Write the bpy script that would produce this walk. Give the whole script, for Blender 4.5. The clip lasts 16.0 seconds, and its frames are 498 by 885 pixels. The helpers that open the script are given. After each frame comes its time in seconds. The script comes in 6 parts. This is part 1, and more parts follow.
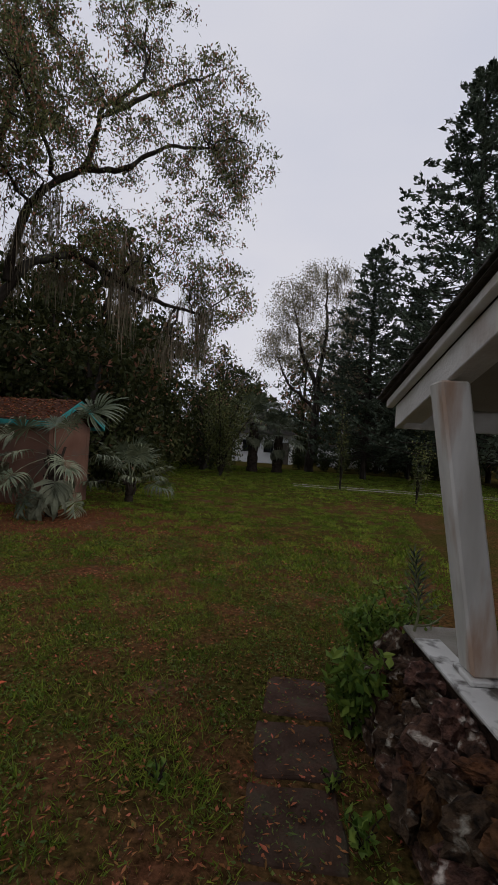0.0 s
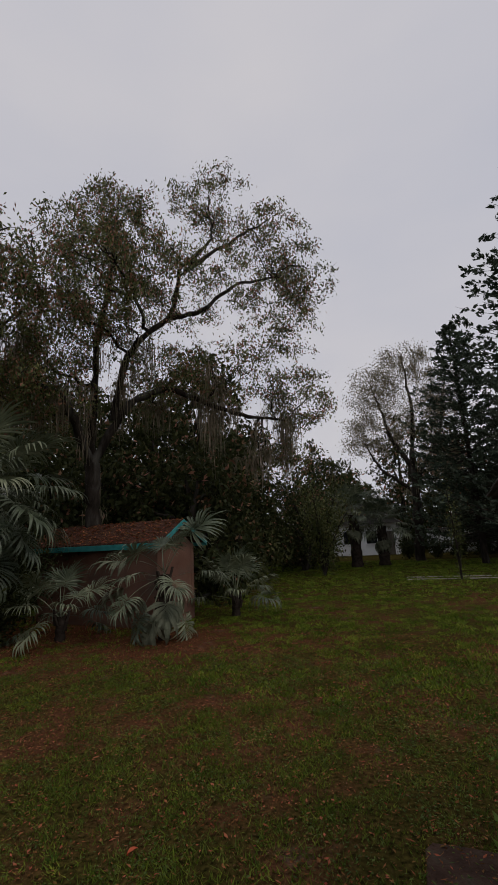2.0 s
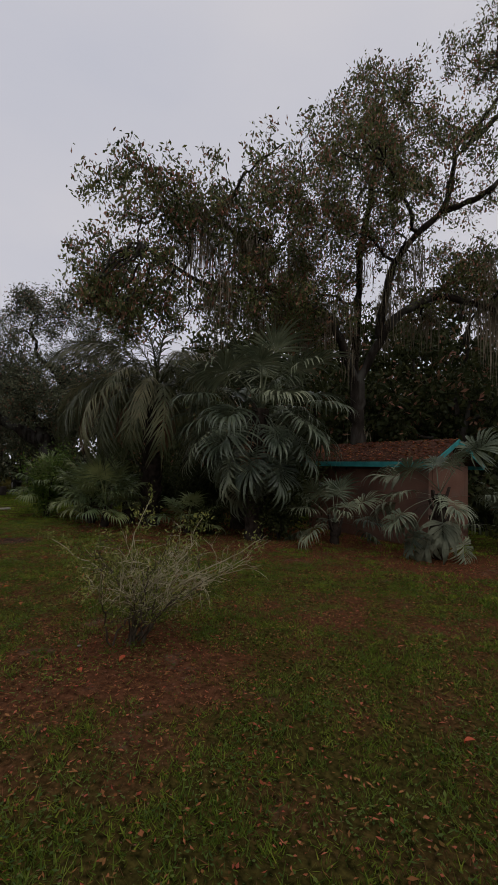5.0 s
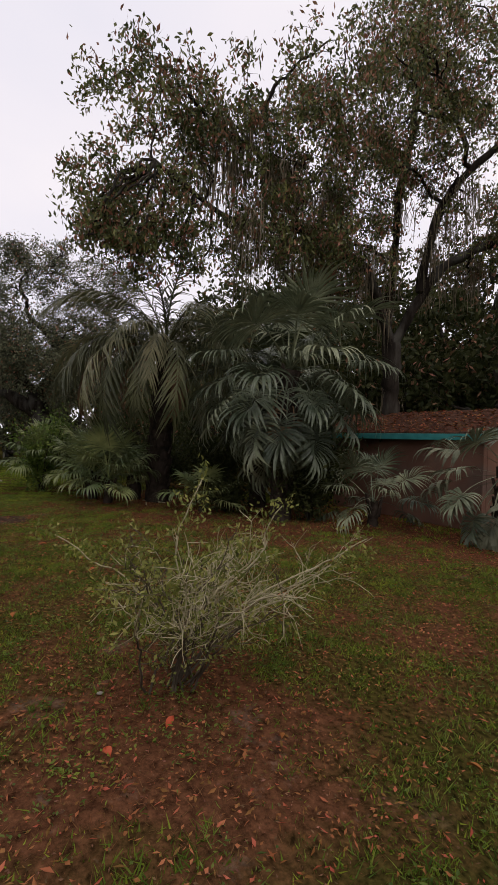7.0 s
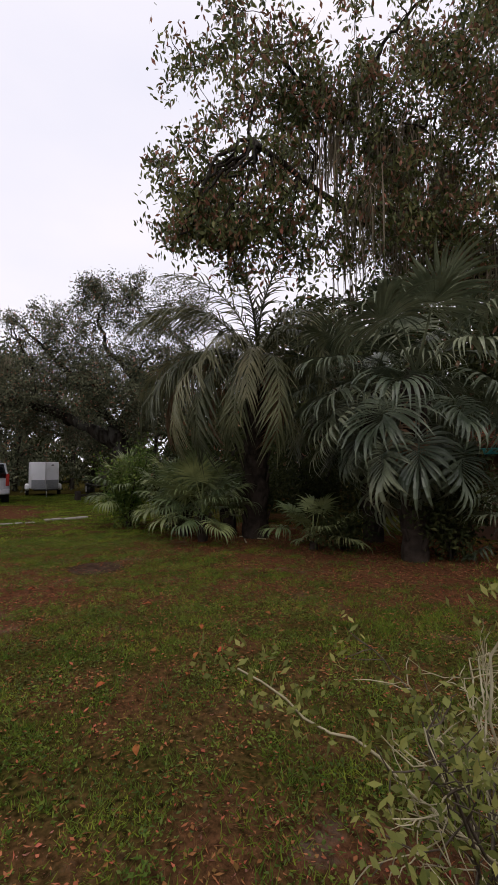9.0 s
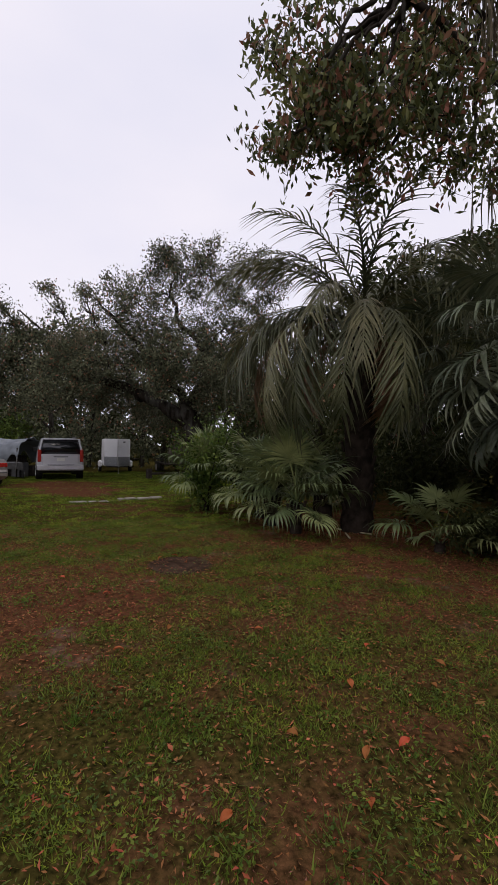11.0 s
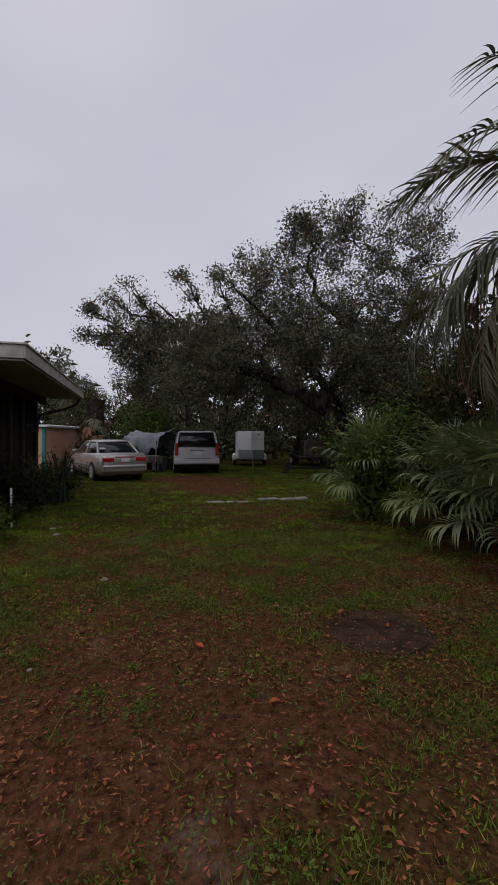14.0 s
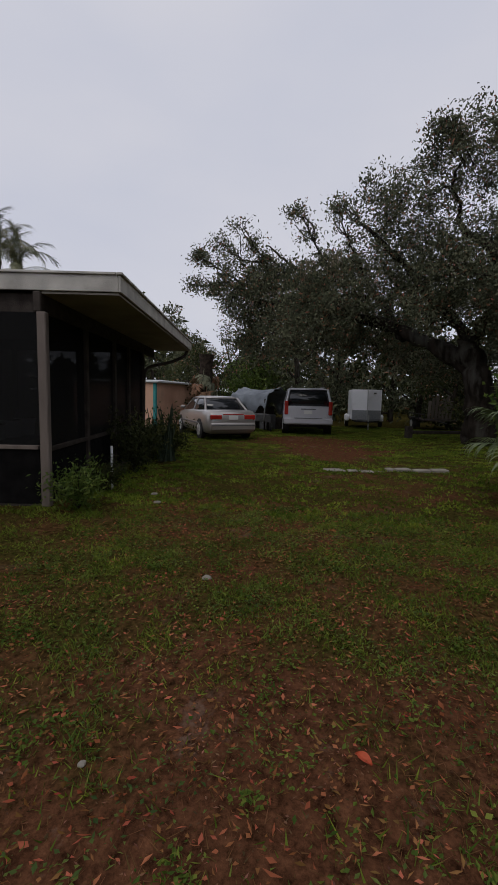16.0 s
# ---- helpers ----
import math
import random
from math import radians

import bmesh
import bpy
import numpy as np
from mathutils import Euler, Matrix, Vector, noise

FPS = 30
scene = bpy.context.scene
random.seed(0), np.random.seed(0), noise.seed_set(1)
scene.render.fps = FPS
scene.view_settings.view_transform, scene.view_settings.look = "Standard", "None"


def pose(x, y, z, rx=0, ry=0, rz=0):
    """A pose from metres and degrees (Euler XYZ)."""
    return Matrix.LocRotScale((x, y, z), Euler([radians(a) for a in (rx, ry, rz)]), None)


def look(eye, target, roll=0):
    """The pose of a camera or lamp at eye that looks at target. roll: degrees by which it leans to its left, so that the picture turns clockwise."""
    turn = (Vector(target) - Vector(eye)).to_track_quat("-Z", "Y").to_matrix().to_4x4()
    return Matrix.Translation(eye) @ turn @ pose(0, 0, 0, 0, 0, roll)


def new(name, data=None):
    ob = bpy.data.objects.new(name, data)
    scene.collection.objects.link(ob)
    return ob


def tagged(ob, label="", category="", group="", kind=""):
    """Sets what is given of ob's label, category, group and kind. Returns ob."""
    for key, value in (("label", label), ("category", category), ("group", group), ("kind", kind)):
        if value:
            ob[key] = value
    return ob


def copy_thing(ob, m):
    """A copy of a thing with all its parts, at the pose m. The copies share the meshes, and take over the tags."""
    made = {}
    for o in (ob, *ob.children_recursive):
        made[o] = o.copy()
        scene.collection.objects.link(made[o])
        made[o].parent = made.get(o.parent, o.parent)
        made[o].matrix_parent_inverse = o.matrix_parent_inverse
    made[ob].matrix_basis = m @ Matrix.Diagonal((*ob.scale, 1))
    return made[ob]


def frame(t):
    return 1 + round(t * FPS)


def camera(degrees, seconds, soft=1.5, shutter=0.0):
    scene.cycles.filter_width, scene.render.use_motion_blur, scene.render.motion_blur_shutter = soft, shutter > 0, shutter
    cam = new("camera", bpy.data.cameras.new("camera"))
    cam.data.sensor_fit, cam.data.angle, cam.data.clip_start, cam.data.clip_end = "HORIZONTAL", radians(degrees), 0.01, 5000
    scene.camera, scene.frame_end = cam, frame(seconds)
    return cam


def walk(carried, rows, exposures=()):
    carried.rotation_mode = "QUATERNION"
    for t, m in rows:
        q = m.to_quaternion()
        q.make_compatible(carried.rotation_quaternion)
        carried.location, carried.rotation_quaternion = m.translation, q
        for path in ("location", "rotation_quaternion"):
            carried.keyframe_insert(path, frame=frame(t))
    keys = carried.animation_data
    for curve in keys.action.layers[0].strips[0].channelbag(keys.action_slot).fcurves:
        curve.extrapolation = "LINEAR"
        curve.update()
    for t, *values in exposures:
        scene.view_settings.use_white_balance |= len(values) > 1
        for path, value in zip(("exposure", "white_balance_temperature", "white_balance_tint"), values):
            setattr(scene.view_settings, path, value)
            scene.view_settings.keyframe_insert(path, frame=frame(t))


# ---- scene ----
# ---- camera ----
cam = camera(59.1, 16.0, soft=1.5)
METRES, EYE, TURN = 9.5, 1.7, 13.9
ROWS = [
    (0.0, 0.0, 0.0, 0.0, -0.01, 0.17, -3.68),
    (0.5, 0.0012, -0.0017, 0.0019, 0.0, 0.73, -2.23),
    (1.0, 0.0014, -0.0007, 0.0018, 3.13, 2.11, 1.4),
    (1.5, 0.0018, -0.003, 0.0096, 6.8, 7.37, 2.41),
    (2.0, -0.0023, -0.0074, 0.0182, 12.66, 12.46, 2.84),
    (2.5, -0.0074, -0.0121, 0.0197, 20.46, 13.04, 1.3),
    (3.0, -0.0165, -0.0144, 0.015, 31.29, 11.32, -0.06),
    (3.5, -0.0261, -0.0185, 0.0094, 38.67, 9.01, -0.49),
    (4.0, -0.0356, -0.027, 0.0015, 42.38, 7.02, -1.43),
    (6.5, -0.1682, 0.0412, -0.0161, 42.27, 0.15, -2.14),
    (7.0, -0.2159, 0.0487, -0.0172, 42.55, 0.13, -2.52),
    (7.5, -0.2575, 0.0542, -0.0133, 43.44, 0.48, -1.75),
    (8.0, -0.3009, 0.0647, -0.0121, 45.42, 2.04, -0.7),
    (10.5, -0.4997, 0.1126, -0.0187, 57.9, 0.76, -0.49),
    (11.0, -0.5442, 0.1175, -0.0187, 59.04, 0.49, -1.04),
    (11.5, -0.5833, 0.1287, -0.0213, 63.0, 0.53, -2.24),
    (12.0, -0.6279, 0.131, -0.0233, 65.01, 0.12, -2.43),
    (12.5, -0.6636, 0.1336, -0.0221, 68.01, -0.94, -1.81),
    (13.0, -0.7027, 0.1439, -0.0219, 72.03, -0.95, -1.32),
    (13.5, -0.7413, 0.1422, -0.0219, 74.23, -0.97, -0.84),
    (14.0, -0.7766, 0.1513, -0.0218, 75.5, -0.74, -0.39),
    (14.5, -0.812, 0.1572, -0.0221, 82.76, -1.73, -0.57),
    (15.0, -0.8515, 0.1528, -0.0249, 83.38, -2.25, -1.1),
    (15.5, -0.8913, 0.1536, -0.0303, 84.69, -5.97, -1.63),
    (16.0, -0.9324, 0.1447, -0.0291, 89.11, -6.23, -1.33),
]
EXPOSURES = [(0.0, 0.0, 6500, 10), (1.5, -0.15, 6650, 10), (3.0, -0.46, 6700, 10), (4.2, -0.4, 6650, 10), (6.3, 0.3, 6800, 12), (7.2, 0.48, 7000, 14), (8.0, 0.54, 6900, 13),
             (10.5, 0.5, 6650, 15), (11.0, 0.4, 6650, 15), (11.6, 0.06, 6500, 13), (12.5, -0.12, 6550, 12), (14.0, -0.2, 6500, 11), (16.0, -0.1, 6450, 10)]
walk(cam, [(t, pose(0, 0, EYE, 0, 0, TURN) @ pose(METRES * x, METRES * y, METRES * z, 90 + pitch, roll, yaw)) for t, x, y, z, yaw, pitch, roll in ROWS], EXPOSURES)

# ---- world and light: an overcast evening sky ----
SKY = 0.80
world = bpy.data.worlds.new("overcast_sky")
scene.world = world
world.use_nodes = True
wn, wl = world.node_tree.nodes, world.node_tree.links
wn.clear()
w_out = wn.new("ShaderNodeOutputWorld")
w_bg = wn.new("ShaderNodeBackground")
w_sky = wn.new("ShaderNodeTexSky")
w_sky.sky_type, w_sky.sun_disc = "NISHITA", False
w_sky.sun_elevation, w_sky.sun_rotation = radians(51), radians(100)
w_dim = wn.new("ShaderNodeMix")
w_dim.data_type, w_dim.blend_type = "RGBA", "MULTIPLY"
w_dim.inputs[0].default_value = 1.0
w_dim.inputs[7].default_value = (0.05, 0.05, 0.05, 1)
wl.new(w_sky.outputs[0], w_dim.inputs[6])
w_tc = wn.new("ShaderNodeTexCoord")
w_map = wn.new("ShaderNodeMapping")
w_map.inputs["Scale"].default_value = (1.0, 1.0, 2.6)
wl.new(w_tc.outputs["Generated"], w_map.inputs[0])
w_noise = wn.new("ShaderNodeTexNoise")
w_noise.inputs["Scale"].default_value = 1.6
w_noise.inputs["Detail"].default_value = 4
w_noise.inputs["Roughness"].default_value = 0.45
wl.new(w_map.outputs[0], w_noise.inputs["Vector"])
w_ramp = wn.new("ShaderNodeValToRGB")
w_ramp.color_ramp.elements[0].position, w_ramp.color_ramp.elements[0].color = 0.3, (0.825, 0.85, 0.985, 1)
w_ramp.color_ramp.elements[1].position, w_ramp.color_ramp.elements[1].color = 0.72, (0.995, 0.98, 1.05, 1)
wl.new(w_noise.outputs[0], w_ramp.inputs[0])
w_mix = wn.new("ShaderNodeMix")
w_mix.data_type = "RGBA"
w_mix.inputs[0].default_value = 0.86
wl.new(w_dim.outputs[2], w_mix.inputs[6])
wl.new(w_ramp.outputs[0], w_mix.inputs[7])
wl.new(w_mix.outputs[2], w_bg.inputs[0])
w_bg.inputs[1].default_value = SKY
wl.new(w_bg.outputs[0], w_out.inputs[0])
sun = new("sun", bpy.data.lights.new("sun", "SUN"))
sun.data.energy, sun.data.angle, sun.data.color = 0.5, radians(25), (1.0, 0.95, 0.88)
sun.matrix_world = look((23, -4, 29), (0, 0, 0))


# ---- materials ----
def mat(name, a, b, scale=6.0, rough=0.7, bump=0.2, fine=60.0, metal=0.0, spec=0.4, stain=None, stain_scale=1.2, stain_amount=0.5, stain_at=0.52, vary=0.0, island=0.0, through_light=0.0, stretch=(1, 1, 1), coat=0.0):
    m = bpy.data.materials.new(name)
    m.use_nodes = True
    n, l = m.node_tree.nodes, m.node_tree.links
    bsdf = n["Principled BSDF"]
    tc = n.new("ShaderNodeTexCoord")
    mp = n.new("ShaderNodeMapping")
    mp.inputs["Scale"].default_value = stretch
    l.new(tc.outputs["Object"], mp.inputs[0])
    n1 = n.new("ShaderNodeTexNoise")
    n1.inputs["Scale"].default_value, n1.inputs["Detail"].default_value = scale, 5
    l.new(mp.outputs[0], n1.inputs["Vector"])
    ramp = n.new("ShaderNodeValToRGB")
    ramp.color_ramp.elements[0].position, ramp.color_ramp.elements[0].color = 0.32, (*a, 1)
    ramp.color_ramp.elements[1].position, ramp.color_ramp.elements[1].color = 0.68, (*b, 1)
    l.new(n1.outputs[0], ramp.inputs[0])
    col = ramp.outputs[0]
    n2 = n.new("ShaderNodeTexNoise")
    n2.inputs["Scale"].default_value, n2.inputs["Detail"].default_value = fine, 3
    l.new(mp.outputs[0], n2.inputs["Vector"])
    if stain:
        n3 = n.new("ShaderNodeTexNoise")
        n3.inputs["Scale"].default_value, n3.inputs["Detail"].default_value = stain_scale, 6
        l.new(mp.outputs[0], n3.inputs["Vector"])
        r3 = n.new("ShaderNodeValToRGB")
        r3.color_ramp.elements[0].position, r3.color_ramp.elements[1].position = stain_at, stain_at + 0.14
        r3.color_ramp.elements[1].color = (stain_amount, stain_amount, stain_amount, 1)
        l.new(n3.outputs[0], r3.inputs[0])
        mx = n.new("ShaderNodeMix")
        mx.data_type = "RGBA"
        l.new(r3.outputs[0], mx.inputs[0])
        l.new(col, mx.inputs[6])
        mx.inputs[7].default_value = (*stain, 1)
        col = mx.outputs[2]
    if vary or island:
        hs = n.new("ShaderNodeHueSaturation")
        mr = n.new("ShaderNodeMapRange")
        amount = vary or island
        mr.inputs[3].default_value, mr.inputs[4].default_value = 1 - amount, 1 + amount
        if vary:
            l.new(n.new("ShaderNodeObjectInfo").outputs["Random"], mr.inputs[0])
        else:
            l.new(n.new("ShaderNodeNewGeometry").outputs["Random Per Island"], mr.inputs[0])
        l.new(mr.outputs[0], hs.inputs["Value"])
        mh = n.new("ShaderNodeMapRange")
        mh.inputs[3].default_value, mh.inputs[4].default_value = 0.5 + 0.06 * amount, 0.5 - 0.06 * amount
        l.new(mr.inputs[0].links[0].from_socket, mh.inputs[0])
        l.new(mh.outputs[0], hs.inputs["Hue"])
        l.new(col, hs.inputs["Color"])
        col = hs.outputs[0]
    l.new(col, bsdf.inputs["Base Color"])
    bsdf.inputs["Roughness"].default_value = rough
    bsdf.inputs["Metallic"].default_value = metal
    bsdf.inputs["Specular IOR Level"].default_value = spec
    bsdf.inputs["Coat Weight"].default_value = coat
    if bump:
        bp = n.new("ShaderNodeBump")
        bp.inputs["Strength"].default_value, bp.inputs["Distance"].default_value = bump, 0.02
        l.new(n2.outputs[0], bp.inputs["Height"])
        l.new(bp.outputs[0], bsdf.inputs["Normal"])
    if through_light:
        tr = n.new("ShaderNodeBsdfTranslucent")
        l.new(col, tr.inputs[0])
        ms = n.new("ShaderNodeMixShader")
        ms.inputs[0].default_value = through_light
        l.new(bsdf.outputs[0], ms.inputs[1])
        l.new(tr.outputs[0], ms.inputs[2])
        l.new(ms.outputs[0], n["Material Output"].inputs[0])
    return m


M_LEAF = mat("oak_leaf", (0.058, 0.074, 0.022), (0.148, 0.160, 0.052), 1.2, 0.5, 0, island=0.5, through_light=0.3, spec=0.25)
M_LEAF_DRY = mat("dry_leaf", (0.20, 0.095, 0.055), (0.30, 0.17, 0.10), 1.2, 0.7, 0, island=0.35, through_light=0.2, spec=0.08)
M_LEAF_FAR = mat("wood_leaf", (0.028, 0.036, 0.012), (0.06, 0.068, 0.024), 0.5, 0.6, 0, island=0.4, through_light=0.2, spec=0.08)
M_LEAF_GREY = mat("live_oak_leaf", (0.070, 0.080, 0.045), (0.155, 0.165, 0.10), 0.7, 0.65, 0, island=0.5, through_light=0.25, spec=0.08)
M_LEAF_TAN = mat("thin_tan_leaf", (0.16, 0.14, 0.085), (0.30, 0.27, 0.18), 0.8, 0.7, 0, island=0.4, through_light=0.3, spec=0.08)
M_NEEDLE = mat("cedar_spray", (0.042, 0.060, 0.040), (0.095, 0.118, 0.078), 0.8, 0.6, 0, island=0.35, through_light=0.12, spec=0.08)
M_BRIGHT = mat("shrub_leaf", (0.05, 0.095, 0.015), (0.135, 0.185, 0.036), 2.0, 0.5, 0, island=0.35, through_light=0.3, spec=0.20)
M_PALE = mat("pale_shrub_leaf", (0.12, 0.14, 0.032), (0.28, 0.285, 0.085), 3.0, 0.6, 0, island=0.35, through_light=0.25, spec=0.10)
M_TWIG = mat("pale_twig", (0.26, 0.225, 0.13), (0.54, 0.48, 0.32), 9.0, 0.85, 0.3, spec=0.10)
M_STEM = mat("shrub_stem", (0.06, 0.045, 0.032), (0.14, 0.115, 0.085), 9.0, 0.9, 0.3, spec=0.1)
M_MOSS = mat("spanish_moss", (0.13, 0.108, 0.07), (0.27, 0.23, 0.16), 2.0, 0.95, 0, island=0.35, through_light=0.25, spec=0.00)
M_BARK = mat("bark", (0.016, 0.013, 0.010), (0.052, 0.042, 0.034), 5.0, 0.95, 0.9, 28, stretch=(1, 1, 0.3), stain=(0.11, 0.11, 0.095), stain_scale=2.5, spec=0.05)
M_PALM_TRUNK = mat("palm_trunk", (0.018, 0.014, 0.011), (0.058, 0.044, 0.034), 7.0, 0.95, 0.8, 30, spec=0.05)
M_FROND = mat("palm_frond", (0.090, 0.130, 0.042), (0.235, 0.275, 0.11), 3.0, 0.42, 0.1, vary=0.4, through_light=0.12, spec=0.45)
M_PINDO = mat("feather_frond", (0.068, 0.078, 0.034), (0.215, 0.21, 0.10), 2.0, 0.45, 0.1, vary=0.45, through_light=0.12, spec=0.4)
M_FROND_GREY = mat("fan_frond", (0.066, 0.088, 0.048), (0.215, 0.245, 0.15), 3.0, 0.40, 0.1, vary=0.45, through_light=0.12, spec=0.5)
M_FROND_DRY = mat("dead_frond", (0.20, 0.10, 0.055), (0.32, 0.19, 0.11), 3.0, 0.75, 0.1, vary=0.25, through_light=0.1)
M_FROND_TAN = mat("bleached_frond", (0.085, 0.10, 0.06), (0.20, 0.205, 0.13), 3.0, 0.7, 0.1, vary=0.25, through_light=0.1)
M_STALK = mat("frond_stalk", (0.12, 0.13, 0.06), (0.22, 0.21, 0.11), 6.0, 0.6, 0.2)
M_WHITE = mat("white_paint", (0.60, 0.58, 0.54), (0.76, 0.74, 0.70), 3.0, 0.6, 0.25, 40, stain=(0.36, 0.27, 0.2), stain_scale=3.0, stain_amount=0.5)
M_CAP = mat("chipped_white_paint", (0.58, 0.57, 0.53), (0.74, 0.73, 0.69), 4.0, 0.7, 0.1, 30, stain=(0.07, 0.06, 0.045), stain_scale=9.0, stain_amount=0.9)
M_POST = mat("rust_stained_white_paint", (0.50, 0.48, 0.43), (0.72, 0.70, 0.65), 7.0, 0.65, 0.06, 40, stain=(0.38, 0.20, 0.10), stain_scale=5.0, stain_amount=0.75, stain_at=0.50, stretch=(1, 1, 0.22))
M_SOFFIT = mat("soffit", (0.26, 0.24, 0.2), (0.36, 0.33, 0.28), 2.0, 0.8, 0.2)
M_SHINGLE = mat("shingle", (0.05, 0.048, 0.045), (0.13, 0.12, 0.11), 14, 0.95, 0.7, vary=0.25, spec=0.10)
M_ROCK = mat("rubble_stone", (0.016, 0.010, 0.007), (0.13, 0.072, 0.045), 2.2, 0.9, 1.0, 7, vary=0.3, stain=(0.52, 0.47, 0.39), stain_scale=1.9, stain_amount=0.95, stain_at=0.58, spec=0.2)
M_ROCK_RED = mat("iron_stone", (0.022, 0.010, 0.006), (0.17, 0.075, 0.032), 2.0, 0.9, 1.0, 7, vary=0.35, spec=0.2)
M_MORTAR = mat("dark_mortar", (0.012, 0.008, 0.006), (0.045, 0.03, 0.021), 11.0, 1.0, 0.9, spec=0.00)
M_PAVER = mat("weathered_paver", (0.030, 0.017, 0.011), (0.085, 0.05, 0.034), 5.0, 0.9, 0.6, 60, vary=0.15, stain=(0.05, 0.055, 0.035), stain_scale=6.0, spec=0.15)
M_TEAL = mat("teal_paint", (0.022, 0.21, 0.205), (0.045, 0.30, 0.29), 5.0, 0.55, 0.2)
M_SHED = mat("pinkish_brown_stucco", (0.15, 0.075, 0.052), (0.23, 0.125, 0.088), 1.6, 0.9, 0.5, 45, stain=(0.13, 0.10, 0.08), stain_scale=1.4, stain_amount=0.6, spec=0.10)
M_SHED_ROOF = mat("leaf_littered_roof", (0.05, 0.026, 0.018), (0.13, 0.062, 0.042), 16.0, 0.95, 0.9, spec=0.05)
M_DARKWOOD = mat("dark_brown_wood", (0.035, 0.028, 0.024), (0.07, 0.058, 0.05), 8.0, 0.8, 0.3, spec=0.10)
M_TANWOOD = mat("tan_painted_post", (0.14, 0.112, 0.095), (0.215, 0.175, 0.148), 6.0, 0.75, 0.3, stretch=(1, 1, 0.2))
M_FASCIA = mat("weathered_fascia", (0.42, 0.40, 0.36), (0.60, 0.57, 0.51), 3.0, 0.7, 0.25, stain=(0.25, 0.23, 0.2), stain_scale=2.0)
M_HOUSE = mat("house_wall", (0.22, 0.19, 0.165), (0.30, 0.26, 0.23), 2.0, 0.85, 0.3)
M_PEACH = mat("peach_siding", (0.62, 0.36, 0.24), (0.74, 0.46, 0.32), 1.2, 0.7, 0.2, stain=(0.42, 0.26, 0.18), stain_scale=0.8)
M_METAL = mat("pale_metal_roof", (0.55, 0.58, 0.57), (0.72, 0.74, 0.73), 2.0, 0.45, 0.1, metal=0.3)
M_FARWHITE = mat("white_siding", (0.68, 0.70, 0.72), (0.80, 0.81, 0.82), 1.0, 0.7, 0.1)
M_CONC = mat("pale_concrete", (0.20, 0.175, 0.14), (0.36, 0.33, 0.28), 3.0, 0.9, 0.5, stain=(0.17, 0.17, 0.12), stain_scale=2.4)
M_FENCE = mat("grey_fence_wood", (0.07, 0.06, 0.048), (0.13, 0.11, 0.09), 3.0, 0.9, 0.3, vary=0.2, stretch=(1, 1, 0.2))
M_SILVER = mat("champagne_car_paint", (0.38, 0.35, 0.33), (0.44, 0.41, 0.39), 0.8, 0.32, 0, metal=0.55, coat=0.6)
M_SUV = mat("silver_car_paint", (0.50, 0.50, 0.53), (0.58, 0.58, 0.61), 0.8, 0.35, 0, metal=0.35, coat=0.5)
M_CARGLASS = mat("tinted_glass", (0.012, 0.014, 0.016), (0.02, 0.022, 0.025), 1.0, 0.05, 0, spec=0.7)
M_RED = mat("tail_lamp", (0.30, 0.015, 0.012), (0.42, 0.03, 0.02), 4.0, 0.15, 0, coat=0.8)
M_TYRE = mat("tyre_rubber", (0.012, 0.012, 0.012), (0.028, 0.027, 0.026), 8.0, 0.85, 0.3)
M_RIM = mat("alloy_rim", (0.45, 0.45, 0.45), (0.6, 0.6, 0.6), 4.0, 0.35, 0, metal=0.7)
M_TRIM = mat("grey_plastic", (0.10, 0.10, 0.10), (0.15, 0.15, 0.15), 6.0, 0.6, 0.1)
M_PLATE = mat("number_plate", (0.6, 0.6, 0.56), (0.7, 0.7, 0.66), 4.0, 0.5, 0)
M_TRAILER = mat("white_trailer_skin", (0.80, 0.81, 0.83), (0.88, 0.88, 0.90), 1.0, 0.45, 0.05, stain=(0.55, 0.54, 0.5), stain_scale=1.5, stain_amount=0.4)
M_DIAMOND = mat("grey_stone_guard", (0.27, 0.28, 0.29), (0.36, 0.37, 0.38), 30, 0.5, 0.5, metal=0.5)
M_TARP = mat("grey_tarp", (0.16, 0.18, 0.20), (0.30, 0.33, 0.36), 2.0, 0.55, 0.3, 14)
M_MULCH = mat("dark_soil", (0.035, 0.021, 0.015), (0.085, 0.055, 0.038), 8.0, 1.0, 0.9, spec=0.00)
M_LITTER = mat("fallen_leaves", (0.16, 0.048, 0.014), (0.38, 0.165, 0.066), 2.0, 0.8, 0, island=0.5, spec=0.12)
M_DEBRIS = mat("plant_debris", (0.035, 0.018, 0.010), (0.24, 0.135, 0.075), 3.0, 0.9, 0, island=0.6, spec=0.05)
M_FERN = mat("fern_leaf", (0.08, 0.15, 0.02), (0.19, 0.27, 0.05), 2.0, 0.5, 0, island=0.35, through_light=0.3, spec=0.2)
M_ORANGE = mat("orange_leaf", (0.32, 0.075, 0.018), (0.46, 0.15, 0.04), 9.0, 0.7, 0, vary=0.3)
M_BLADE = mat("grass_blade", (0.066, 0.115, 0.010), (0.205, 0.265, 0.032), 1.6, 0.6, 0, island=0.4, through_light=0.25, spec=0.10)
M_TUFT = mat("grass_tuft", (0.070, 0.125, 0.016), (0.165, 0.215, 0.038), 2.5, 0.6, 0, island=0.4, through_light=0.25, spec=0.1)
M_BLADE_DRY = mat("dry_grass_blade", (0.11, 0.055, 0.020), (0.20, 0.11, 0.048), 0.9, 0.8, 0, island=0.35, through_light=0.2, spec=0.05)


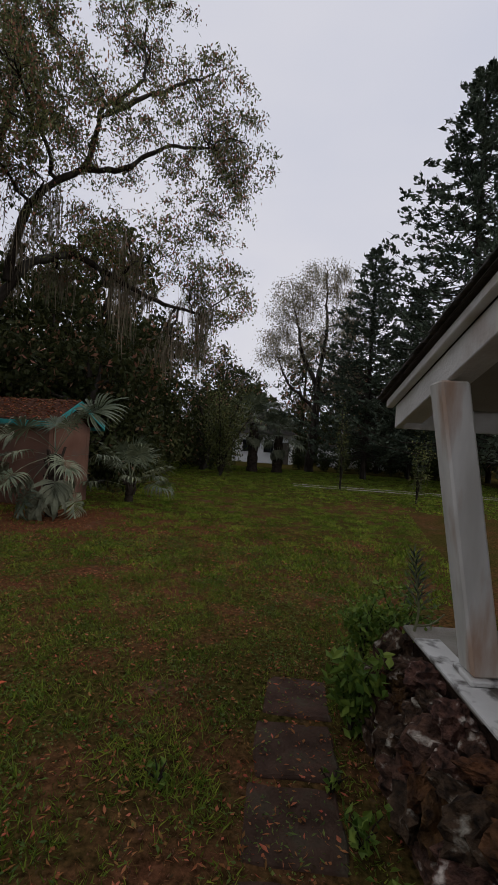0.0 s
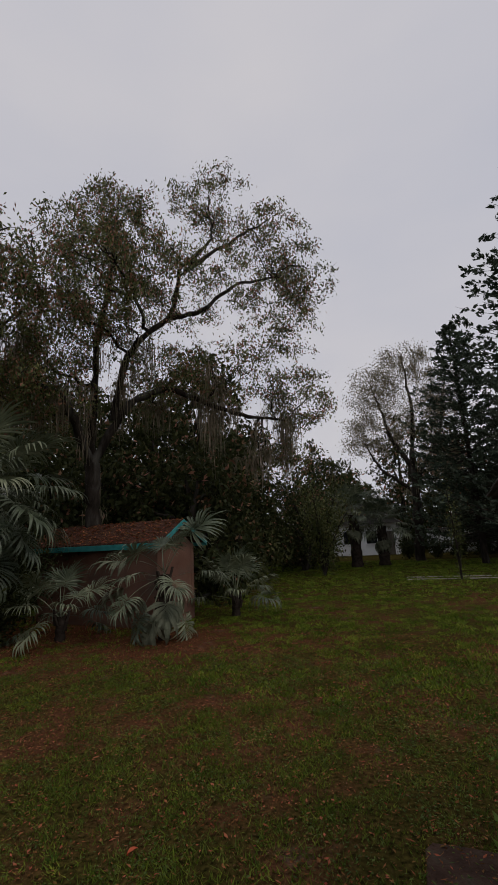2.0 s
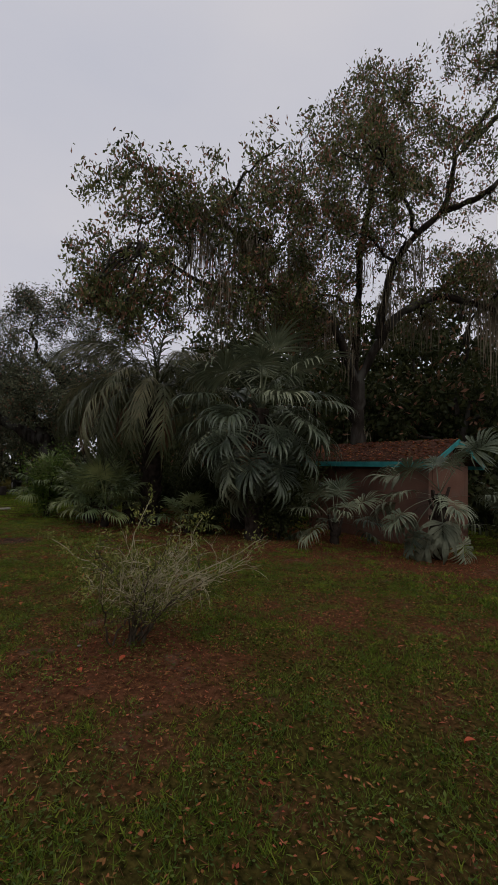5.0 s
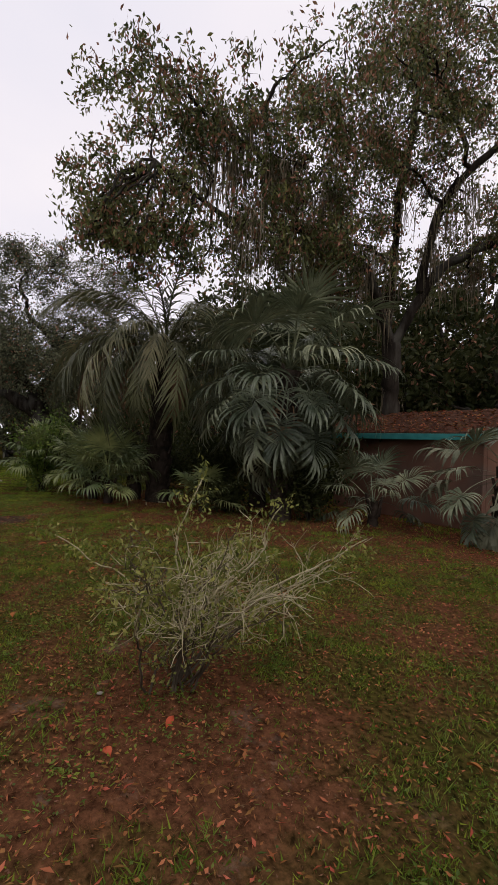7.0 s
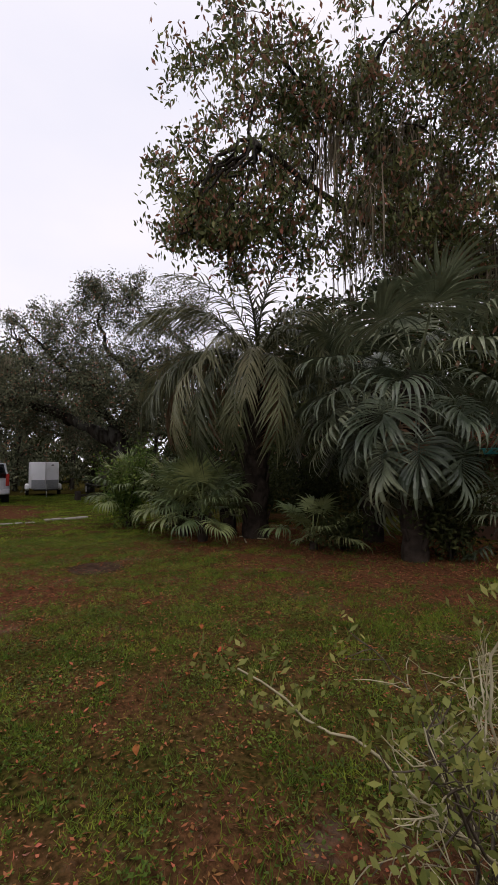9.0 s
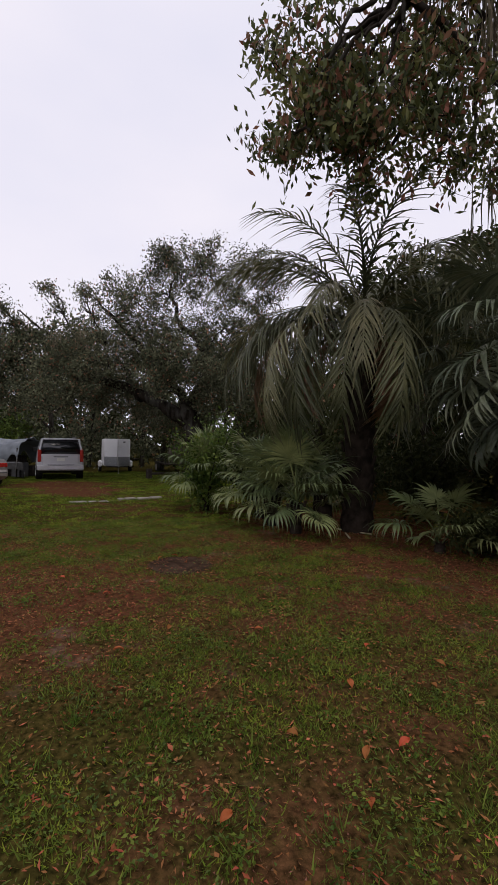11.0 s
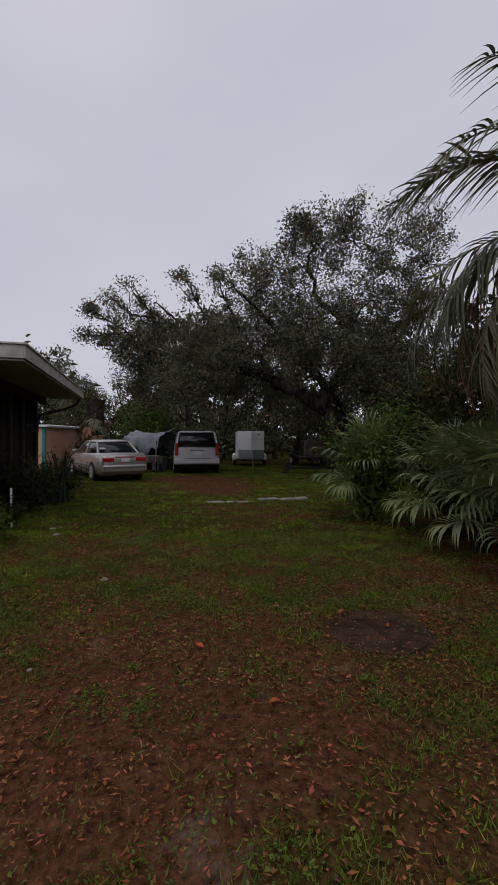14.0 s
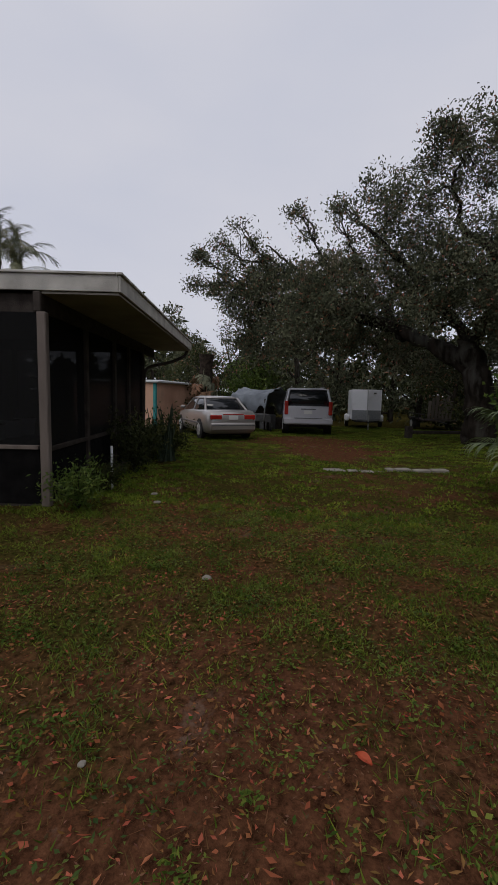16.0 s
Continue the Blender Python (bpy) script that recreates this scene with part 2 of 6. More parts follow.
def ground_material():
    m = mat("lawn_soil", (0.014, 0.013, 0.004), (0.085, 0.068, 0.018), 26.0, 0.95, 0.9, 34, spec=0.00)
    n, l = m.node_tree.nodes, m.node_tree.links
    bsdf = n["Principled BSDF"]
    old = bsdf.inputs["Base Color"].links[0].from_socket
    at = n.new("ShaderNodeAttribute")
    at.attribute_name = "bare"
    tc = n.new("ShaderNodeTexCoord")
    nz = n.new("ShaderNodeTexNoise")
    nz.inputs["Scale"].default_value, nz.inputs["Detail"].default_value = 13.0, 12
    nz.inputs["Roughness"].default_value = 0.80
    l.new(tc.outputs["Object"], nz.inputs["Vector"])
    soil = n.new("ShaderNodeValToRGB")
    soil.color_ramp.elements[0].position, soil.color_ramp.elements[0].color = 0.36, (0.022, 0.009, 0.005, 1)
    soil.color_ramp.elements[1].position, soil.color_ramp.elements[1].color = 0.66, (0.185, 0.080, 0.040, 1)
    l.new(nz.outputs[0], soil.inputs[0])
    sand_noise = n.new("ShaderNodeTexNoise")
    sand_noise.inputs["Scale"].default_value, sand_noise.inputs["Detail"].default_value = 1.3, 8
    sand_noise.inputs["Roughness"].default_value = 0.78
    l.new(tc.outputs["Object"], sand_noise.inputs["Vector"])
    sand_at = n.new("ShaderNodeMapRange")
    sand_at.inputs[1].default_value, sand_at.inputs[2].default_value, sand_at.inputs[4].default_value = 0.57, 0.66, 0.6
    l.new(sand_noise.outputs[0], sand_at.inputs[0])
    sand = n.new("ShaderNodeMix")
    sand.data_type = "RGBA"
    l.new(sand_at.outputs[0], sand.inputs[0])
    l.new(soil.outputs[0], sand.inputs[6])
    sand.inputs[7].default_value = (0.20, 0.14, 0.105, 1)
    sm = n.new("ShaderNodeMath")
    sm.operation = "MULTIPLY_ADD"
    l.new(nz.outputs[0], sm.inputs[0])
    sm.inputs[1].default_value = 0.8
    l.new(at.outputs["Fac"], sm.inputs[2])
    ad = n.new("ShaderNodeMapRange")
    ad.inputs[1].default_value, ad.inputs[2].default_value = 0.55, 1.15
    l.new(sm.outputs[0], ad.inputs[0])
    mx = n.new("ShaderNodeMix")
    mx.data_type = "RGBA"
    l.new(ad.outputs[0], mx.inputs[0])
    l.new(old, mx.inputs[6])
    l.new(sand.outputs[2], mx.inputs[7])
    l.new(mx.outputs[2], bsdf.inputs["Base Color"])
    return m


M_GROUND = ground_material()


def screen_material():
    m = bpy.data.materials.new("insect_screen")
    m.use_nodes = True
    n, l = m.node_tree.nodes, m.node_tree.links
    bsdf = n["Principled BSDF"]
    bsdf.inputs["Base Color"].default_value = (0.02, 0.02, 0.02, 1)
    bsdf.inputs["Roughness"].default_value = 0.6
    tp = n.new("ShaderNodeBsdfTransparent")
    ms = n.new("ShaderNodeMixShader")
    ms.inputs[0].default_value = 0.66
    bsdf.inputs["Specular IOR Level"].default_value = 0.0
    l.new(tp.outputs[0], ms.inputs[1])
    l.new(bsdf.outputs[0], ms.inputs[2])
    l.new(ms.outputs[0], n["Material Output"].inputs[0])
    return m


M_SCREEN = screen_material()
# near-black and glossless: the porch's deep shade is put into this colour
M_SHADE_BLACK = mat("shade_darkened_panel", (0.006, 0.006, 0.006), (0.014, 0.013, 0.013), 6.0, 0.9, 0.2, spec=0.02)


# ---- building blocks ----
rng = np.random.default_rng(7)


def mesh_np(name, verts, faces, material, smooth=False):
    """A mesh out of arrays: faces all with the same number of corners."""
    verts, faces = np.asarray(verts, np.float32), np.asarray(faces, np.int32)
    me = bpy.data.meshes.new(name)
    k = faces.shape[1]
    me.vertices.add(len(verts))
    me.vertices.foreach_set("co", verts.ravel())
    me.loops.add(faces.size)
    me.loops.foreach_set("vertex_index", faces.ravel())
    me.polygons.add(len(faces))
    me.polygons.foreach_set("loop_start", np.arange(0, faces.size, k, dtype=np.int32))
    me.polygons.foreach_set("use_smooth", np.full(len(faces), smooth))
    me.update(calc_edges=True)
    me.validate()
    me.materials.append(material)
    return me


def obj(name, me, parent=None, m=None, label=""):
    ob = new(name, me)
    if parent is not None:
        ob.parent = parent
    if m is not None:
        ob.matrix_basis = m
    if label:
        ob["label"] = label
    return ob


def part(name, bm, material, parent, label="", m=None):
    me = bpy.data.meshes.new(name)
    bmesh.ops.recalc_face_normals(bm, faces=bm.faces)
    bm.to_mesh(me)
    bm.free()
    me.materials.append(material)
    return obj(name, me, parent, m, label)


def thing(name, m, label, category, group="", kind=""):
    return tagged(obj(name, None, None, m), label, category, group, kind)


def box(x0, x1, y0, y1, z0, z1, bevel=0.008, bm=None, m=None):
    made = bm or bmesh.new()
    got = bmesh.ops.create_cube(made, size=1)["verts"]
    for v in got:
        v.co = Vector(((x0 + x1) / 2 + v.co.x * (x1 - x0), (y0 + y1) / 2 + v.co.y * (y1 - y0), (z0 + z1) / 2 + v.co.z * (z1 - z0)))
        if m is not None:
            v.co = m @ v.co
    if bevel:
        edges = {e for v in got for e in v.link_edges}
        bmesh.ops.bevel(made, geom=list(edges), offset=bevel, segments=1, affect="EDGES")
    return made


def prism(outline, y0, y1, bevel=0.0):
    """A solid with the outline given in x and z, from y0 to y1."""
    bm = bmesh.new()
    a = [bm.verts.new((x, y0, z)) for x, z in outline]
    b = [bm.verts.new((x, y1, z)) for x, z in outline]
    bm.faces.new(a)
    bm.faces.new(b[::-1])
    for i in range(len(a)):
        j = (i + 1) % len(a)
        bm.faces.new((a[i], a[j], b[j], b[i]))
    if bevel:
        bmesh.ops.bevel(bm, geom=list(bm.edges), offset=bevel, segments=2, affect="EDGES")
    return bm


def drum(r, depth, axis="Y", n=24, bevel=0.02, r2=None):
    bm = bmesh.new()
    bmesh.ops.create_cone(bm, cap_ends=True, segments=n, radius1=r, radius2=r if r2 is None else r2, depth=depth)
    if axis == "Y":
        bmesh.ops.rotate(bm, verts=bm.verts, matrix=Matrix.Rotation(radians(90), 3, "X"))
    if bevel:
        rims = [e for e in bm.edges if any(len(f.verts) > 4 for f in e.link_faces)]
        bmesh.ops.bevel(bm, geom=rims, offset=bevel, segments=2, affect="EDGES")
    return bm


class Tubes:
    """Gathers tapered tubes into one mesh."""

    def __init__(self, sides=6):
        self.v, self.f, self.n, self.sides = [], [], 0, sides

    def add(self, pts, radii):
        pts = np.asarray(pts, float)
        k, s = len(pts), self.sides
        tan = np.gradient(pts, axis=0)
        tan /= np.linalg.norm(tan, axis=1)[:, None] + 1e-9
        ref = np.array([0.0, 0.0, 1.0]) if abs(tan[0][2]) < 0.8 else np.array([1.0, 0.0, 0.0])
        a = np.cross(tan, ref)
        a /= np.linalg.norm(a, axis=1)[:, None] + 1e-9
        b = np.cross(tan, a)
        ang = np.linspace(0, 2 * np.pi, s, endpoint=False)
        ring = pts[:, None] + np.asarray(radii)[:, None, None] * (np.cos(ang)[None, :, None] * a[:, None] + np.sin(ang)[None, :, None] * b[:, None])
        self.v.append(ring.reshape(-1, 3))
        i, j = np.meshgrid(np.arange(k - 1), np.arange(s), indexing="ij")
        j2 = (j + 1) % s
        self.f.append((np.stack([i * s + j, i * s + j2, (i + 1) * s + j2, (i + 1) * s + j], -1).reshape(-1, 4)) + self.n)
        self.n += k * s

    def mesh(self, name, material):
        return mesh_np(name, np.concatenate(self.v), np.concatenate(self.f), material, True)


def smooth_path(pts, n=10, wobble=0.0):
    """Points along a rounded line through a few corners."""
    pts = np.asarray(pts, float)
    t = np.linspace(0, len(pts) - 1, n)
    out = np.stack([np.interp(t, np.arange(len(pts)), pts[:, i]) for i in range(3)], 1)
    for _ in range(2):
        out[1:-1] = (out[:-2] + 2 * out[1:-1] + out[2:]) / 4
    if wobble:
        out[1:-1] += rng.normal(0, wobble, (n - 2, 3))
    return out


def unit(v):
    return v / (np.linalg.norm(v, axis=-1, keepdims=True) + 1e-9)


def leaf_quads(centres, length, width, hang=0.3, fold=0.0):
    """Pointed leaves at the centres, turned at random; hang pulls their tips down."""
    n = len(centres)
    d = unit(rng.normal(0, 1, (n, 3)) + np.array([0, 0, -hang * 2]))
    s = unit(np.cross(d, rng.normal(0, 1, (n, 3))))
    ln = (length * rng.uniform(0.65, 1.3, n))[:, None]
    wd = (width * rng.uniform(0.7, 1.25, n))[:, None]
    nrm = np.cross(d, s)
    v = np.stack([centres - d * ln / 2, centres + s * wd / 2 + nrm * wd * fold, centres + d * ln / 2, centres - s * wd / 2 + nrm * wd * fold], 1).reshape(-1, 3)
    return v, np.arange(4 * n).reshape(-1, 4)


def ground_z(x, y):
    return -0.010 * np.maximum(0, -np.asarray(x, float) - 12)


def fbm(x, y, scale, octaves=3, seed=0.0):
    """Smooth value noise over arrays, about -1 to 1."""
    out, amp, total = 0.0, 1.0, 0.0
    for k in range(octaves):
        p, q = np.asarray(x) * scale + 17.3 * k + seed, np.asarray(y) * scale + 9.1 * k - seed
        out = out + amp * (np.sin(p * 1.9 + 1.3 * np.sin(q * 1.3 + seed)) * np.cos(q * 1.7 + 1.1 * np.sin(p * 1.1 - seed)))
        total, amp, scale = total + amp, amp * 0.55, scale * 2.1
    return out / total


BARE_SPOTS = [(-4.4, 1.05, 0.8, 0.6), (-3.6, 0.9, 0.7, 0.22), (-9.2, -0.9, 1.2, 0.36), (-10.2, -0.7, 0.8, 0.38), (-9.6, -2.0, 1.1, 0.42), (-11.0, -1.4, 0.5, 0.16), (-5.6, 7.3, 1.1, 0.8),
              (-12.6, 4.2, 1.7, 0.9), (-9.0, 6.0, 2.2, 0.9), (-24.0, -2.2, 2.4, 1.2), (-21.3, -1.3, 1.3, 1.0), (-19.6, -1.0, 0.9, 0.7), (-4.2, 3.6, 0.8, 0.3), (-0.2, 2.4, 1.0, 0.12), (1.4, 14.5, 2.6, 0.25)]


def bare(x, y):
    """How bare of grass the lawn is, 0 to 1."""
    v = 0.28 + 0.32 * fbm(x, y, 0.55, 3, 2.0) + 0.45 * fbm(x, y, 2.6, 3, 5.0)
    for cx, cy, r, a in BARE_SPOTS:
        v = v + a * np.exp(-(((x - cx) ** 2 + (y - cy) ** 2) / r ** 2))
    far = np.clip((np.hypot(x + 5, y - 2) - 12) / 10, 0, 1)
    return np.clip(v - 0.55 * far, 0, 1)


# ---- ground ----
def make_ground():
    def axis(lo, hi):
        core = np.arange(lo, hi, 0.12)
        step, p, left, right = 0.15, 0, [], []
        while p < 900:
            step *= 1.13
            p += step
            left.append(lo - p)
            right.append(hi + p)
        return np.concatenate([left[::-1], core, right])

    xs, ys = axis(-15.0, 2.0), axis(-5.0, 9.0)
    X, Y = np.meshgrid(xs, ys, indexing="ij")
    near = np.exp(-((np.maximum(0, np.hypot(X + 7, Y - 2) - 12)) / 8) ** 2)
    b = bare(X, Y)
    Z = ground_z(X, Y) * 1.0 + near * (0.012 * fbm(X, Y, 1.1, 2, 1.0))
    Z = np.maximum(Z, -0.4)
    n, k = X.shape
    i, j = np.meshgrid(np.arange(n - 1), np.arange(k - 1), indexing="ij")
    F = np.stack([i * k + j, (i + 1) * k + j, (i + 1) * k + j + 1, i * k + j + 1], -1).reshape(-1, 4)
    me = mesh_np("ground", np.stack([X, Y, Z], -1).reshape(-1, 3), F, M_GROUND, True)
    at = me.attributes.new("bare", "FLOAT", "POINT")
    at.data.foreach_set("value", b.ravel().astype(np.float32))
    tagged(obj("ground", me), "patchy green lawn with bare reddish soil and leaf litter", "ground", kind="structure")


make_ground()


# ---- the near porch with its rubble wall ----
def tilt(x, y, z, yaw=0.0):
    return pose(x, y, z, 0, 0, yaw)


HOUSE_YAW = 13.6


def front_porch():
    # local x points away from the lawn, local y along the wall towards its free end; the origin is the foot of the wall below the post
    p = thing("porch", tilt(0.565, 2.42, 0, HOUSE_YAW), "old white-painted porch corner with leaning post and low roof", "porch", kind="structure")
    base, cap_z = 0.0, 0.60
    # leaning post
    bm = box(-0.075, 0.075, -0.075, 0.075, 0, 1.45, 0.012)
    for v in bm.verts:
        k = v.co.z / 1.45
        v.co.x += -0.228 * k + 0.105
        v.co.y += 0.04 * k
    part("post", bm, M_POST, p, "leaning white post with rusty stains", tilt(0, 0, cap_z + 0.03))
    bm = box(-0.10, 0.10, -0.10, 0.10, 0, 0.028, 0.006)
    part("post_base", bm, M_CAP, p, "", tilt(0.11, 0, cap_z))
    # the rake: low end at y=0.74, rising towards the house
    slope = 0.285

    def rake(y):
        return 2.09 - slope * y

    def board(x0, x1, lo, hi, y0=-3.6, y1=0.78):
        outline = [(y0, rake(y0) + lo), (y1, rake(y1) + lo), (y1, rake(y1) + hi), (y0, rake(y0) + hi)]
        bm = prism(outline, x0, x1, 0.004)
        for v in bm.verts:
            v.co = Vector((v.co.y, v.co.x, v.co.z))
        return bm

    part("rake_board", board(-0.15, -0.11, 0.0, 0.155), M_WHITE, p, "white bargeboard")
    part("rake_trim", board(-0.20, -0.152, 0.157, 0.208, y1=0.83), M_WHITE, p, "weathered white trim board")
    part("rafter", board(-0.11, 0.02, 0.03, 0.15, y1=0.74), M_WHITE, p)
    part("roof_deck", board(-0.23, 5.0, 0.211, 0.226, y1=0.88), M_DARKWOOD, p)
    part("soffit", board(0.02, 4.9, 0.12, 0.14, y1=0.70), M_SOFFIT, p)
    z = rake(0.78)
    part("fascia", box(-0.108, 5.0, 0.74, 0.78, z + 0.002, z + 0.15, 0.004), M_WHITE, p)
    me = None
    # shingles: overlapping courses along the rake's edge
    for i in range(36):
        y = 0.78 - i * 0.125
        bm = box(0, 0.30, -0.17, 0, 0, 0.010, 0.002)
        if me is None:
            sh = part("shingle", bm, M_SHINGLE, p)
            me = sh.data
        else:
            bm.free()
            sh = obj("shingle", me, p)
        sh.matrix_basis = pose(-0.245 - rng.uniform(0, 0.012), y + 0.12, rake(y + 0.12) + 0.238, -math.degrees(math.atan(slope)) + 2.2)
    part("roofing", board(0.05, 5.0, 0.229, 0.240, y1=0.88), M_SHINGLE, p)
    # painted boards on top of the wall
    lengths = [(-3.4, -1.42), (-1.40, -0.1), (-0.09, 0.44)]
    for a, b in lengths:
        part("cap_board", box(-0.06, 0.10, a, b, cap_z - 0.025, cap_z, 0.006), M_CAP, p, "chipped white board", tilt(0, 0, rng.uniform(-0.004, 0.004), rng.uniform(-0.4, 0.4)))
    part("cap_slab", box(-0.04, 0.60, -0.30, 0.70, cap_z - 0.06, cap_z - 0.027, 0.01), M_CONC, p, "mossy concrete cap")
    part("floor_slab", box(0.11, 5.0, -3.4, -0.31, 0.0, cap_z - 0.03, 0.01), M_CONC, p)
    # rubble wall
    w = obj("rubble_wall", None, p)
    part("mortar_core", box(-0.02, 0.30, -3.4, 0.66, -0.08, cap_z - 0.062, 0.03), M_MORTAR, w)
    k = 0
    shapes = []
    for s in range(9):
        bm = bmesh.new()
        bmesh.ops.create_icosphere(bm, subdivisions=3, radius=1)
        for v in bm.verts:
            q = v.co * 1.7 + Vector((s * 7.1, 3.3, 0))
            v.co *= 1 + 0.50 * noise.noise(q) + 0.36 * noise.noise(q * 2.3) - 0.30 * abs(noise.noise(q * 4.1)) + 0.10 * noise.noise(q * 9.0)
        me = bpy.data.meshes.new("stone")
        bm.to_mesh(me)
        bm.free()
        for f in me.polygons:
            f.use_smooth = False
        me.materials.append(M_ROCK if s < 6 else M_ROCK_RED)
        shapes.append(me)
    for row in range(4):
        y = -3.3 + 0.07 * (row % 2)
        while y < 0.70:
            size = rng.uniform(0.075, 0.15)
            z = 0.06 + row * 0.125 + rng.uniform(-0.03, 0.03)
            out = -0.07 - (3 - row) * 0.06 + rng.uniform(-0.05, 0.03)
            m = Matrix.LocRotScale((out, y, z), Euler(rng.uniform(0, 6, 3)), (size * rng.uniform(0.6, 0.9), size * rng.uniform(0.9, 1.3), size * rng.uniform(0.8, 1.2)))
            obj("stone", shapes[k % 9], w, m)
            k += 1
            y += size * 1.55
    for _ in range(10):
        size = rng.uniform(0.07, 0.11)
        obj("stone", shapes[rng.integers(9)], w, Matrix.LocRotScale((rng.uniform(0.0, 0.5), 0.70 + rng.uniform(-0.03, 0.05), rng.uniform(0.05, 0.48)), Euler(rng.uniform(0, 6, 3)), (size, size * 1.2, size)))


front_porch()


# ---- the screened porch ----
def screened_porch():
    p = thing("screened_porch", tilt(-13.54, -4.39, 0, HOUSE_YAW), "dark screened porch with low pale-edged roof and tan corner post", "porch", kind="structure")
    part("roof", box(-6.75, 0.02, -6.5, 0.92, 2.60, 2.76, 0.01), M_SHINGLE, p, "low dark roof")
    part("fascia", box(-6.78, 0.05, 0.921, 0.951, 2.57, 2.76, 0.006), M_FASCIA, p, "pale fascia board")
    part("fascia", box(0.022, 0.052, -6.5, 0.92, 2.57, 2.76, 0.006), M_FASCIA, p, "pale fascia board")
    part("drip_edge", box(-6.80, 0.075, 0.90, 0.975, 2.762, 2.79, 0.004), M_FASCIA, p)
    part("drip_edge", box(0.03, 0.078, -6.5, 0.898, 2.762, 2.79, 0.004), M_FASCIA, p)
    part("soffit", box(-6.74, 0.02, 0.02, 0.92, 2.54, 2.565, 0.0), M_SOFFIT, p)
    part("beam", box(-6.4, 0.06, -0.07, 0.018, 2.33, 2.56, 0.008), M_DARKWOOD, p)
    part("beam", box(-0.14, -0.055, -6.4, -0.075, 2.33, 2.56, 0.008), M_DARKWOOD, p)
    part("beam", box(-5.25, -5.16, -6.4, -0.075, 2.33, 2.598, 0.008), M_DARKWOOD, p)
    part("roof_boards", box(-6.3, -0.145, -6.48, -0.075, 2.565, 2.598, 0.0), M_DARKWOOD, p)
    part("corner_post", box(-0.035, 0.06, -0.035, 0.072, 0.0, 2.33, 0.01), M_TANWOOD, p, "tan square post")
    for x in (-1.45, -2.9, -3.9, -5.2):
        part("post", box(x - 0.05, x + 0.05, -0.06, 0.03, 0.0, 2.33, 0.008), M_DARKWOOD, p)
    for y in (-1.5, -3.0, -4.5, -6.0):
        part("post", box(-0.05, 0.04, y - 0.05, y + 0.05, 0.0, 2.33, 0.008), M_DARKWOOD, p)
    for y in (-1.5, -3.0, -4.5, -6.0):
        part("post", box(-5.25, -5.16, y - 0.05, y + 0.05, 0.0, 2.33, 0.008), M_DARKWOOD, p)
    part("rail", box(-5.2, -0.07, -0.05, 0.02, 0.66, 0.72, 0.006), M_DARKWOOD, p)
    part("rail", box(-0.045, 0.03, -6.4, -0.07, 0.70, 0.75, 0.006), M_TANWOOD, p)
    # panels below the rails, coloured as dark as the shade there
    part("kick_panel", box(-5.2, -0.07, -0.03, -0.005, 0.02, 0.66, 0.0), M_SHADE_BLACK, p)
    part("kick_panel", box(-0.03, -0.005, -6.4, -0.07, 0.02, 0.70, 0.0), M_SHADE_BLACK, p)
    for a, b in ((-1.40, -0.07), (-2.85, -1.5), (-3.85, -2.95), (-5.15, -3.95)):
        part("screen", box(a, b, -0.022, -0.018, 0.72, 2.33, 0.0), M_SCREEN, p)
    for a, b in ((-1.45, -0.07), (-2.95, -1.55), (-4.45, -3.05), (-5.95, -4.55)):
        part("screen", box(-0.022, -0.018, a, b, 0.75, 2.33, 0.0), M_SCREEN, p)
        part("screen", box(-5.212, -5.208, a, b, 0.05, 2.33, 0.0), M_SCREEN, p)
    part("floor", box(-5.3, 0.0, -6.5, -0.0, -0.15, 0.018, 0.0), M_DARKWOOD, p)
    part("back_wall", box(-6.3, 0.0, -6.62, -6.505, 0.0, 2.598, 0.0), M_HOUSE, p)
    # curved downspout from the far roof corner back to the far post
    t = Tubes(8)
    t.add(smooth_path([(-6.62, 0.86, 2.57), (-6.60, 0.80, 2.40), (-6.2, 0.5, 2.2), (-5.35, 0.02, 2.02), (-5.27, 0.0, 1.7), (-5.27, 0.0, 0.05)], 22), np.full(22, 0.04))
    obj("downspout", t.mesh("downspout", M_DARKWOOD), p)


screened_porch()


def main_house():
    h = tilt(-13.54, -4.39, 0, HOUSE_YAW)
    for name, b in (("wall_north", box(0.06, 15.2, -3.2, -3.0, 0, 2.6, 0)), ("wall_porch_side", box(15.2, 15.4, -3.0, 0.5, 0, 2.6, 0)), ("wall_south", box(-6.0, 19.0, -9.2, -9.0, 0, 2.6, 0)), ("wall_east", box(19.0, 19.2, -9.2, 4.0, 0, 2.6, 0))):
        tagged(part(name, b, M_HOUSE, None, "", h), "plain tan stucco house wall", "wall", kind="structure")
    tagged(part("roof_main", box(0.1, 19.4, -9.4, -2.4, 2.78, 2.95, 0.02), M_SHINGLE, None, "", h), "dark shingle roof of the house", "roof", kind="structure")


main_house()


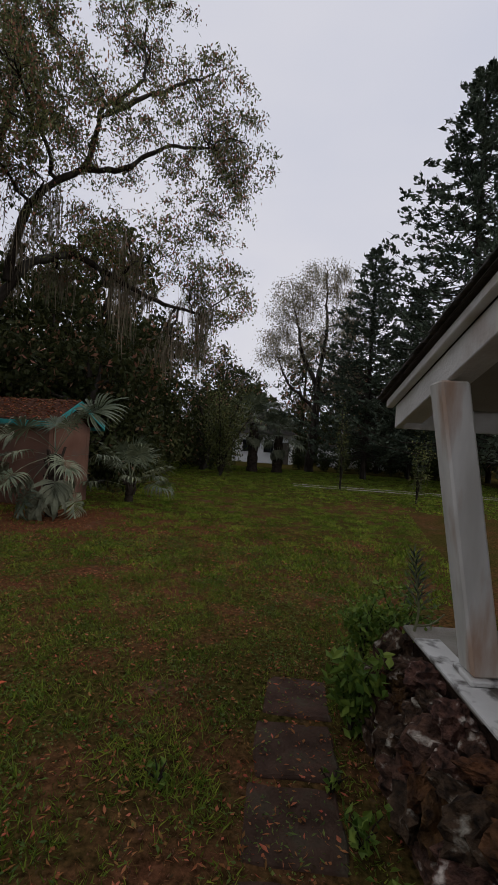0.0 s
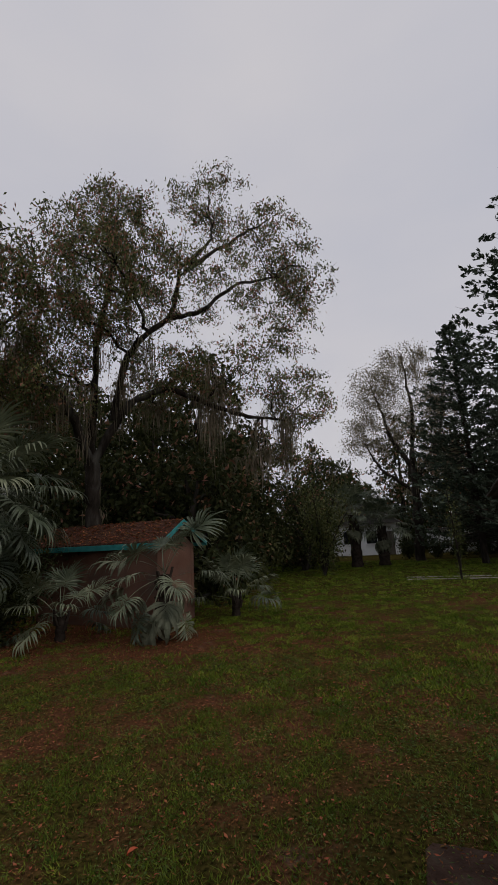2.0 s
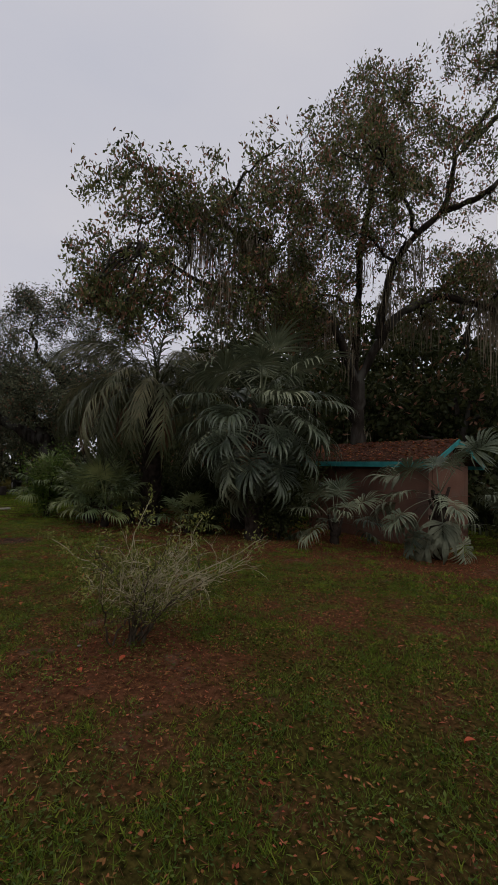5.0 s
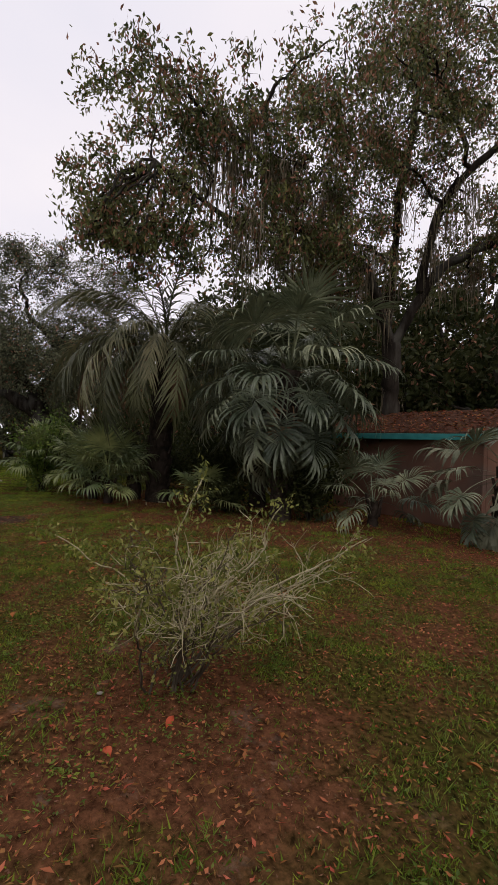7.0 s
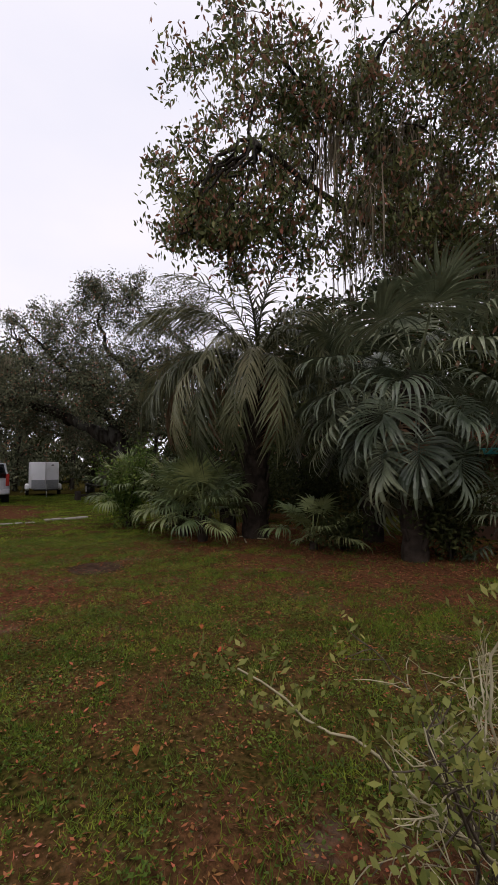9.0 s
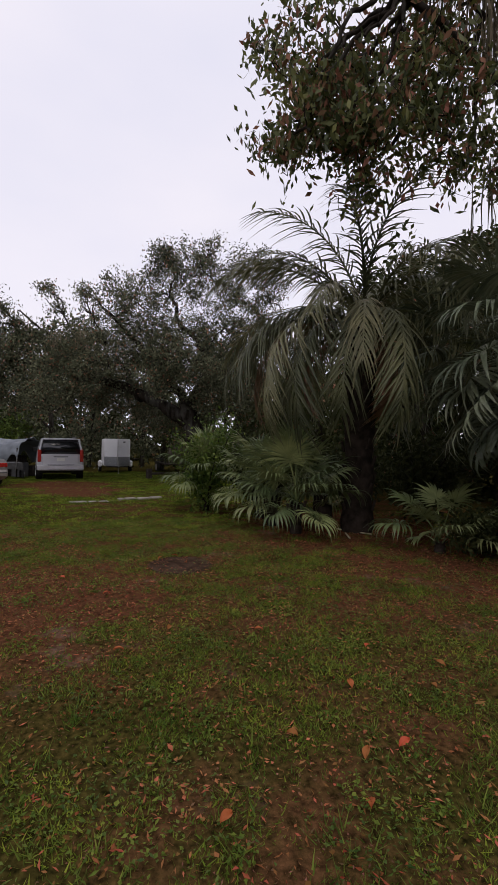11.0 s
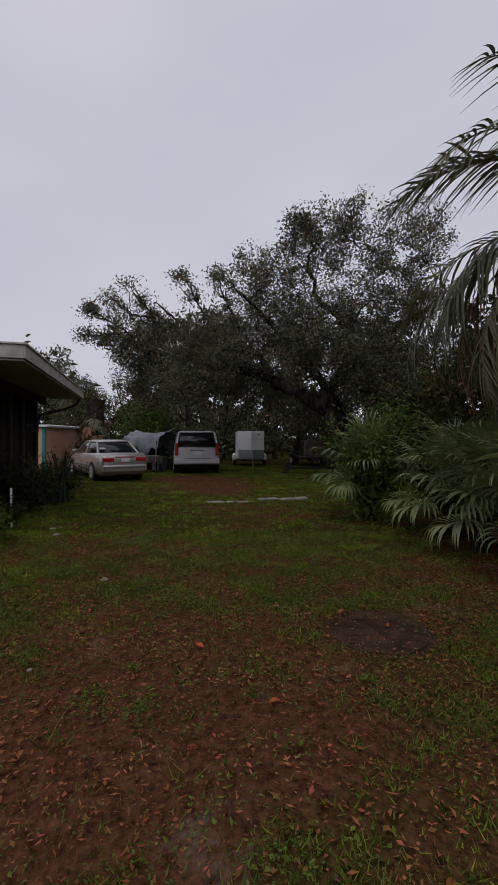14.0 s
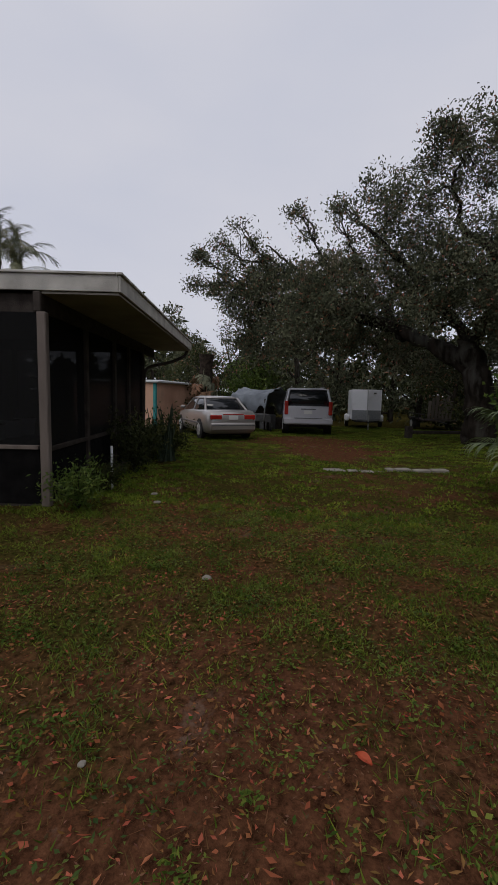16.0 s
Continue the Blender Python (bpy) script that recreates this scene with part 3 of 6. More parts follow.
# ---- the garden shed ----
def shed():
    p = thing("shed", tilt(0, 0, 0), "small pinkish-brown shed with teal fascia and leaf-littered roof", "shed")
    x0, x1, ya, yb, peak = -10.9, -6.40, 8.19, 10.15, 9.12
    ze, zp = 1.83, 2.36
    part("wall", box(x0 + 0.25, x1 - 0.25, ya + 0.22, ya + 0.36, 0, 1.86, 0.01), M_SHED, p)
    part("wall", box(x0 + 0.25, x1 - 0.25, yb - 0.36, yb - 0.22, 0, 1.86, 0.01), M_SHED, p)
    for x in (x0 + 0.25, x1 - 0.39):
        bm = prism([(ya + 0.362, 0), (yb - 0.362, 0), (yb - 0.362, 1.88), (peak, zp - 0.06), (ya + 0.362, 1.88)], x, x + 0.14)
        for v in bm.verts:
            v.co = Vector((v.co.y, v.co.x, v.co.z))
        part("gable_wall", bm, M_SHED, p)
    for (a, za, b, zb) in ((ya, ze, peak, zp), (peak, zp, yb, ze)):
        bm = prism([(a, za + 0.04), (b, zb + 0.04), (b, zb + 0.11), (a, za + 0.11)], x0, x1, 0.0)
        for v in bm.verts:
            v.co = Vector((v.co.y, v.co.x, v.co.z))
        bmesh.ops.subdivide_edges(bm, edges=[e for e in bm.edges if abs(e.verts[0].co.x - e.verts[1].co.x) > 1], cuts=30)
        for v in bm.verts:
            v.co.z += 0.012 * math.sin(v.co.x * 5.1) * math.cos(v.co.x * 13 + v.co.y)
        part("roof_slope", bm, M_SHED_ROOF, p, "reddish-brown roof under leaf litter")
        bm = prism([(a, za - 0.03), (b, zb - 0.03), (b, zb + 0.09), (a, za + 0.09)], x1 + 0.002, x1 + 0.03, 0.004)
        for v in bm.verts:
            v.co = Vector((v.co.y, v.co.x, v.co.z))
        part("bargeboard", bm, M_TEAL, p, "teal painted board")
    part("fascia", box(x0, x1 + 0.001, ya - 0.028, ya - 0.002, ze - 0.05, ze + 0.08, 0.004), M_TEAL, p, "teal painted board")
    part("fascia", box(x0, x1 + 0.001, yb + 0.002, yb + 0.028, ze - 0.05, ze + 0.08, 0.004), M_TEAL, p, "teal painted board")
    # litter lying on the roof
    n = 1500
    ys = rng.uniform(ya, peak, n)
    c = np.stack([rng.uniform(x0, x1, n), ys, ze + (ys - ya) / (peak - ya) * (zp - ze) + 0.125], 1)
    v, f = leaf_quads(c, 0.09, 0.045, 0.0)
    v[:, 2] = np.repeat(c[:, 2], 4) + (v[:, 2] - np.repeat(c[:, 2], 4)) * 0.3
    obj("leaf_litter", mesh_np("leaf_litter", v, f, M_LITTER), p)


shed()


# ---- trees ----
def gnarl(path, amount):
    """The path bent out of true by a random walk that returns to its end."""
    n = len(path)
    w = np.cumsum(rng.normal(0, amount, (n, 3)), axis=0)
    w -= np.linspace(0, 1, n)[:, None] * w[-1]
    w -= np.linspace(1, 0, n)[:, None] * w[0]
    return path + w


def crown_tree(name, label, category, limbs, blobs, leaf=(0.085, 0.034), clusters=500, per=60, spread=0.38, leaf_mat=None, dry=0.0, moss=0, moss_len=1.2, moss_from=-999.0, moss_top=999.0, twig=0.012, group="", at=None, gap=0.25, seed=0, hang=0.35, sprigs=0, boughs=0, twist=1.0):
    """A tree grown from main limbs: every leaf cluster hangs on a twig that leaves the nearest branch.
    limbs: (points, radius at the start, at the end). blobs: (x, y, z, rx, ry, rz, weight)."""
    global rng
    keep, rng = rng, np.random.default_rng(100 + seed)
    root = thing(name, at or Matrix(), label, category, group)
    wood = Tubes(8)
    nodes, nrad = [], []
    for pts, r0, r1 in limbs:
        n = 7 * len(pts)
        path = gnarl(smooth_path(pts, n), 0.016 * twist)
        rad = np.linspace(r0, r1, n) * (1 + 0.10 * rng.normal(0, 1, n))
        wood.add(path, rad)
        nodes.append(path)
        nrad.append(rad)
    nodes, nrad = np.concatenate(nodes), np.concatenate(nrad)
    B = np.array(blobs, float)
    # crooked boughs that carry the leaf masses
    for b in sorted(B, key=lambda b: np.min(np.linalg.norm(nodes - b[:3], axis=1))):
        for _ in range(boughs):
            end = b[:3] + rng.uniform(-0.75, 0.75, 3) * b[3:6]
            dist = np.linalg.norm(nodes - end, axis=1) + 0.5 * np.maximum(0, nodes[:, 2] - end[2]) + 3.0 * (nrad < 0.03)
            j = int(np.argmin(dist))
            a, far = nodes[j], np.linalg.norm(end - nodes[j])
            mid = (a + end) / 2 + rng.normal(0, 0.14 * far, 3)
            path = gnarl(smooth_path([a, mid, end], 14), 0.03 * far)
            r0 = min(nrad[j] * 0.7, 0.02 + 0.016 * far)
            rad = np.linspace(r0, 0.014, 14)
            wood.add(path, rad)
            nodes, nrad = np.concatenate([nodes, path[2:]]), np.concatenate([nrad, rad[2:]])
    pick = rng.choice(len(B), clusters * 3, p=B[:, 6] / B[:, 6].sum())
    d = unit(rng.normal(0, 1, (len(pick), 3))) * (rng.uniform(0, 1, len(pick)) ** 0.36)[:, None] * 1.1
    c = B[pick, :3] + d * B[pick, 3:6]
    g = fbm(c[:, 0] + c[:, 2] * 0.7, c[:, 1] - c[:, 2] * 0.5, 1.9, 2, seed)
    c = c[g > -gap][:clusters]
    order = np.argsort(np.min(np.linalg.norm(c[:, None] - nodes[None, ::3], axis=2), axis=1))
    thin = Tubes(3)
    steps = 4 if group else 6
    cap = len(nodes) + 5 * len(c)
    N, R = np.zeros((cap, 3)), np.zeros(cap)
    k = len(nodes)
    N[:k], R[:k] = nodes, nrad
    for i in order:
        dist = np.linalg.norm(N[:k] - c[i], axis=1) + 0.35 * np.maximum(0, N[:k, 2] - c[i][2])
        j = int(np.argmin(dist))
        a = N[j]
        far = np.linalg.norm(c[i] - a)
        mid = (a + c[i]) / 2 + np.array([0, 0, 0.10 * far]) + rng.normal(0, 0.08 * far, 3)
        path = smooth_path([a, mid, c[i]], steps, 0.02 * far)
        r0 = min(R[j] * 0.6, max(twig, 0.018 * far))
        rad = np.linspace(r0, twig * 0.5, steps)
        (wood if r0 > 0.04 else thin).add(path, rad)
        for _ in range(sprigs):
            thin.add(smooth_path([c[i], c[i] + rng.uniform(-0.8, 0.8, 3) * spread, c[i] + rng.uniform(-1.3, 1.3, 3) * spread], 4), [twig * 0.5, twig * 0.4, twig * 0.3, twig * 0.15])
        N[k:k + steps - 1], R[k:k + steps - 1] = path[1:], rad[1:]
        k += steps - 1
    obj("trunk", wood.mesh("trunk", M_BARK), root)
    if thin.n:
        tagged(obj("twig_work", thin.mesh("twig_work", M_BARK), root), kind="stuff")
    cen = np.repeat(c, per, axis=0)
    off = np.clip(rng.normal(0, 0.8, (len(cen), 3)), -1.5, 1.5) * spread * np.repeat(rng.uniform(0.6, 1.3, len(c)), per)[:, None] * np.array([1, 1, 0.75])
    pos = cen + off
    brown = rng.uniform(0, 1, len(pos)) < dry * np.repeat(rng.uniform(0, 2, len(c)), per)
    v, f = leaf_quads(pos[~brown], leaf[0], leaf[1], hang)
    obj("crown", mesh_np("crown", v, f, leaf_mat or M_LEAF), root)
    if brown.any():
        v, f = leaf_quads(pos[brown], leaf[0], leaf[1], hang)
        obj("dry_foliage", mesh_np("dry_foliage", v, f, M_LEAF_DRY), root)
    if moss:
        obj("hanging_moss", moss_mesh(N[:k][(N[:k, 1] > moss_from) & (N[:k, 2] < moss_top) & (R[:k] > 0.006)], moss, moss_len), root, None, "grey hanging moss")
    rng = keep
    return root


def moss_mesh(nodes, count, length):
    """Ragged curtains of thin strands that hang from the branches."""
    bunches = nodes[rng.integers(0, len(nodes), max(4, count // 4))]
    near = bunches[rng.integers(0, len(bunches), count)] + rng.normal(0, 0.45, (count, 3))
    base = np.stack([nodes[np.argmin(np.linalg.norm(nodes - p, axis=1))] for p in near]) + rng.normal(0, 0.06, (count, 3))
    V, F, n = [], [], 0
    for b in base:
        L = length * rng.uniform(0.2, 1.0) ** 1.5 * 1.6
        m = rng.integers(26, 48)
        o = b + rng.normal(0, 1, (m, 3)) * np.array([0.12, 0.12, 0.10]) * (0.5 + L * 0.5)
        ln = L * rng.uniform(0.1, 1.0, m) ** 1.5
        a = rng.uniform(0, np.pi, m)
        side = np.stack([np.cos(a), np.sin(a), 0 * a], 1)
        w = rng.uniform(0.005, 0.013, m)
        j1 = rng.normal(0, 0.06, (m, 3))
        for s0, s1, w0, w1, p0, p1 in ((0, 0.45, 0.7, 1.2, 0, 1), (0.45, 1, 1.2, 0.15, 1, 0.4)):
            top = o + j1 * p0 - np.outer(ln * s0, (0, 0, 1))
            bot = o + j1 * p1 - np.outer(ln * s1, (0, 0, 1))
            V.append(np.stack([top - side * (w * w0)[:, None], top + side * (w * w0)[:, None], bot + side * (w * w1)[:, None], bot - side * (w * w1)[:, None]], 1).reshape(-1, 3))
            F.append(np.arange(4 * m).reshape(-1, 4) + n)
            n += 4 * m
    return mesh_np("hanging_moss", np.concatenate(V), np.concatenate(F), M_MOSS)


# the spreading oak behind the shed
OAK_LIMBS = [
    ([(-9.5, 9.6, -0.1), (-9.5, 9.3, 2.2), (-9.4, 9.0, 4.2)], 0.29, 0.19),
    ([(-10.3, 10.2, -0.1), (-10.1, 9.9, 2.5), (-10.0, 9.6, 5.0), (-9.6, 9.2, 8.0)], 0.19, 0.09),
    ([(-9.4, 9.0, 4.2), (-8.6, 9.4, 5.9), (-7.6, 10.0, 6.4), (-6.0, 11.2, 5.7), (-4.6, 12.2, 5.4)], 0.14, 0.035),
    ([(-9.4, 9.0, 4.2), (-9.4, 8.0, 5.9), (-9.7, 6.2, 6.3), (-9.2, 4.0, 5.6), (-8.9, 2.4, 6.0)], 0.13, 0.03),
    ([(-9.7, 6.2, 6.3), (-9.4, 4.8, 7.2), (-9.0, 3.0, 7.4)], 0.09, 0.03),
    ([(-8.8, 9.2, 5.4), (-8.3, 9.3, 7.4), (-7.4, 10.2, 8.8), (-7.3, 10.6, 10.5), (-6.5, 11.5, 12.0), (-6.8, 11.6, 14.0)], 0.11, 0.025),
    ([(-7.5, 10.1, 8.7), (-6.6, 10.9, 9.0), (-5.6, 11.6, 10.1), (-4.6, 12.0, 10.2)], 0.09, 0.03),
    ([(-9.6, 9.2, 8.0), (-9.3, 9.6, 10.5), (-9.4, 9.8, 12.8)], 0.11, 0.03),
    ([(-7.2, 10.6, 10.5), (-5.8, 11.8, 12.0), (-4.8, 12.2, 12.6)], 0.08, 0.02),
]
OAK_BLOBS = [
    (-9.6, 1.8, 4.85, 0.6, 0.5, 0.4, 0.16), (-9.3, 2.4, 4.6, 0.8, 0.7, 0.4, 0.25),
    (-9.5, 2.7, 7.1, 1.2, 1.3, 1.0, 1.5), (-9.3, 2.9, 5.3, 1.1, 1.5, 0.8, 1.3), (-10.1, 1.9, 5.7, 0.8, 0.7, 0.7, 0.5), (-9.3, 5.2, 5.6, 1.4, 1.5, 0.7, 1.0), (-9.6, 7.4, 6.0, 1.4, 1.4, 0.9, 1.0), (-11.2, 8.4, 6.6, 1.6, 1.6, 1.4, 1.0), (-7.9, 7.4, 8.6, 1.4, 1.4, 1.3, 0.9), (-8.8, 4.4, 7.2, 1.3, 1.4, 1.0, 1.5), (-8.6, 6.0, 7.6, 1.4, 1.4, 1.0, 1.3),
    (-8.0, 8.6, 9.0, 1.8, 1.8, 1.3, 1.5), (-8.6, 9.2, 12.2, 1.3, 1.2, 1.1, 0.8), (-8.8, 7.4, 10.2, 1.2, 1.2, 1.0, 0.7), (-8.6, 5.6, 8.6, 1.1, 1.1, 0.8, 0.6), (-6.8, 11.6, 13.6, 1.3, 1.3, 1.3, 1.1), (-4.8, 12.1, 11.6, 1.3, 1.2, 1.2, 1.0), (-4.6, 12.2, 8.8, 1.3, 1.2, 1.3, 1.0),
    (-6.8, 10.4, 9.8, 1.7, 1.7, 1.3, 1.4), (-9.3, 9.7, 12.4, 1.4, 1.4, 1.1, 0.9), (-9.6, 8.6, 8.2, 1.5, 1.5, 1.2, 1.1), (-4.4, 12.2, 6.0, 1.1, 1.0, 0.9, 0.8), (-6.2, 10.9, 6.7, 1.6, 1.3, 0.9, 1.0), (-7.8, 10.4, 6.9, 1.4, 1.4, 1.0, 0.9), (-4.0, 12.4, 10.2, 1.1, 1.0, 1.2, 0.7), (-8.2, 9.6, 10.8, 1.3, 1.4, 1.1, 0.8), (-5.2, 12.6, 4.4, 1.1, 1.0, 0.7, 0.5),
]
crown_tree("oak_tree", "tall spreading oak with browning leaves and hanging grey moss", "tree", OAK_LIMBS, OAK_BLOBS, (0.108, 0.044), 2700, 36, 0.19, M_LEAF, 0.24, 210, 1.2, 3.6, 7.6, seed=1, gap=0.12, hang=0.6, sprigs=1, boughs=3, twist=1.6)

# the live oak over the parked cars
LIVE_LIMBS = [
    ([(-25.6, 3.6, -0.3), (-25.4, 3.4, 1.6), (-25.2, 3.0, 3.4)], 0.55, 0.38),
    ([(-25.2, 3.0, 3.4), (-24.4, 3.9, 4.9), (-25.0, 3.5, 6.0), (-25.4, 2.3, 7.0), (-24.9, 2.0, 8.2), (-24.8, 2.5, 9.4)], 0.20, 0.03),
    ([(-25.3, 3.2, 2.4), (-26.2, 1.0, 3.6), (-27.0, -1.6, 4.4), (-27.0, -4.6, 5.0), (-26.2, -6.2, 6.2)], 0.28, 0.04),
    ([(-25.2, 3.0, 3.4), (-25.4, 1.0, 5.8), (-25.2, -0.8, 7.4)], 0.20, 0.05),
    ([(-25.2, 3.0, 3.4), (-25.0, 5.4, 5.6), (-25.0, 7.6, 7.4)], 0.22, 0.05),
    ([(-26.2, 1.0, 3.6), (-28.6, 0.4, 5.4), (-30.0, -0.4, 6.6)], 0.18, 0.05),
    ([(-27.0, -1.6, 4.4), (-27.2, -3.0, 6.4), (-27.0, -4.4, 7.4)], 0.10, 0.03),
]
LIVE_BLOBS = [
    (-24.7, 2.5, 9.0, 1.5, 1.7, 1.4, 1.0), (-24.9, 0.4, 7.6, 1.5, 1.5, 1.1, 0.9), (-24.9, 2.0, 6.0, 2.0, 2.2, 1.3, 1.6), (-26.0, -1.4, 5.2, 1.9, 1.9, 1.2, 1.5), (-26.6, -4.4, 5.4, 1.7, 1.8, 1.1, 1.3),
    (-27.4, -4.2, 3.9, 1.6, 1.9, 0.9, 1.0), (-27.6, -0.4, 3.9, 1.9, 2.0, 0.9, 1.3), (-25.2, 5.4, 7.2, 1.8, 2.0, 1.7, 1.3), (-25.6, 4.6, 4.6, 1.8, 2.0, 1.1, 1.1),
    (-29.4, -0.2, 6.4, 2.0, 2.4, 1.3, 1.2), (-23.7, 4.6, 3.9, 1.3, 1.6, 1.2, 1.0), (-23.6, 2.2, 4.6, 1.2, 1.6, 1.1, 1.0), (-24.8, -2.4, 3.9, 1.5, 1.6, 1.0, 0.9), (-24.6, 5.8, 9.2, 1.4, 1.6, 1.2, 0.8), (-23.5, 6.4, 5.4, 1.3, 1.5, 1.5, 0.8), (-27.0, 3.0, 2.9, 1.6, 2.0, 0.8, 0.8),
]
# thin leafy boughs that reach up out of the crown
for bough in (((-26.6, -3.0, 5.8), (-26.3, -4.4, 6.9), (-26.2, -5.4, 8.0)), ((-26.6, -1.6, 5.8), (-26.2, -2.4, 7.0), (-26.0, -3.2, 8.2)), ((-26.6, -4.6, 5.6), (-26.2, -5.9, 6.2), (-26.0, -7.0, 6.8)),
              ((-26.4, -5.0, 5.4), (-26.2, -6.0, 5.6), (-26.0, -7.2, 5.7)), ((-26.2, -0.6, 6.0), (-25.8, -1.2, 7.2), (-25.6, -1.6, 8.3)), ((-24.9, 2.4, 8.8), (-24.7, 2.0, 9.5), (-24.6, 1.7, 10.1)),
              ((-24.8, 3.4, 9.2), (-24.7, 3.6, 9.9), (-24.6, 4.0, 10.6)), ((-26.6, -3.6, 5.8), (-26.4, -5.2, 6.5), (-26.3, -6.3, 7.4))):
    LIVE_LIMBS.append((list(bough), 0.05, 0.015))
    for (ax, ay, az), (bx, by, bz) in zip(bough, bough[1:]):
        for s, w in ((0.4, 0.5 if az > 8.5 else 0.36), (0.9, 0.42 if az > 8.5 else 0.28)):
            LIVE_BLOBS.append((ax + (bx - ax) * s, ay + (by - ay) * s, az + (bz - az) * s, w, w, w, 0.07))
crown_tree("live_oak", "broad dark live oak with fine grey-green foliage", "tree", LIVE_LIMBS, LIVE_BLOBS, (0.125, 0.056), 3000, 40, 0.26, M_LEAF_GREY, 0.06, 60, 0.8, twig=0.02, seed=2, hang=0.1, sprigs=1, boughs=3, twist=2.6)


def generic_tree(name, label, h, r, seed, leaf_mat, leaf=(0.32, 0.155), clusters=115, per=35, base=0.25, moss=0, dry=0.05, trunk=0.22):
    """A wood tree at the origin, h high and about 2 r wide."""
    q = np.random.default_rng(seed)
    limbs = [([(0, 0, -0.3), (q.normal(0, 0.2), q.normal(0, 0.2), h * 0.4), (q.normal(0, 0.4), q.normal(0, 0.4), h * 0.85)], trunk, 0.05)]
    blobs = []
    for i in range(7):
        a, z = i * 2.4 + q.uniform(0, 1), h * (base + (0.92 - base) * i / 6)
        k = r * math.sin(math.pi * (0.25 + 0.65 * i / 6)) * 0.62
        x, y = k * math.cos(a), k * math.sin(a)
        limbs.append(([(0, 0, max(0.6, z - h * 0.16)), (x * 0.5, y * 0.5, z - h * 0.05), (x, y, z)], trunk * 0.4, 0.03))
        s = r * q.uniform(0.42, 0.62)
        blobs.append((x, y, z, s, s, s * 0.75, 1.0))
    return crown_tree(name, label, "tree", limbs, blobs, leaf, clusters, per, 0.5, leaf_mat, dry, moss, 1.2, twig=0.02, group="wood around the lawn", seed=seed)


def scatter(tree, spots):
    """Copies of a tree at the spots: x, y, size, turn."""
    for x, y, s, turn in spots:
        c = copy_thing(tree, Matrix.LocRotScale((x, y, float(ground_z(x, y))), Euler((0, 0, turn)), None))
        c.scale = (s, s, s)


wood_a = generic_tree("wood_tree", "dense dark green broadleaf tree in the wood", 9.0, 3.4, 11, M_LEAF_FAR, base=0.12)
wood_b = generic_tree("wood_tree", "dark broadleaf tree hung with grey moss", 11.0, 3.2, 12, M_LEAF_FAR, base=0.2, moss=26, dry=0.14)
wood_c = generic_tree("understorey_tree", "low bushy dark green tree", 4.6, 2.3, 13, M_LEAF_FAR, (0.225, 0.11), 112, 35, 0.08)
wood_d = generic_tree("wood_tree", "grey-green broadleaf tree in the distance", 10.0, 3.8, 14, M_LEAF_GREY, base=0.15)
# where the first of each kind stands
for tree, x, y in ((wood_a, -15.5, 15.5), (wood_b, -11.5, 17.5), (wood_c, -8.6, 12.6), (wood_d, -37.0, -4.0)):
    tree.location = (x, y, float(ground_z(x, y)))
scatter(wood_a, [(-19, 11, 1.0, 1), (-11.8, 15.0, 0.8, 0.4), (-14.8, 18.5, 1.0, 2.9), (-18.5, 14.5, 1.1, 5.7), (-10.6, 20.5, 0.8, 3.9), (-12.5, 21, 0.95, 2), (-24, 14, 1.1, 3), (-30, 12, 1.0, 4), (-37, 9, 1.1, 2.2), (-42, 2, 1.0, 5), (-34, 18, 1.1, 0.5), (-17, 30, 1.0, 4.4), (-13, 46, 1.1, 1.2), (4, 42, 1.1, 5.1), (14, 36, 1.0, 0.3), (12, 26, 1.0, 3.5)])
scatter(wood_b, [(-16, 20, 1.05, 1), (-21, 18, 1.0, 2.5), (-15, 26, 0.9, 4), (-9.6, 30, 0.75, 1.3), (-28, 17, 1.1, 0.7), (-1, 44, 1.1, 2), (9, 34, 1.0, 3.1), (-6, 46, 1.2, 5)])
scatter(wood_c, [(-11.8, 12.2, 1.0, 1), (-14, 11.5, 1.05, 3), (-8.4, 14.6, 0.95, 2), (-17, 8.5, 1.0, 2), (-10.2, 15, 1.1, 5.5), (-22, 9.5, 1.0, 4), (-32, -9, 0.8, 1.7), (-14.5, 24, 0.9, 2.9), (-8.9, 24.5, 0.9, 1.0), (-10.5, 28, 1.1, 2.2), (-12, 21, 1.1, 0.6), (-9.6, 16.6, 1.1, 1.9), (-13.0, 14, 1.3, 2.2), (-16.2, 12.4, 1.3, 4.1), (-19.5, 6.6, 0.9, 3.0), (-25, 9, 1.0, 1.1), (-29, 8.5, 1.0, 2.0), (-34, 4.4, 0.8, 0.9), (-36, -6.4, 0.8, 5.2), (-11.4, 18.6, 1.3, 3.6), (1.5, 36, 1.0, 2.5), (7, 36, 1.1, 0.2), (11, 31, 1.0, 4.0)])
scatter(wood_d, [(-40, -9, 0.62, 1), (-36, 3, 0.8, 2), (-44, -14, 0.7, 3), (-34, 7, 0.9, 4), (-48, -3, 1.1, 5), (-50, -20, 1.0, 0.4), (-41, -2, 0.9, 3.3), (-38, -12, 0.5, 2.6)])

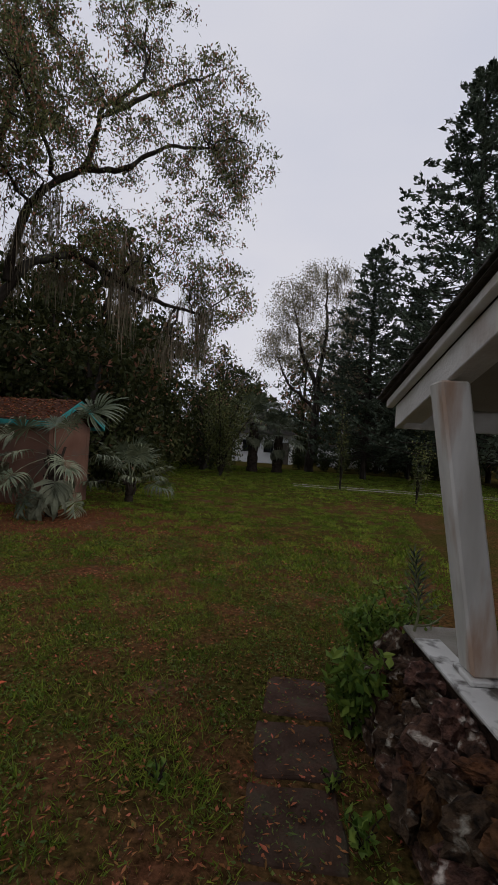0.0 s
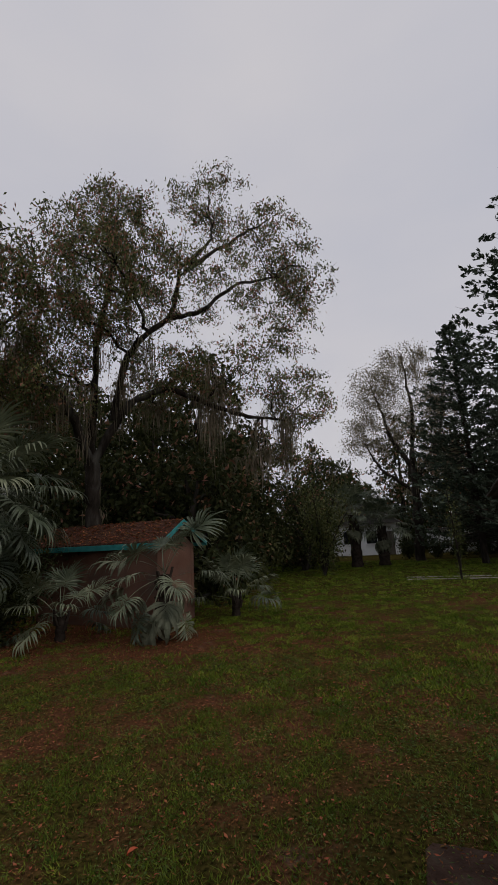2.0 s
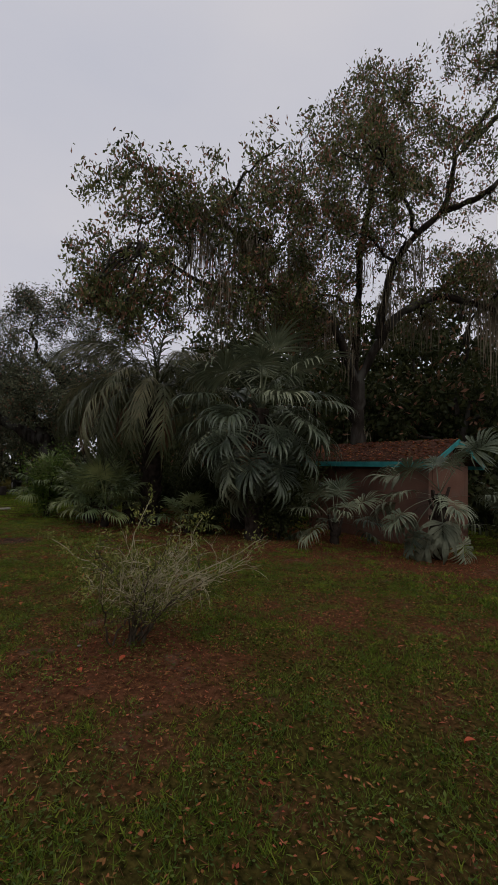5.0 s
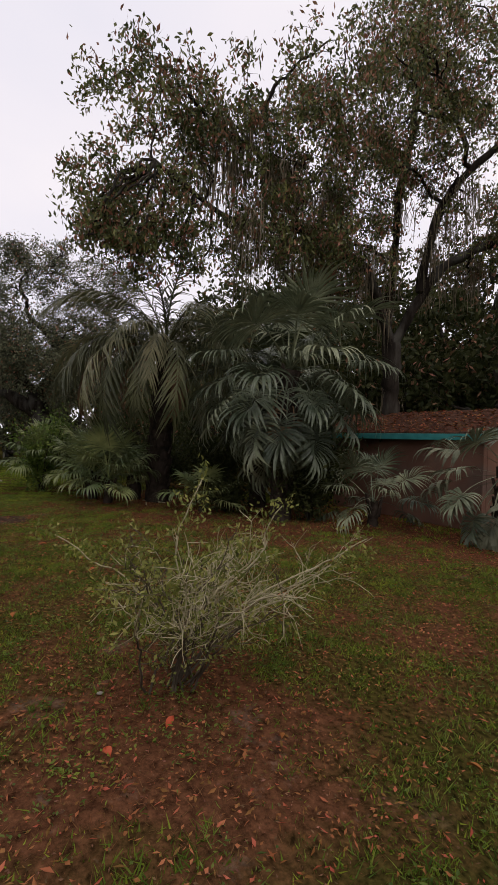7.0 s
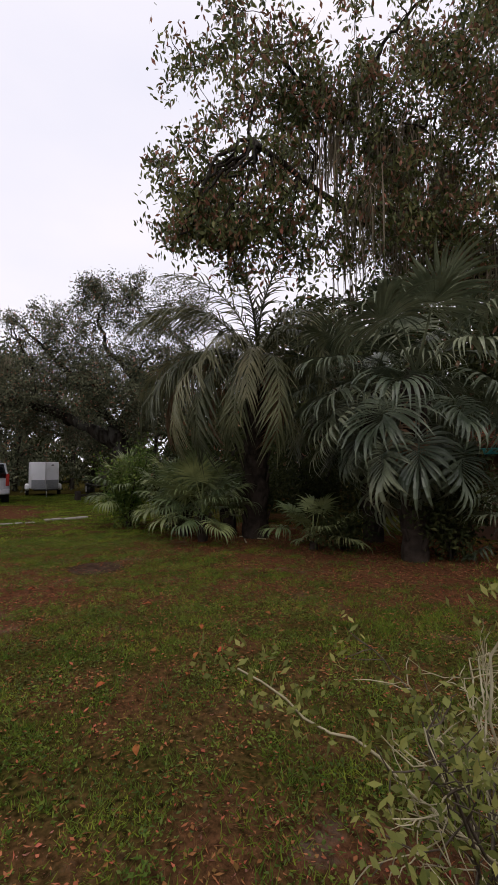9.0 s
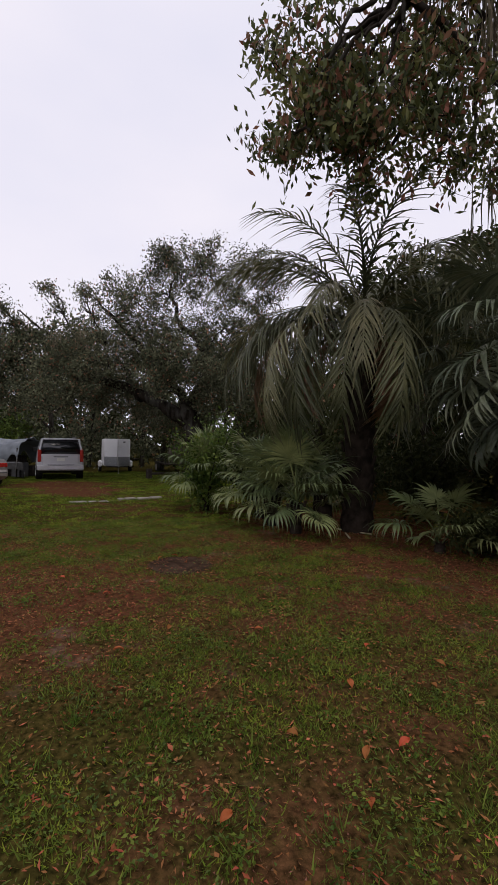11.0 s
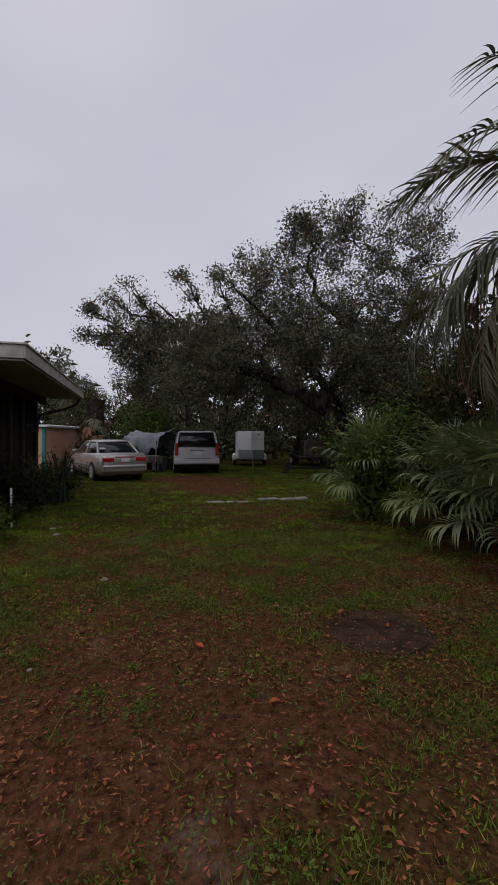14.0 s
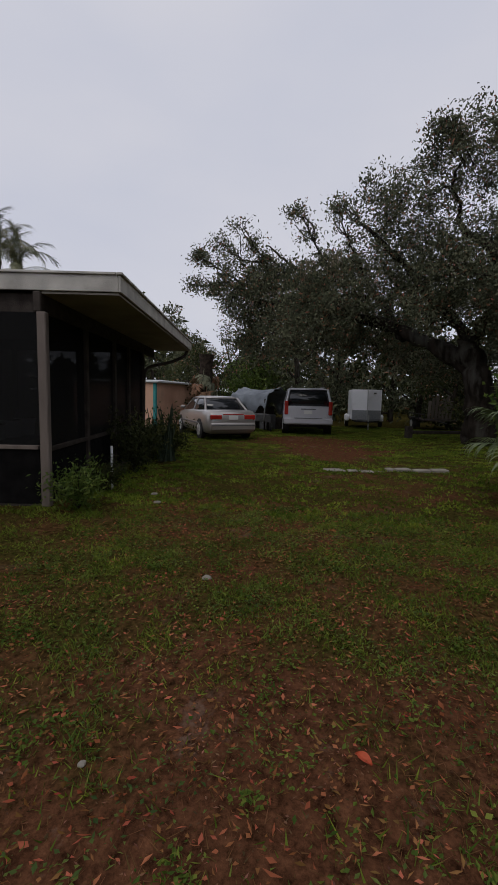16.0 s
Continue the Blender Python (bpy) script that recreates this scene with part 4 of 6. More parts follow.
# the sparse tree with moss across the lawn
SPARSE_LIMBS = [
    ([(-3.2, 31, -0.2), (-3.1, 31, 3.5), (-3.0, 31, 6.0)], 0.33, 0.22),
    ([(-3.0, 31, 6.0), (-4.2, 31, 9.0), (-5.2, 31, 12.5)], 0.18, 0.03),
    ([(-3.0, 31, 6.0), (-2.6, 31, 10), (-2.8, 31, 14.2)], 0.18, 0.03),
    ([(-3.0, 31, 5.0), (-1.2, 31, 8.0), (-0.4, 31, 11.5)], 0.16, 0.03),
    ([(-3.1, 31, 4.2), (-5.0, 31, 6.0), (-6.2, 31, 8.4)], 0.13, 0.03),
]
SPARSE_BLOBS = [(-5.0, 31, 11.6, 1.7, 1.7, 1.9, 1), (-2.8, 31, 13.2, 1.8, 1.8, 1.5, 1), (-0.8, 31, 10.8, 1.6, 1.6, 1.8, 0.9), (-5.9, 31, 8.6, 1.4, 1.4, 1.5, 0.7), (-3.0, 31, 9.0, 2.2, 2.0, 2.0, 0.8), (-1.2, 31, 6.8, 1.6, 1.5, 1.4, 0.5)]
crown_tree("moss_hung_tree", "thin-leaved pale tree hung with brown-grey moss", "tree", SPARSE_LIMBS, SPARSE_BLOBS, (0.13, 0.06), 640, 34, 0.42, M_LEAF_TAN, 0.0, 90, 1.5, twig=0.022, seed=3, boughs=3, twist=3.0)


def conifer(name, label, h, r, seed, at, count=300, per=70):
    """A cedar: a straight stem, drooping whorls that shorten upwards, tufted sprays with gaps between."""
    global rng
    keep, rng = rng, np.random.default_rng(seed)
    root = thing(name, at, label, "tree", "dark cedars")
    wood = Tubes(6)
    wood.add(smooth_path([(0, 0, -0.3), (0.05, 0, h * 0.5), (0, 0.05, h)], 12), np.linspace(0.30, 0.03, 12))
    pos, way = [], []
    for i in range(count):
        z = h * (0.09 + 0.91 * (i + rng.uniform(0, 1)) / count)
        k = (1 - z / h) ** 0.72
        L = r * k * rng.uniform(0.3, 1.25) + 0.2
        a = i * 2.4 + rng.uniform(-0.5, 0.5)
        d = np.array([math.cos(a), math.sin(a), 0])
        side = np.array([-d[1], d[0], 0])
        lift = rng.uniform(-0.05, 0.30)
        bend = rng.uniform(-0.15, 0.15)
        u = np.linspace(0, 1, 6)
        p = np.outer(L * u, d) + np.outer(L * bend * u ** 2, side) + np.outer(z + L * (lift * u ** 2 - 0.10 * np.sin(u * 3.1)), (0, 0, 1))
        wood.add(p, np.linspace(0.035 * k + 0.010, 0.006, 6))
        # tufts of upswept sprays along the outer part of the branch
        for _ in range(int(4 + 9 * k)):
            s = rng.uniform(0.25, 1.0) ** 0.7
            o = np.array([np.interp(s, u, p[:, j]) for j in range(3)])
            e = unit(d * rng.uniform(0.3, 1.0) + side * rng.normal(0, 0.7) + np.array([0, 0, rng.uniform(-0.1, 0.9)]))
            ln = rng.uniform(0.35, 0.95) * (0.35 + 0.65 * k)
            m = int(per * 0.12)
            g = rng.uniform(0, 1, m)
            pos.append(o + np.outer(g * ln, e) + rng.normal(0, 0.085, (m, 3)) * (1.15 - g)[:, None])
            way.append(np.repeat(e[None], m, axis=0))
    obj("trunk", wood.mesh("trunk", M_BARK), root)
    pos, way = np.concatenate(pos), unit(np.concatenate(way) + rng.normal(0, 0.45, (len(np.concatenate(way)), 3)))
    n = len(pos)
    across = unit(np.cross(way, rng.normal(0, 1, (n, 3))))
    ln, wd = rng.uniform(0.16, 0.34, n)[:, None], rng.uniform(0.035, 0.075, n)[:, None]
    v = np.stack([pos - way * ln / 2, pos + across * wd, pos + way * ln / 2, pos - across * wd], 1).reshape(-1, 3)
    obj("crown", mesh_np("crown", v, np.arange(4 * n).reshape(-1, 4), M_NEEDLE), root)
    rng = keep
    return root


cedar = conifer("cedar", "tall dark conical cedar with ragged drooping sprays", 21.0, 7.0, 21, tilt(5.1, 23.6, 0), 430, 92)
for x, y, s in ((0.4, 27.2, 0.66), (9.5, 30.0, 0.9), (3.4, 31.0, 0.6)):
    copy_thing(cedar, Matrix.LocRotScale((x, y, 0), Euler((0, 0, x)), None)).scale = (s, s, s)


# ---- palms ----
def fan_frond(seed, stalk=1.0, blade=0.65, segs=34, droop=0.5, spread=2.2):
    """A costapalmate leaf along +x: a stalk, then folded strips that spread from its bent end and hang at their tips."""
    q = np.random.default_rng(seed)
    V, F, n = [], [], 0

    def strip(p, side, w):
        nonlocal n
        k = len(p)
        for sgn in (-1, 1):
            V.append(p + side * (w * sgn)[:, None] + np.array([0, 0, 0.35]) * w[:, None])
        V.append(p)
        for i in range(k - 1):
            for e in (0, k):
                F.append((n + e + i, n + e + i + 1, n + 2 * k + i + 1, n + 2 * k + i))
        n += 3 * k

    rise = 0.30
    t = np.linspace(0, 1, 6)
    p = np.stack([stalk * t, 0.04 * np.sin(t * 3) * q.uniform(-1, 1), stalk * (rise * t - 0.22 * droop * t ** 3)], 1)
    strip(p, np.array([0, 1.0, 0]), np.linspace(0.020, 0.010, 6))
    end = p[-1]
    costa = 0.34 * blade
    twist = q.uniform(-0.35, 0.35)
    for i in range(segs):
        a = (i / (segs - 1) * 2 - 1) * spread
        along = (1 - abs(a) / spread)
        o = end + np.array([costa * along, 0, -costa * along * along * droop * 0.8])
        L = blade * (0.70 + 0.30 * math.cos(a * 0.6)) * q.uniform(0.72, 1.12)
        a2 = a * q.uniform(0.93, 1.07) + q.normal(0, 0.05)
        d = np.array([math.cos(a2), math.sin(a2), twist * math.sin(a2)])
        s = np.linspace(0, 1, 7)
        bend = droop * q.uniform(0.7, 1.35)
        ang = bend * 2.6 * s ** 2.0
        step = L / 6
        hor = np.concatenate([[0], np.cumsum(np.cos(np.minimum(ang[:-1], 1.62)))]) * step
        ver = -np.concatenate([[0], np.cumsum(np.sin(np.minimum(ang[:-1], 1.62)))]) * step + 0.08 * L * np.sin(s * 2)
        p = o + np.outer(hor, d) + np.outer(ver, (0, 0, 1))
        side = np.array([-math.sin(a2), math.cos(a2), 0])
        strip(p, side, L * 34 / segs * np.array([0.006, 0.018, 0.032, 0.040, 0.029, 0.014, 0.002]))
    return np.concatenate(V), np.array(F)


def feather_frond(seed, length=2.4, leaflets=44, arch=0.9, leaf=0.55, vee=0.45):
    """A pinnate leaf along +x that rises and arches over, with stiff leaflets set in a V."""
    q = np.random.default_rng(seed)
    V, F, n = [], [], 0
    t = np.linspace(0, 1, 26)
    up = 0.85
    ang = up - (up + arch) * t ** 1.15
    x = np.concatenate([[0], np.cumsum(np.cos(ang[:-1]))]) / 25 * length
    z = np.concatenate([[0], np.cumsum(np.sin(ang[:-1]))]) / 25 * length
    spine = np.stack([x, 0.05 * length * np.sin(t * 2) * q.uniform(-1, 1), z], 1)

    def strip(p, side, w, nrm):
        nonlocal n
        k = len(p)
        V.extend([p - side * w[:, None] + nrm * w[:, None] * 0.4, p + side * w[:, None] + nrm * w[:, None] * 0.4, p])
        for i in range(k - 1):
            for e in (0, k):
                F.append((n + e + i, n + e + i + 1, n + 2 * k + i + 1, n + 2 * k + i))
        n += 3 * k

    strip(spine, np.array([0, 1.0, 0]), np.linspace(0.03, 0.006, 26), np.array([0, 0, -1.0]))
    for i in range(leaflets):
        u = 0.16 + 0.83 * i / leaflets
        o = np.array([np.interp(u, t, spine[:, j]) for j in range(3)])
        a = np.interp(u, t, ang)
        fwd = np.array([math.cos(a), 0, math.sin(a)])
        nrm = np.array([-math.sin(a), 0, math.cos(a)])
        L = leaf * (math.sin(math.pi * (0.12 + 0.80 * u)) * 0.8 + 0.2) * q.uniform(0.65, 1.15)
        for sgn in (-1, 1):
            d = unit(fwd * q.uniform(0.7, 1.5) + np.array([0, sgn * q.uniform(0.55, 1.0), 0]) + nrm * vee * q.uniform(0.2, 1.3))
            s = np.linspace(0, 1, 5)
            p = o + np.outer(L * s, d) + np.outer(-L * 0.85 * s ** 1.8 * q.uniform(0.5, 1.6), (0, 0, 1))
            side = unit(np.cross(d, nrm))
            strip(p, side, 0.013 * np.array([0.5, 1, 1, 0.7, 0.06]), nrm)
    return np.concatenate(V), np.array(F)


FANS = [mesh_np("frond", *fan_frond(s, 0.95 + 0.15 * (s % 3), 0.72 + 0.08 * (s % 2), 34, d), M_FROND_GREY) for s, d in enumerate((0.35, 0.55, 0.75, 0.6, 0.9, 1.0))]
FANS_GREEN = [mesh_np("frond", *fan_frond(40 + s, 0.75, 0.62, 30, d), M_FROND) for s, d in enumerate((0.3, 0.5, 0.7, 0.9))]
FANS_DRY = [mesh_np("frond", *fan_frond(50 + s, 0.8, 0.6, 24, 1.1, 1.6), M_FROND_DRY) for s in range(2)]
FANS_TAN = [mesh_np("frond", *fan_frond(60 + s, 0.8, 0.62, 18, 1.0, 1.2), M_FROND_TAN) for s in range(2)]
FEATHERS = [mesh_np("frond", *feather_frond(70 + s, 2.5, 36, a, 0.50, v), M_PINDO) for s, (a, v) in enumerate(((0.9, 0.5), (1.2, 0.5), (1.0, 0.5), (1.4, 0.45), (1.2, 0.35), (1.55, 0.25)))]
FEATHERS_DRY = [mesh_np("frond", *feather_frond(80 + s, 2.2, 40, 1.5, 0.45, 0.3), M_FROND_DRY) for s in range(2)]


def frond_at(parent, me, base, yaw, pitch, size=1.0, roll=0.0, label=""):
    """pitch: degrees above the level at which the leaf starts."""
    m = Matrix.Translation(base) @ Matrix.Rotation(radians(yaw), 4, "Z") @ Matrix.Rotation(radians(-pitch), 4, "Y") @ Matrix.Rotation(radians(roll), 4, "X") @ Matrix.Scale(size, 4)
    return obj("frond", me, parent, m, label)


def palm(name, label, x, y, crown_z, fronds, trunk_r=0.16, boots=True, group="", lean=(0, 0), skirt=0, skirt_meshes=None):
    p = thing(name, tilt(x, y, float(ground_z(x, y))), label, "palm", group)
    t = Tubes(12)
    n = 14
    zs = np.linspace(-0.1, crown_z, n)
    path = np.stack([lean[0] * (zs / crown_z) ** 2, lean[1] * (zs / crown_z) ** 2, zs], 1)
    rad = trunk_r * (1 + 0.10 * np.sin(np.arange(n) * 2.1)) * np.linspace(1.15, 0.9, n)
    t.add(path, rad)
    obj("trunk", t.mesh("trunk", M_PALM_TRUNK), p)
    if boots:
        me = None
        for i in range(int(crown_z * 16)):
            z = 0.2 + i / 16
            if z > crown_z - 0.05:
                break
            a = i * 2.4
            if me is None:
                bm = box(0, 0.05, -0.05, 0.05, 0, 0.20, 0.006)
                for v in bm.verts:
                    if v.co.z > 0.1:
                        v.co.y *= 0.5
                        v.co.x += 0.05
                b = part("leaf_base", bm, M_PALM_TRUNK, p)
                me = b.data
            else:
                b = obj("leaf_base", me, p)
            r = trunk_r * 0.95
            b.matrix_basis = Matrix.Translation((lean[0] * (z / crown_z) ** 2 + r * math.cos(a), lean[1] * (z / crown_z) ** 2 + r * math.sin(a), z)) @ Matrix.Rotation(a, 4, "Z")
    top = (lean[0], lean[1], crown_z)
    for me, yaw, pitch, size in fronds:
        frond_at(p, me, (top[0], top[1], top[2] + rng.uniform(-0.15, 0.1)), yaw, pitch, size, rng.uniform(-12, 12))
    for i in range(skirt):
        frond_at(p, skirt_meshes[i % len(skirt_meshes)], (top[0], top[1], top[2] - 0.15 - 0.1 * rng.uniform(0, 3)), i * 137.5, -68 + rng.uniform(-12, 12), rng.uniform(0.8, 1.0), rng.uniform(-20, 20))
    return p


def ring(meshes, n, pitches, size, start=0):
    """n leaves round a crown, the youngest steepest."""
    out = []
    for i in range(n):
        k = i / max(1, n - 1)
        out.append((meshes[min(len(meshes) - 1, int(k * len(meshes)))], start + i * 137.5 + rng.uniform(-12, 12), pitches[0] + (pitches[1] - pitches[0]) * k + rng.uniform(-7, 7), size * rng.uniform(0.88, 1.1)))
    return out


palm("feather_palm", "feather-leaved palm with arching grey-green fronds and dead hanging leaves", -12.45, 4.15, 3.75, ring(FEATHERS, 38, (30, -42), 1.24) + [(FEATHERS[5], -38, -38, 1.25), (FEATHERS[4], -72, -30, 1.3), (FEATHERS[1], -106, -22, 1.35), (FEATHERS[2], -125, -16, 1.3), (FEATHERS_DRY[0], -110, -30, 1.45), (FEATHERS_DRY[1], 8, -62, 0.95), (FEATHERS_DRY[0], 14, -70, 0.85), (FEATHERS_DRY[1], -120, -48, 1.0)], 0.25, True, "", (0.05, 0.05), 0, FEATHERS_DRY)
palm("cabbage_palm", "cabbage palm with broad drooping grey-green fan leaves", -9.2, 5.5, 3.05, ring(FANS, 40, (44, -76), 1.15), 0.19, True, "", (0.1, 0.0), 3, FANS_DRY)
palm("cabbage_palm", "leaning cabbage palm with broad drooping fan leaves", -10.9, 6.1, 3.2, ring(FANS, 38, (42, -74), 1.12), 0.18, True, "", (0.0, 0.0), 3, FANS_DRY)
palm("young_cabbage_palm", "young cabbage palm with hanging bleached leaves beside the shed", -5.85, 7.6, 1.25, ring(FANS, 9, (50, -70), 0.72) + [(FANS_TAN[0], -50, -48, 0.95), (FANS_TAN[1], -85, -62, 0.95), (FANS_TAN[0], -20, -60, 0.8), (FANS[1], 55, 45, 0.95), (FANS[0], 40, 50, 0.8), (FANS_TAN[1], 215, -15, 1.0), (FANS_TAN[0], 232, 15, 1.0), (FANS[2], -110, -30, 0.7), (FANS_TAN[1], 185, -35, 0.9)], 0.11, True)
palm("young_cabbage_palm", "young cabbage palm with dark stiff leaves", -5.65, 10.3, 0.5, ring(FANS, 14, (75, 0), 0.70), 0.10, True)
palm("young_cabbage_palm", "young cabbage palm low beside the shed wall", -8.0, 6.9, 0.5, ring(FANS, 13, (60, -25), 0.72), 0.10, True)
for x, y, z, n in ((-12.5, 2.95, 0.55, 22), (-13.3, 2.8, 0.60, 22), (-14.3, 2.9, 0.6, 18), (-15.9, 2.0, 0.8, 20)):
    palm("saw_palmetto", "low palmetto clump with grey-green fan leaves", x, y, z, ring(FANS_GREEN, n, (76, -5), 0.92), 0.10, True, "palmetto clumps")
palm("saw_palmetto", "low palmetto clump with grey-green fan leaves", -10.7, 4.5, 0.15, ring(FANS_GREEN, 10, (50, 0), 0.75), 0.08, False, "palmetto clumps")
palm("cabbage_palm", "round-headed cabbage palm with skirt of pale dead leaves across the lawn", -6.3, 26.6, 3.0, ring(FANS, 34, (75, -20), 1.05), 0.3, False, "", (0, 0), 14, FANS_TAN)
palm("cabbage_palm", "low round cabbage palm with pale hanging leaves across the lawn", -4.9, 27.6, 2.3, ring(FANS, 30, (75, -20), 1.0), 0.3, False, "", (0, 0), 14, FANS_TAN)
palm("queen_palm", "tall feathery palm beyond the house", -27.6, -16.6, 7.2, ring(FEATHERS, 18, (75, -20), 1.0), 0.2, False)
palm("queen_palm", "tall feathery palm beyond the house", -29.0, -19.0, 8.6, ring(FEATHERS, 18, (75, -20), 1.1), 0.2, False)


# ---- vehicles and yard things ----
def loft(sections):
    """A closed body from rings of equal length."""
    bm = bmesh.new()
    rings = [[bm.verts.new(p) for p in s] for s in sections]
    for a, b in zip(rings, rings[1:]):
        for i in range(len(a)):
            j = (i + 1) % len(a)
            bm.faces.new((a[i], a[j], b[j], b[i]))
    bm.faces.new(rings[0])
    bm.faces.new(rings[-1][::-1])
    for f in bm.faces:
        f.smooth = True
    return bm


def body_ring(x, w, low, high, tuck=0.9):
    half = [(0.0, low), (w * 0.80, low), (w * 0.95, low + 0.06), (w, low + (high - low) * 0.35), (w * 1.0, low + (high - low) * 0.68), (w * 0.965, high - 0.05), (w * tuck, high), (0.0, high + 0.012)]
    return [(x, y, z) for y, z in half] + [(x, -y, z) for y, z in half[-2:0:-1]]


def wheel(parent, x, y, r, width, spokes=7):
    w = obj("wheel", None, parent, pose(x, y, r))
    part("tyre", drum(r, width, "Y", 28, 0.03), M_TYRE, w)
    s = 1 if y > 0 else -1
    bm = drum(r * 0.66, 0.03, "Y", 24, 0.006)
    for i in range(spokes):
        a = i * 2 * math.pi / spokes
        box(-0.022, 0.022, 0.012 * s, 0.028 * s, r * 0.12, r * 0.60, 0.0, bm, Matrix.Rotation(a, 4, "Y"))
    for v in bm.verts:
        v.co.y += s * (width / 2 - 0.004)
    part("rim", bm, M_RIM, w)


def cabin(p, base, top, z0, z1, w0, w1, paint, roof_bulge=0.05):
    """Glasshouse: base and top are (rear x, front x)."""
    def ring(x0, x1, w, z):
        return [(x0, w * 0.94, z), (x0 + 0.10, w, z), (x1 - 0.12, w, z), (x1, w * 0.90, z), (x1, -w * 0.90, z), (x1 - 0.12, -w, z), (x0 + 0.10, -w, z), (x0, -w * 0.94, z)]

    part("glass", loft([ring(*base, w0, z0), ring(*top, w1, z1)]), M_CARGLASS, p, "dark tinted windows")
    part("roof_panel", loft([ring(top[0] - 0.03, top[1] + 0.03, w1 + 0.015, z1 - 0.01), ring(top[0] + 0.02, top[1] - 0.02, w1, z1 + 0.03), ring(top[0] + 0.25, top[1] - 0.25, w1 * 0.75, z1 + 0.03 + roof_bulge)]), paint, p)
    t = Tubes(6)
    for s in (-1, 1):
        for f, r in ((0.0, 0.045), (0.50, 0.035), (1.0, 0.035)):
            xb = base[0] + (base[1] - base[0]) * f
            xt = top[0] + (top[1] - top[0]) * f
            wb, wt = (w0 * 0.95, w1 * 0.95) if f in (0.0, 1.0) else (w0, w1)
            t.add([(xb, s * wb, z0 - 0.01), ((xb + xt) / 2, s * (wb + wt) / 2, (z0 + z1) / 2), (xt, s * wt, z1)], [r, r, r])
    obj("window_frame", t.mesh("window_frame", paint), p)


def sedan():
    # local x forward from the rear bumper
    p = thing("sedan", pose(-22.85, -4.52, float(ground_z(-23, 0)), 0, 0, 214.8), "champagne-silver saloon car parked on the grass", "car")
    rows = [(0.0, 0.70, 0.34, 0.80), (0.05, 0.80, 0.26, 0.93), (0.25, 0.85, 0.22, 0.98), (0.75, 0.87, 0.20, 1.00), (1.4, 0.885, 0.19, 0.97), (2.4, 0.89, 0.19, 0.95), (3.3, 0.885, 0.19, 0.92), (4.1, 0.86, 0.20, 0.82), (4.55, 0.78, 0.24, 0.70), (4.72, 0.62, 0.32, 0.58)]
    part("body", loft([body_ring(*r) for r in rows]), M_SILVER, p)
    cabin(p, (0.62, 3.55), (1.28, 2.72), 0.93, 1.38, 0.79, 0.62, M_SILVER)
    for s in (-1, 1):
        part("tail_lamp", box(-0.012, 0.10, s * 0.58 - 0.20, s * 0.58 + 0.20, 0.70, 0.86, 0.025), M_RED, p, "red tail lamp")
        part("mirror", box(3.1, 3.25, s * 0.93 - 0.08, s * 0.93 + 0.08, 0.97, 1.08, 0.03), M_SILVER, p)
        for x, l in ((1.5, 0.16), (2.55, 0.16)):
            part("door_handle", box(x, x + l, s * 0.893 - 0.012, s * 0.893 + 0.012, 0.80, 0.83, 0.006), M_SILVER, p)
        part("side_moulding", box(0.9, 3.7, s * 0.89 - 0.012, s * 0.89 + 0.012, 0.50, 0.56, 0.008), M_TRIM, p)
        for x in (0.98, 3.72):
            part("wheel_arch", drum(0.36, 0.03, "Y", 28, 0.0), M_TYRE, p, "", pose(x, s * 0.873, 0.33))
    part("bumper", box(-0.07, 0.12, -0.78, 0.78, 0.34, 0.60, 0.045), M_SILVER, p)
    part("bumper_strip", box(-0.082, -0.06, -0.74, 0.74, 0.50, 0.535, 0.005), M_TRIM, p)
    part("number_plate", box(-0.03, -0.012, -0.16, 0.16, 0.70, 0.84, 0.004), M_PLATE, p)
    part("boot_lid_trim", box(-0.02, 0.02, -0.36, 0.36, 0.86, 0.89, 0.006), M_RED, p)
    part("underbody", box(0.3, 4.3, -0.7, 0.7, 0.16, 0.24, 0.02), M_TYRE, p)
    for x in (0.98, 3.72):
        for y in (-0.80, 0.80):
            wheel(p, x, y, 0.315, 0.2)


sedan()


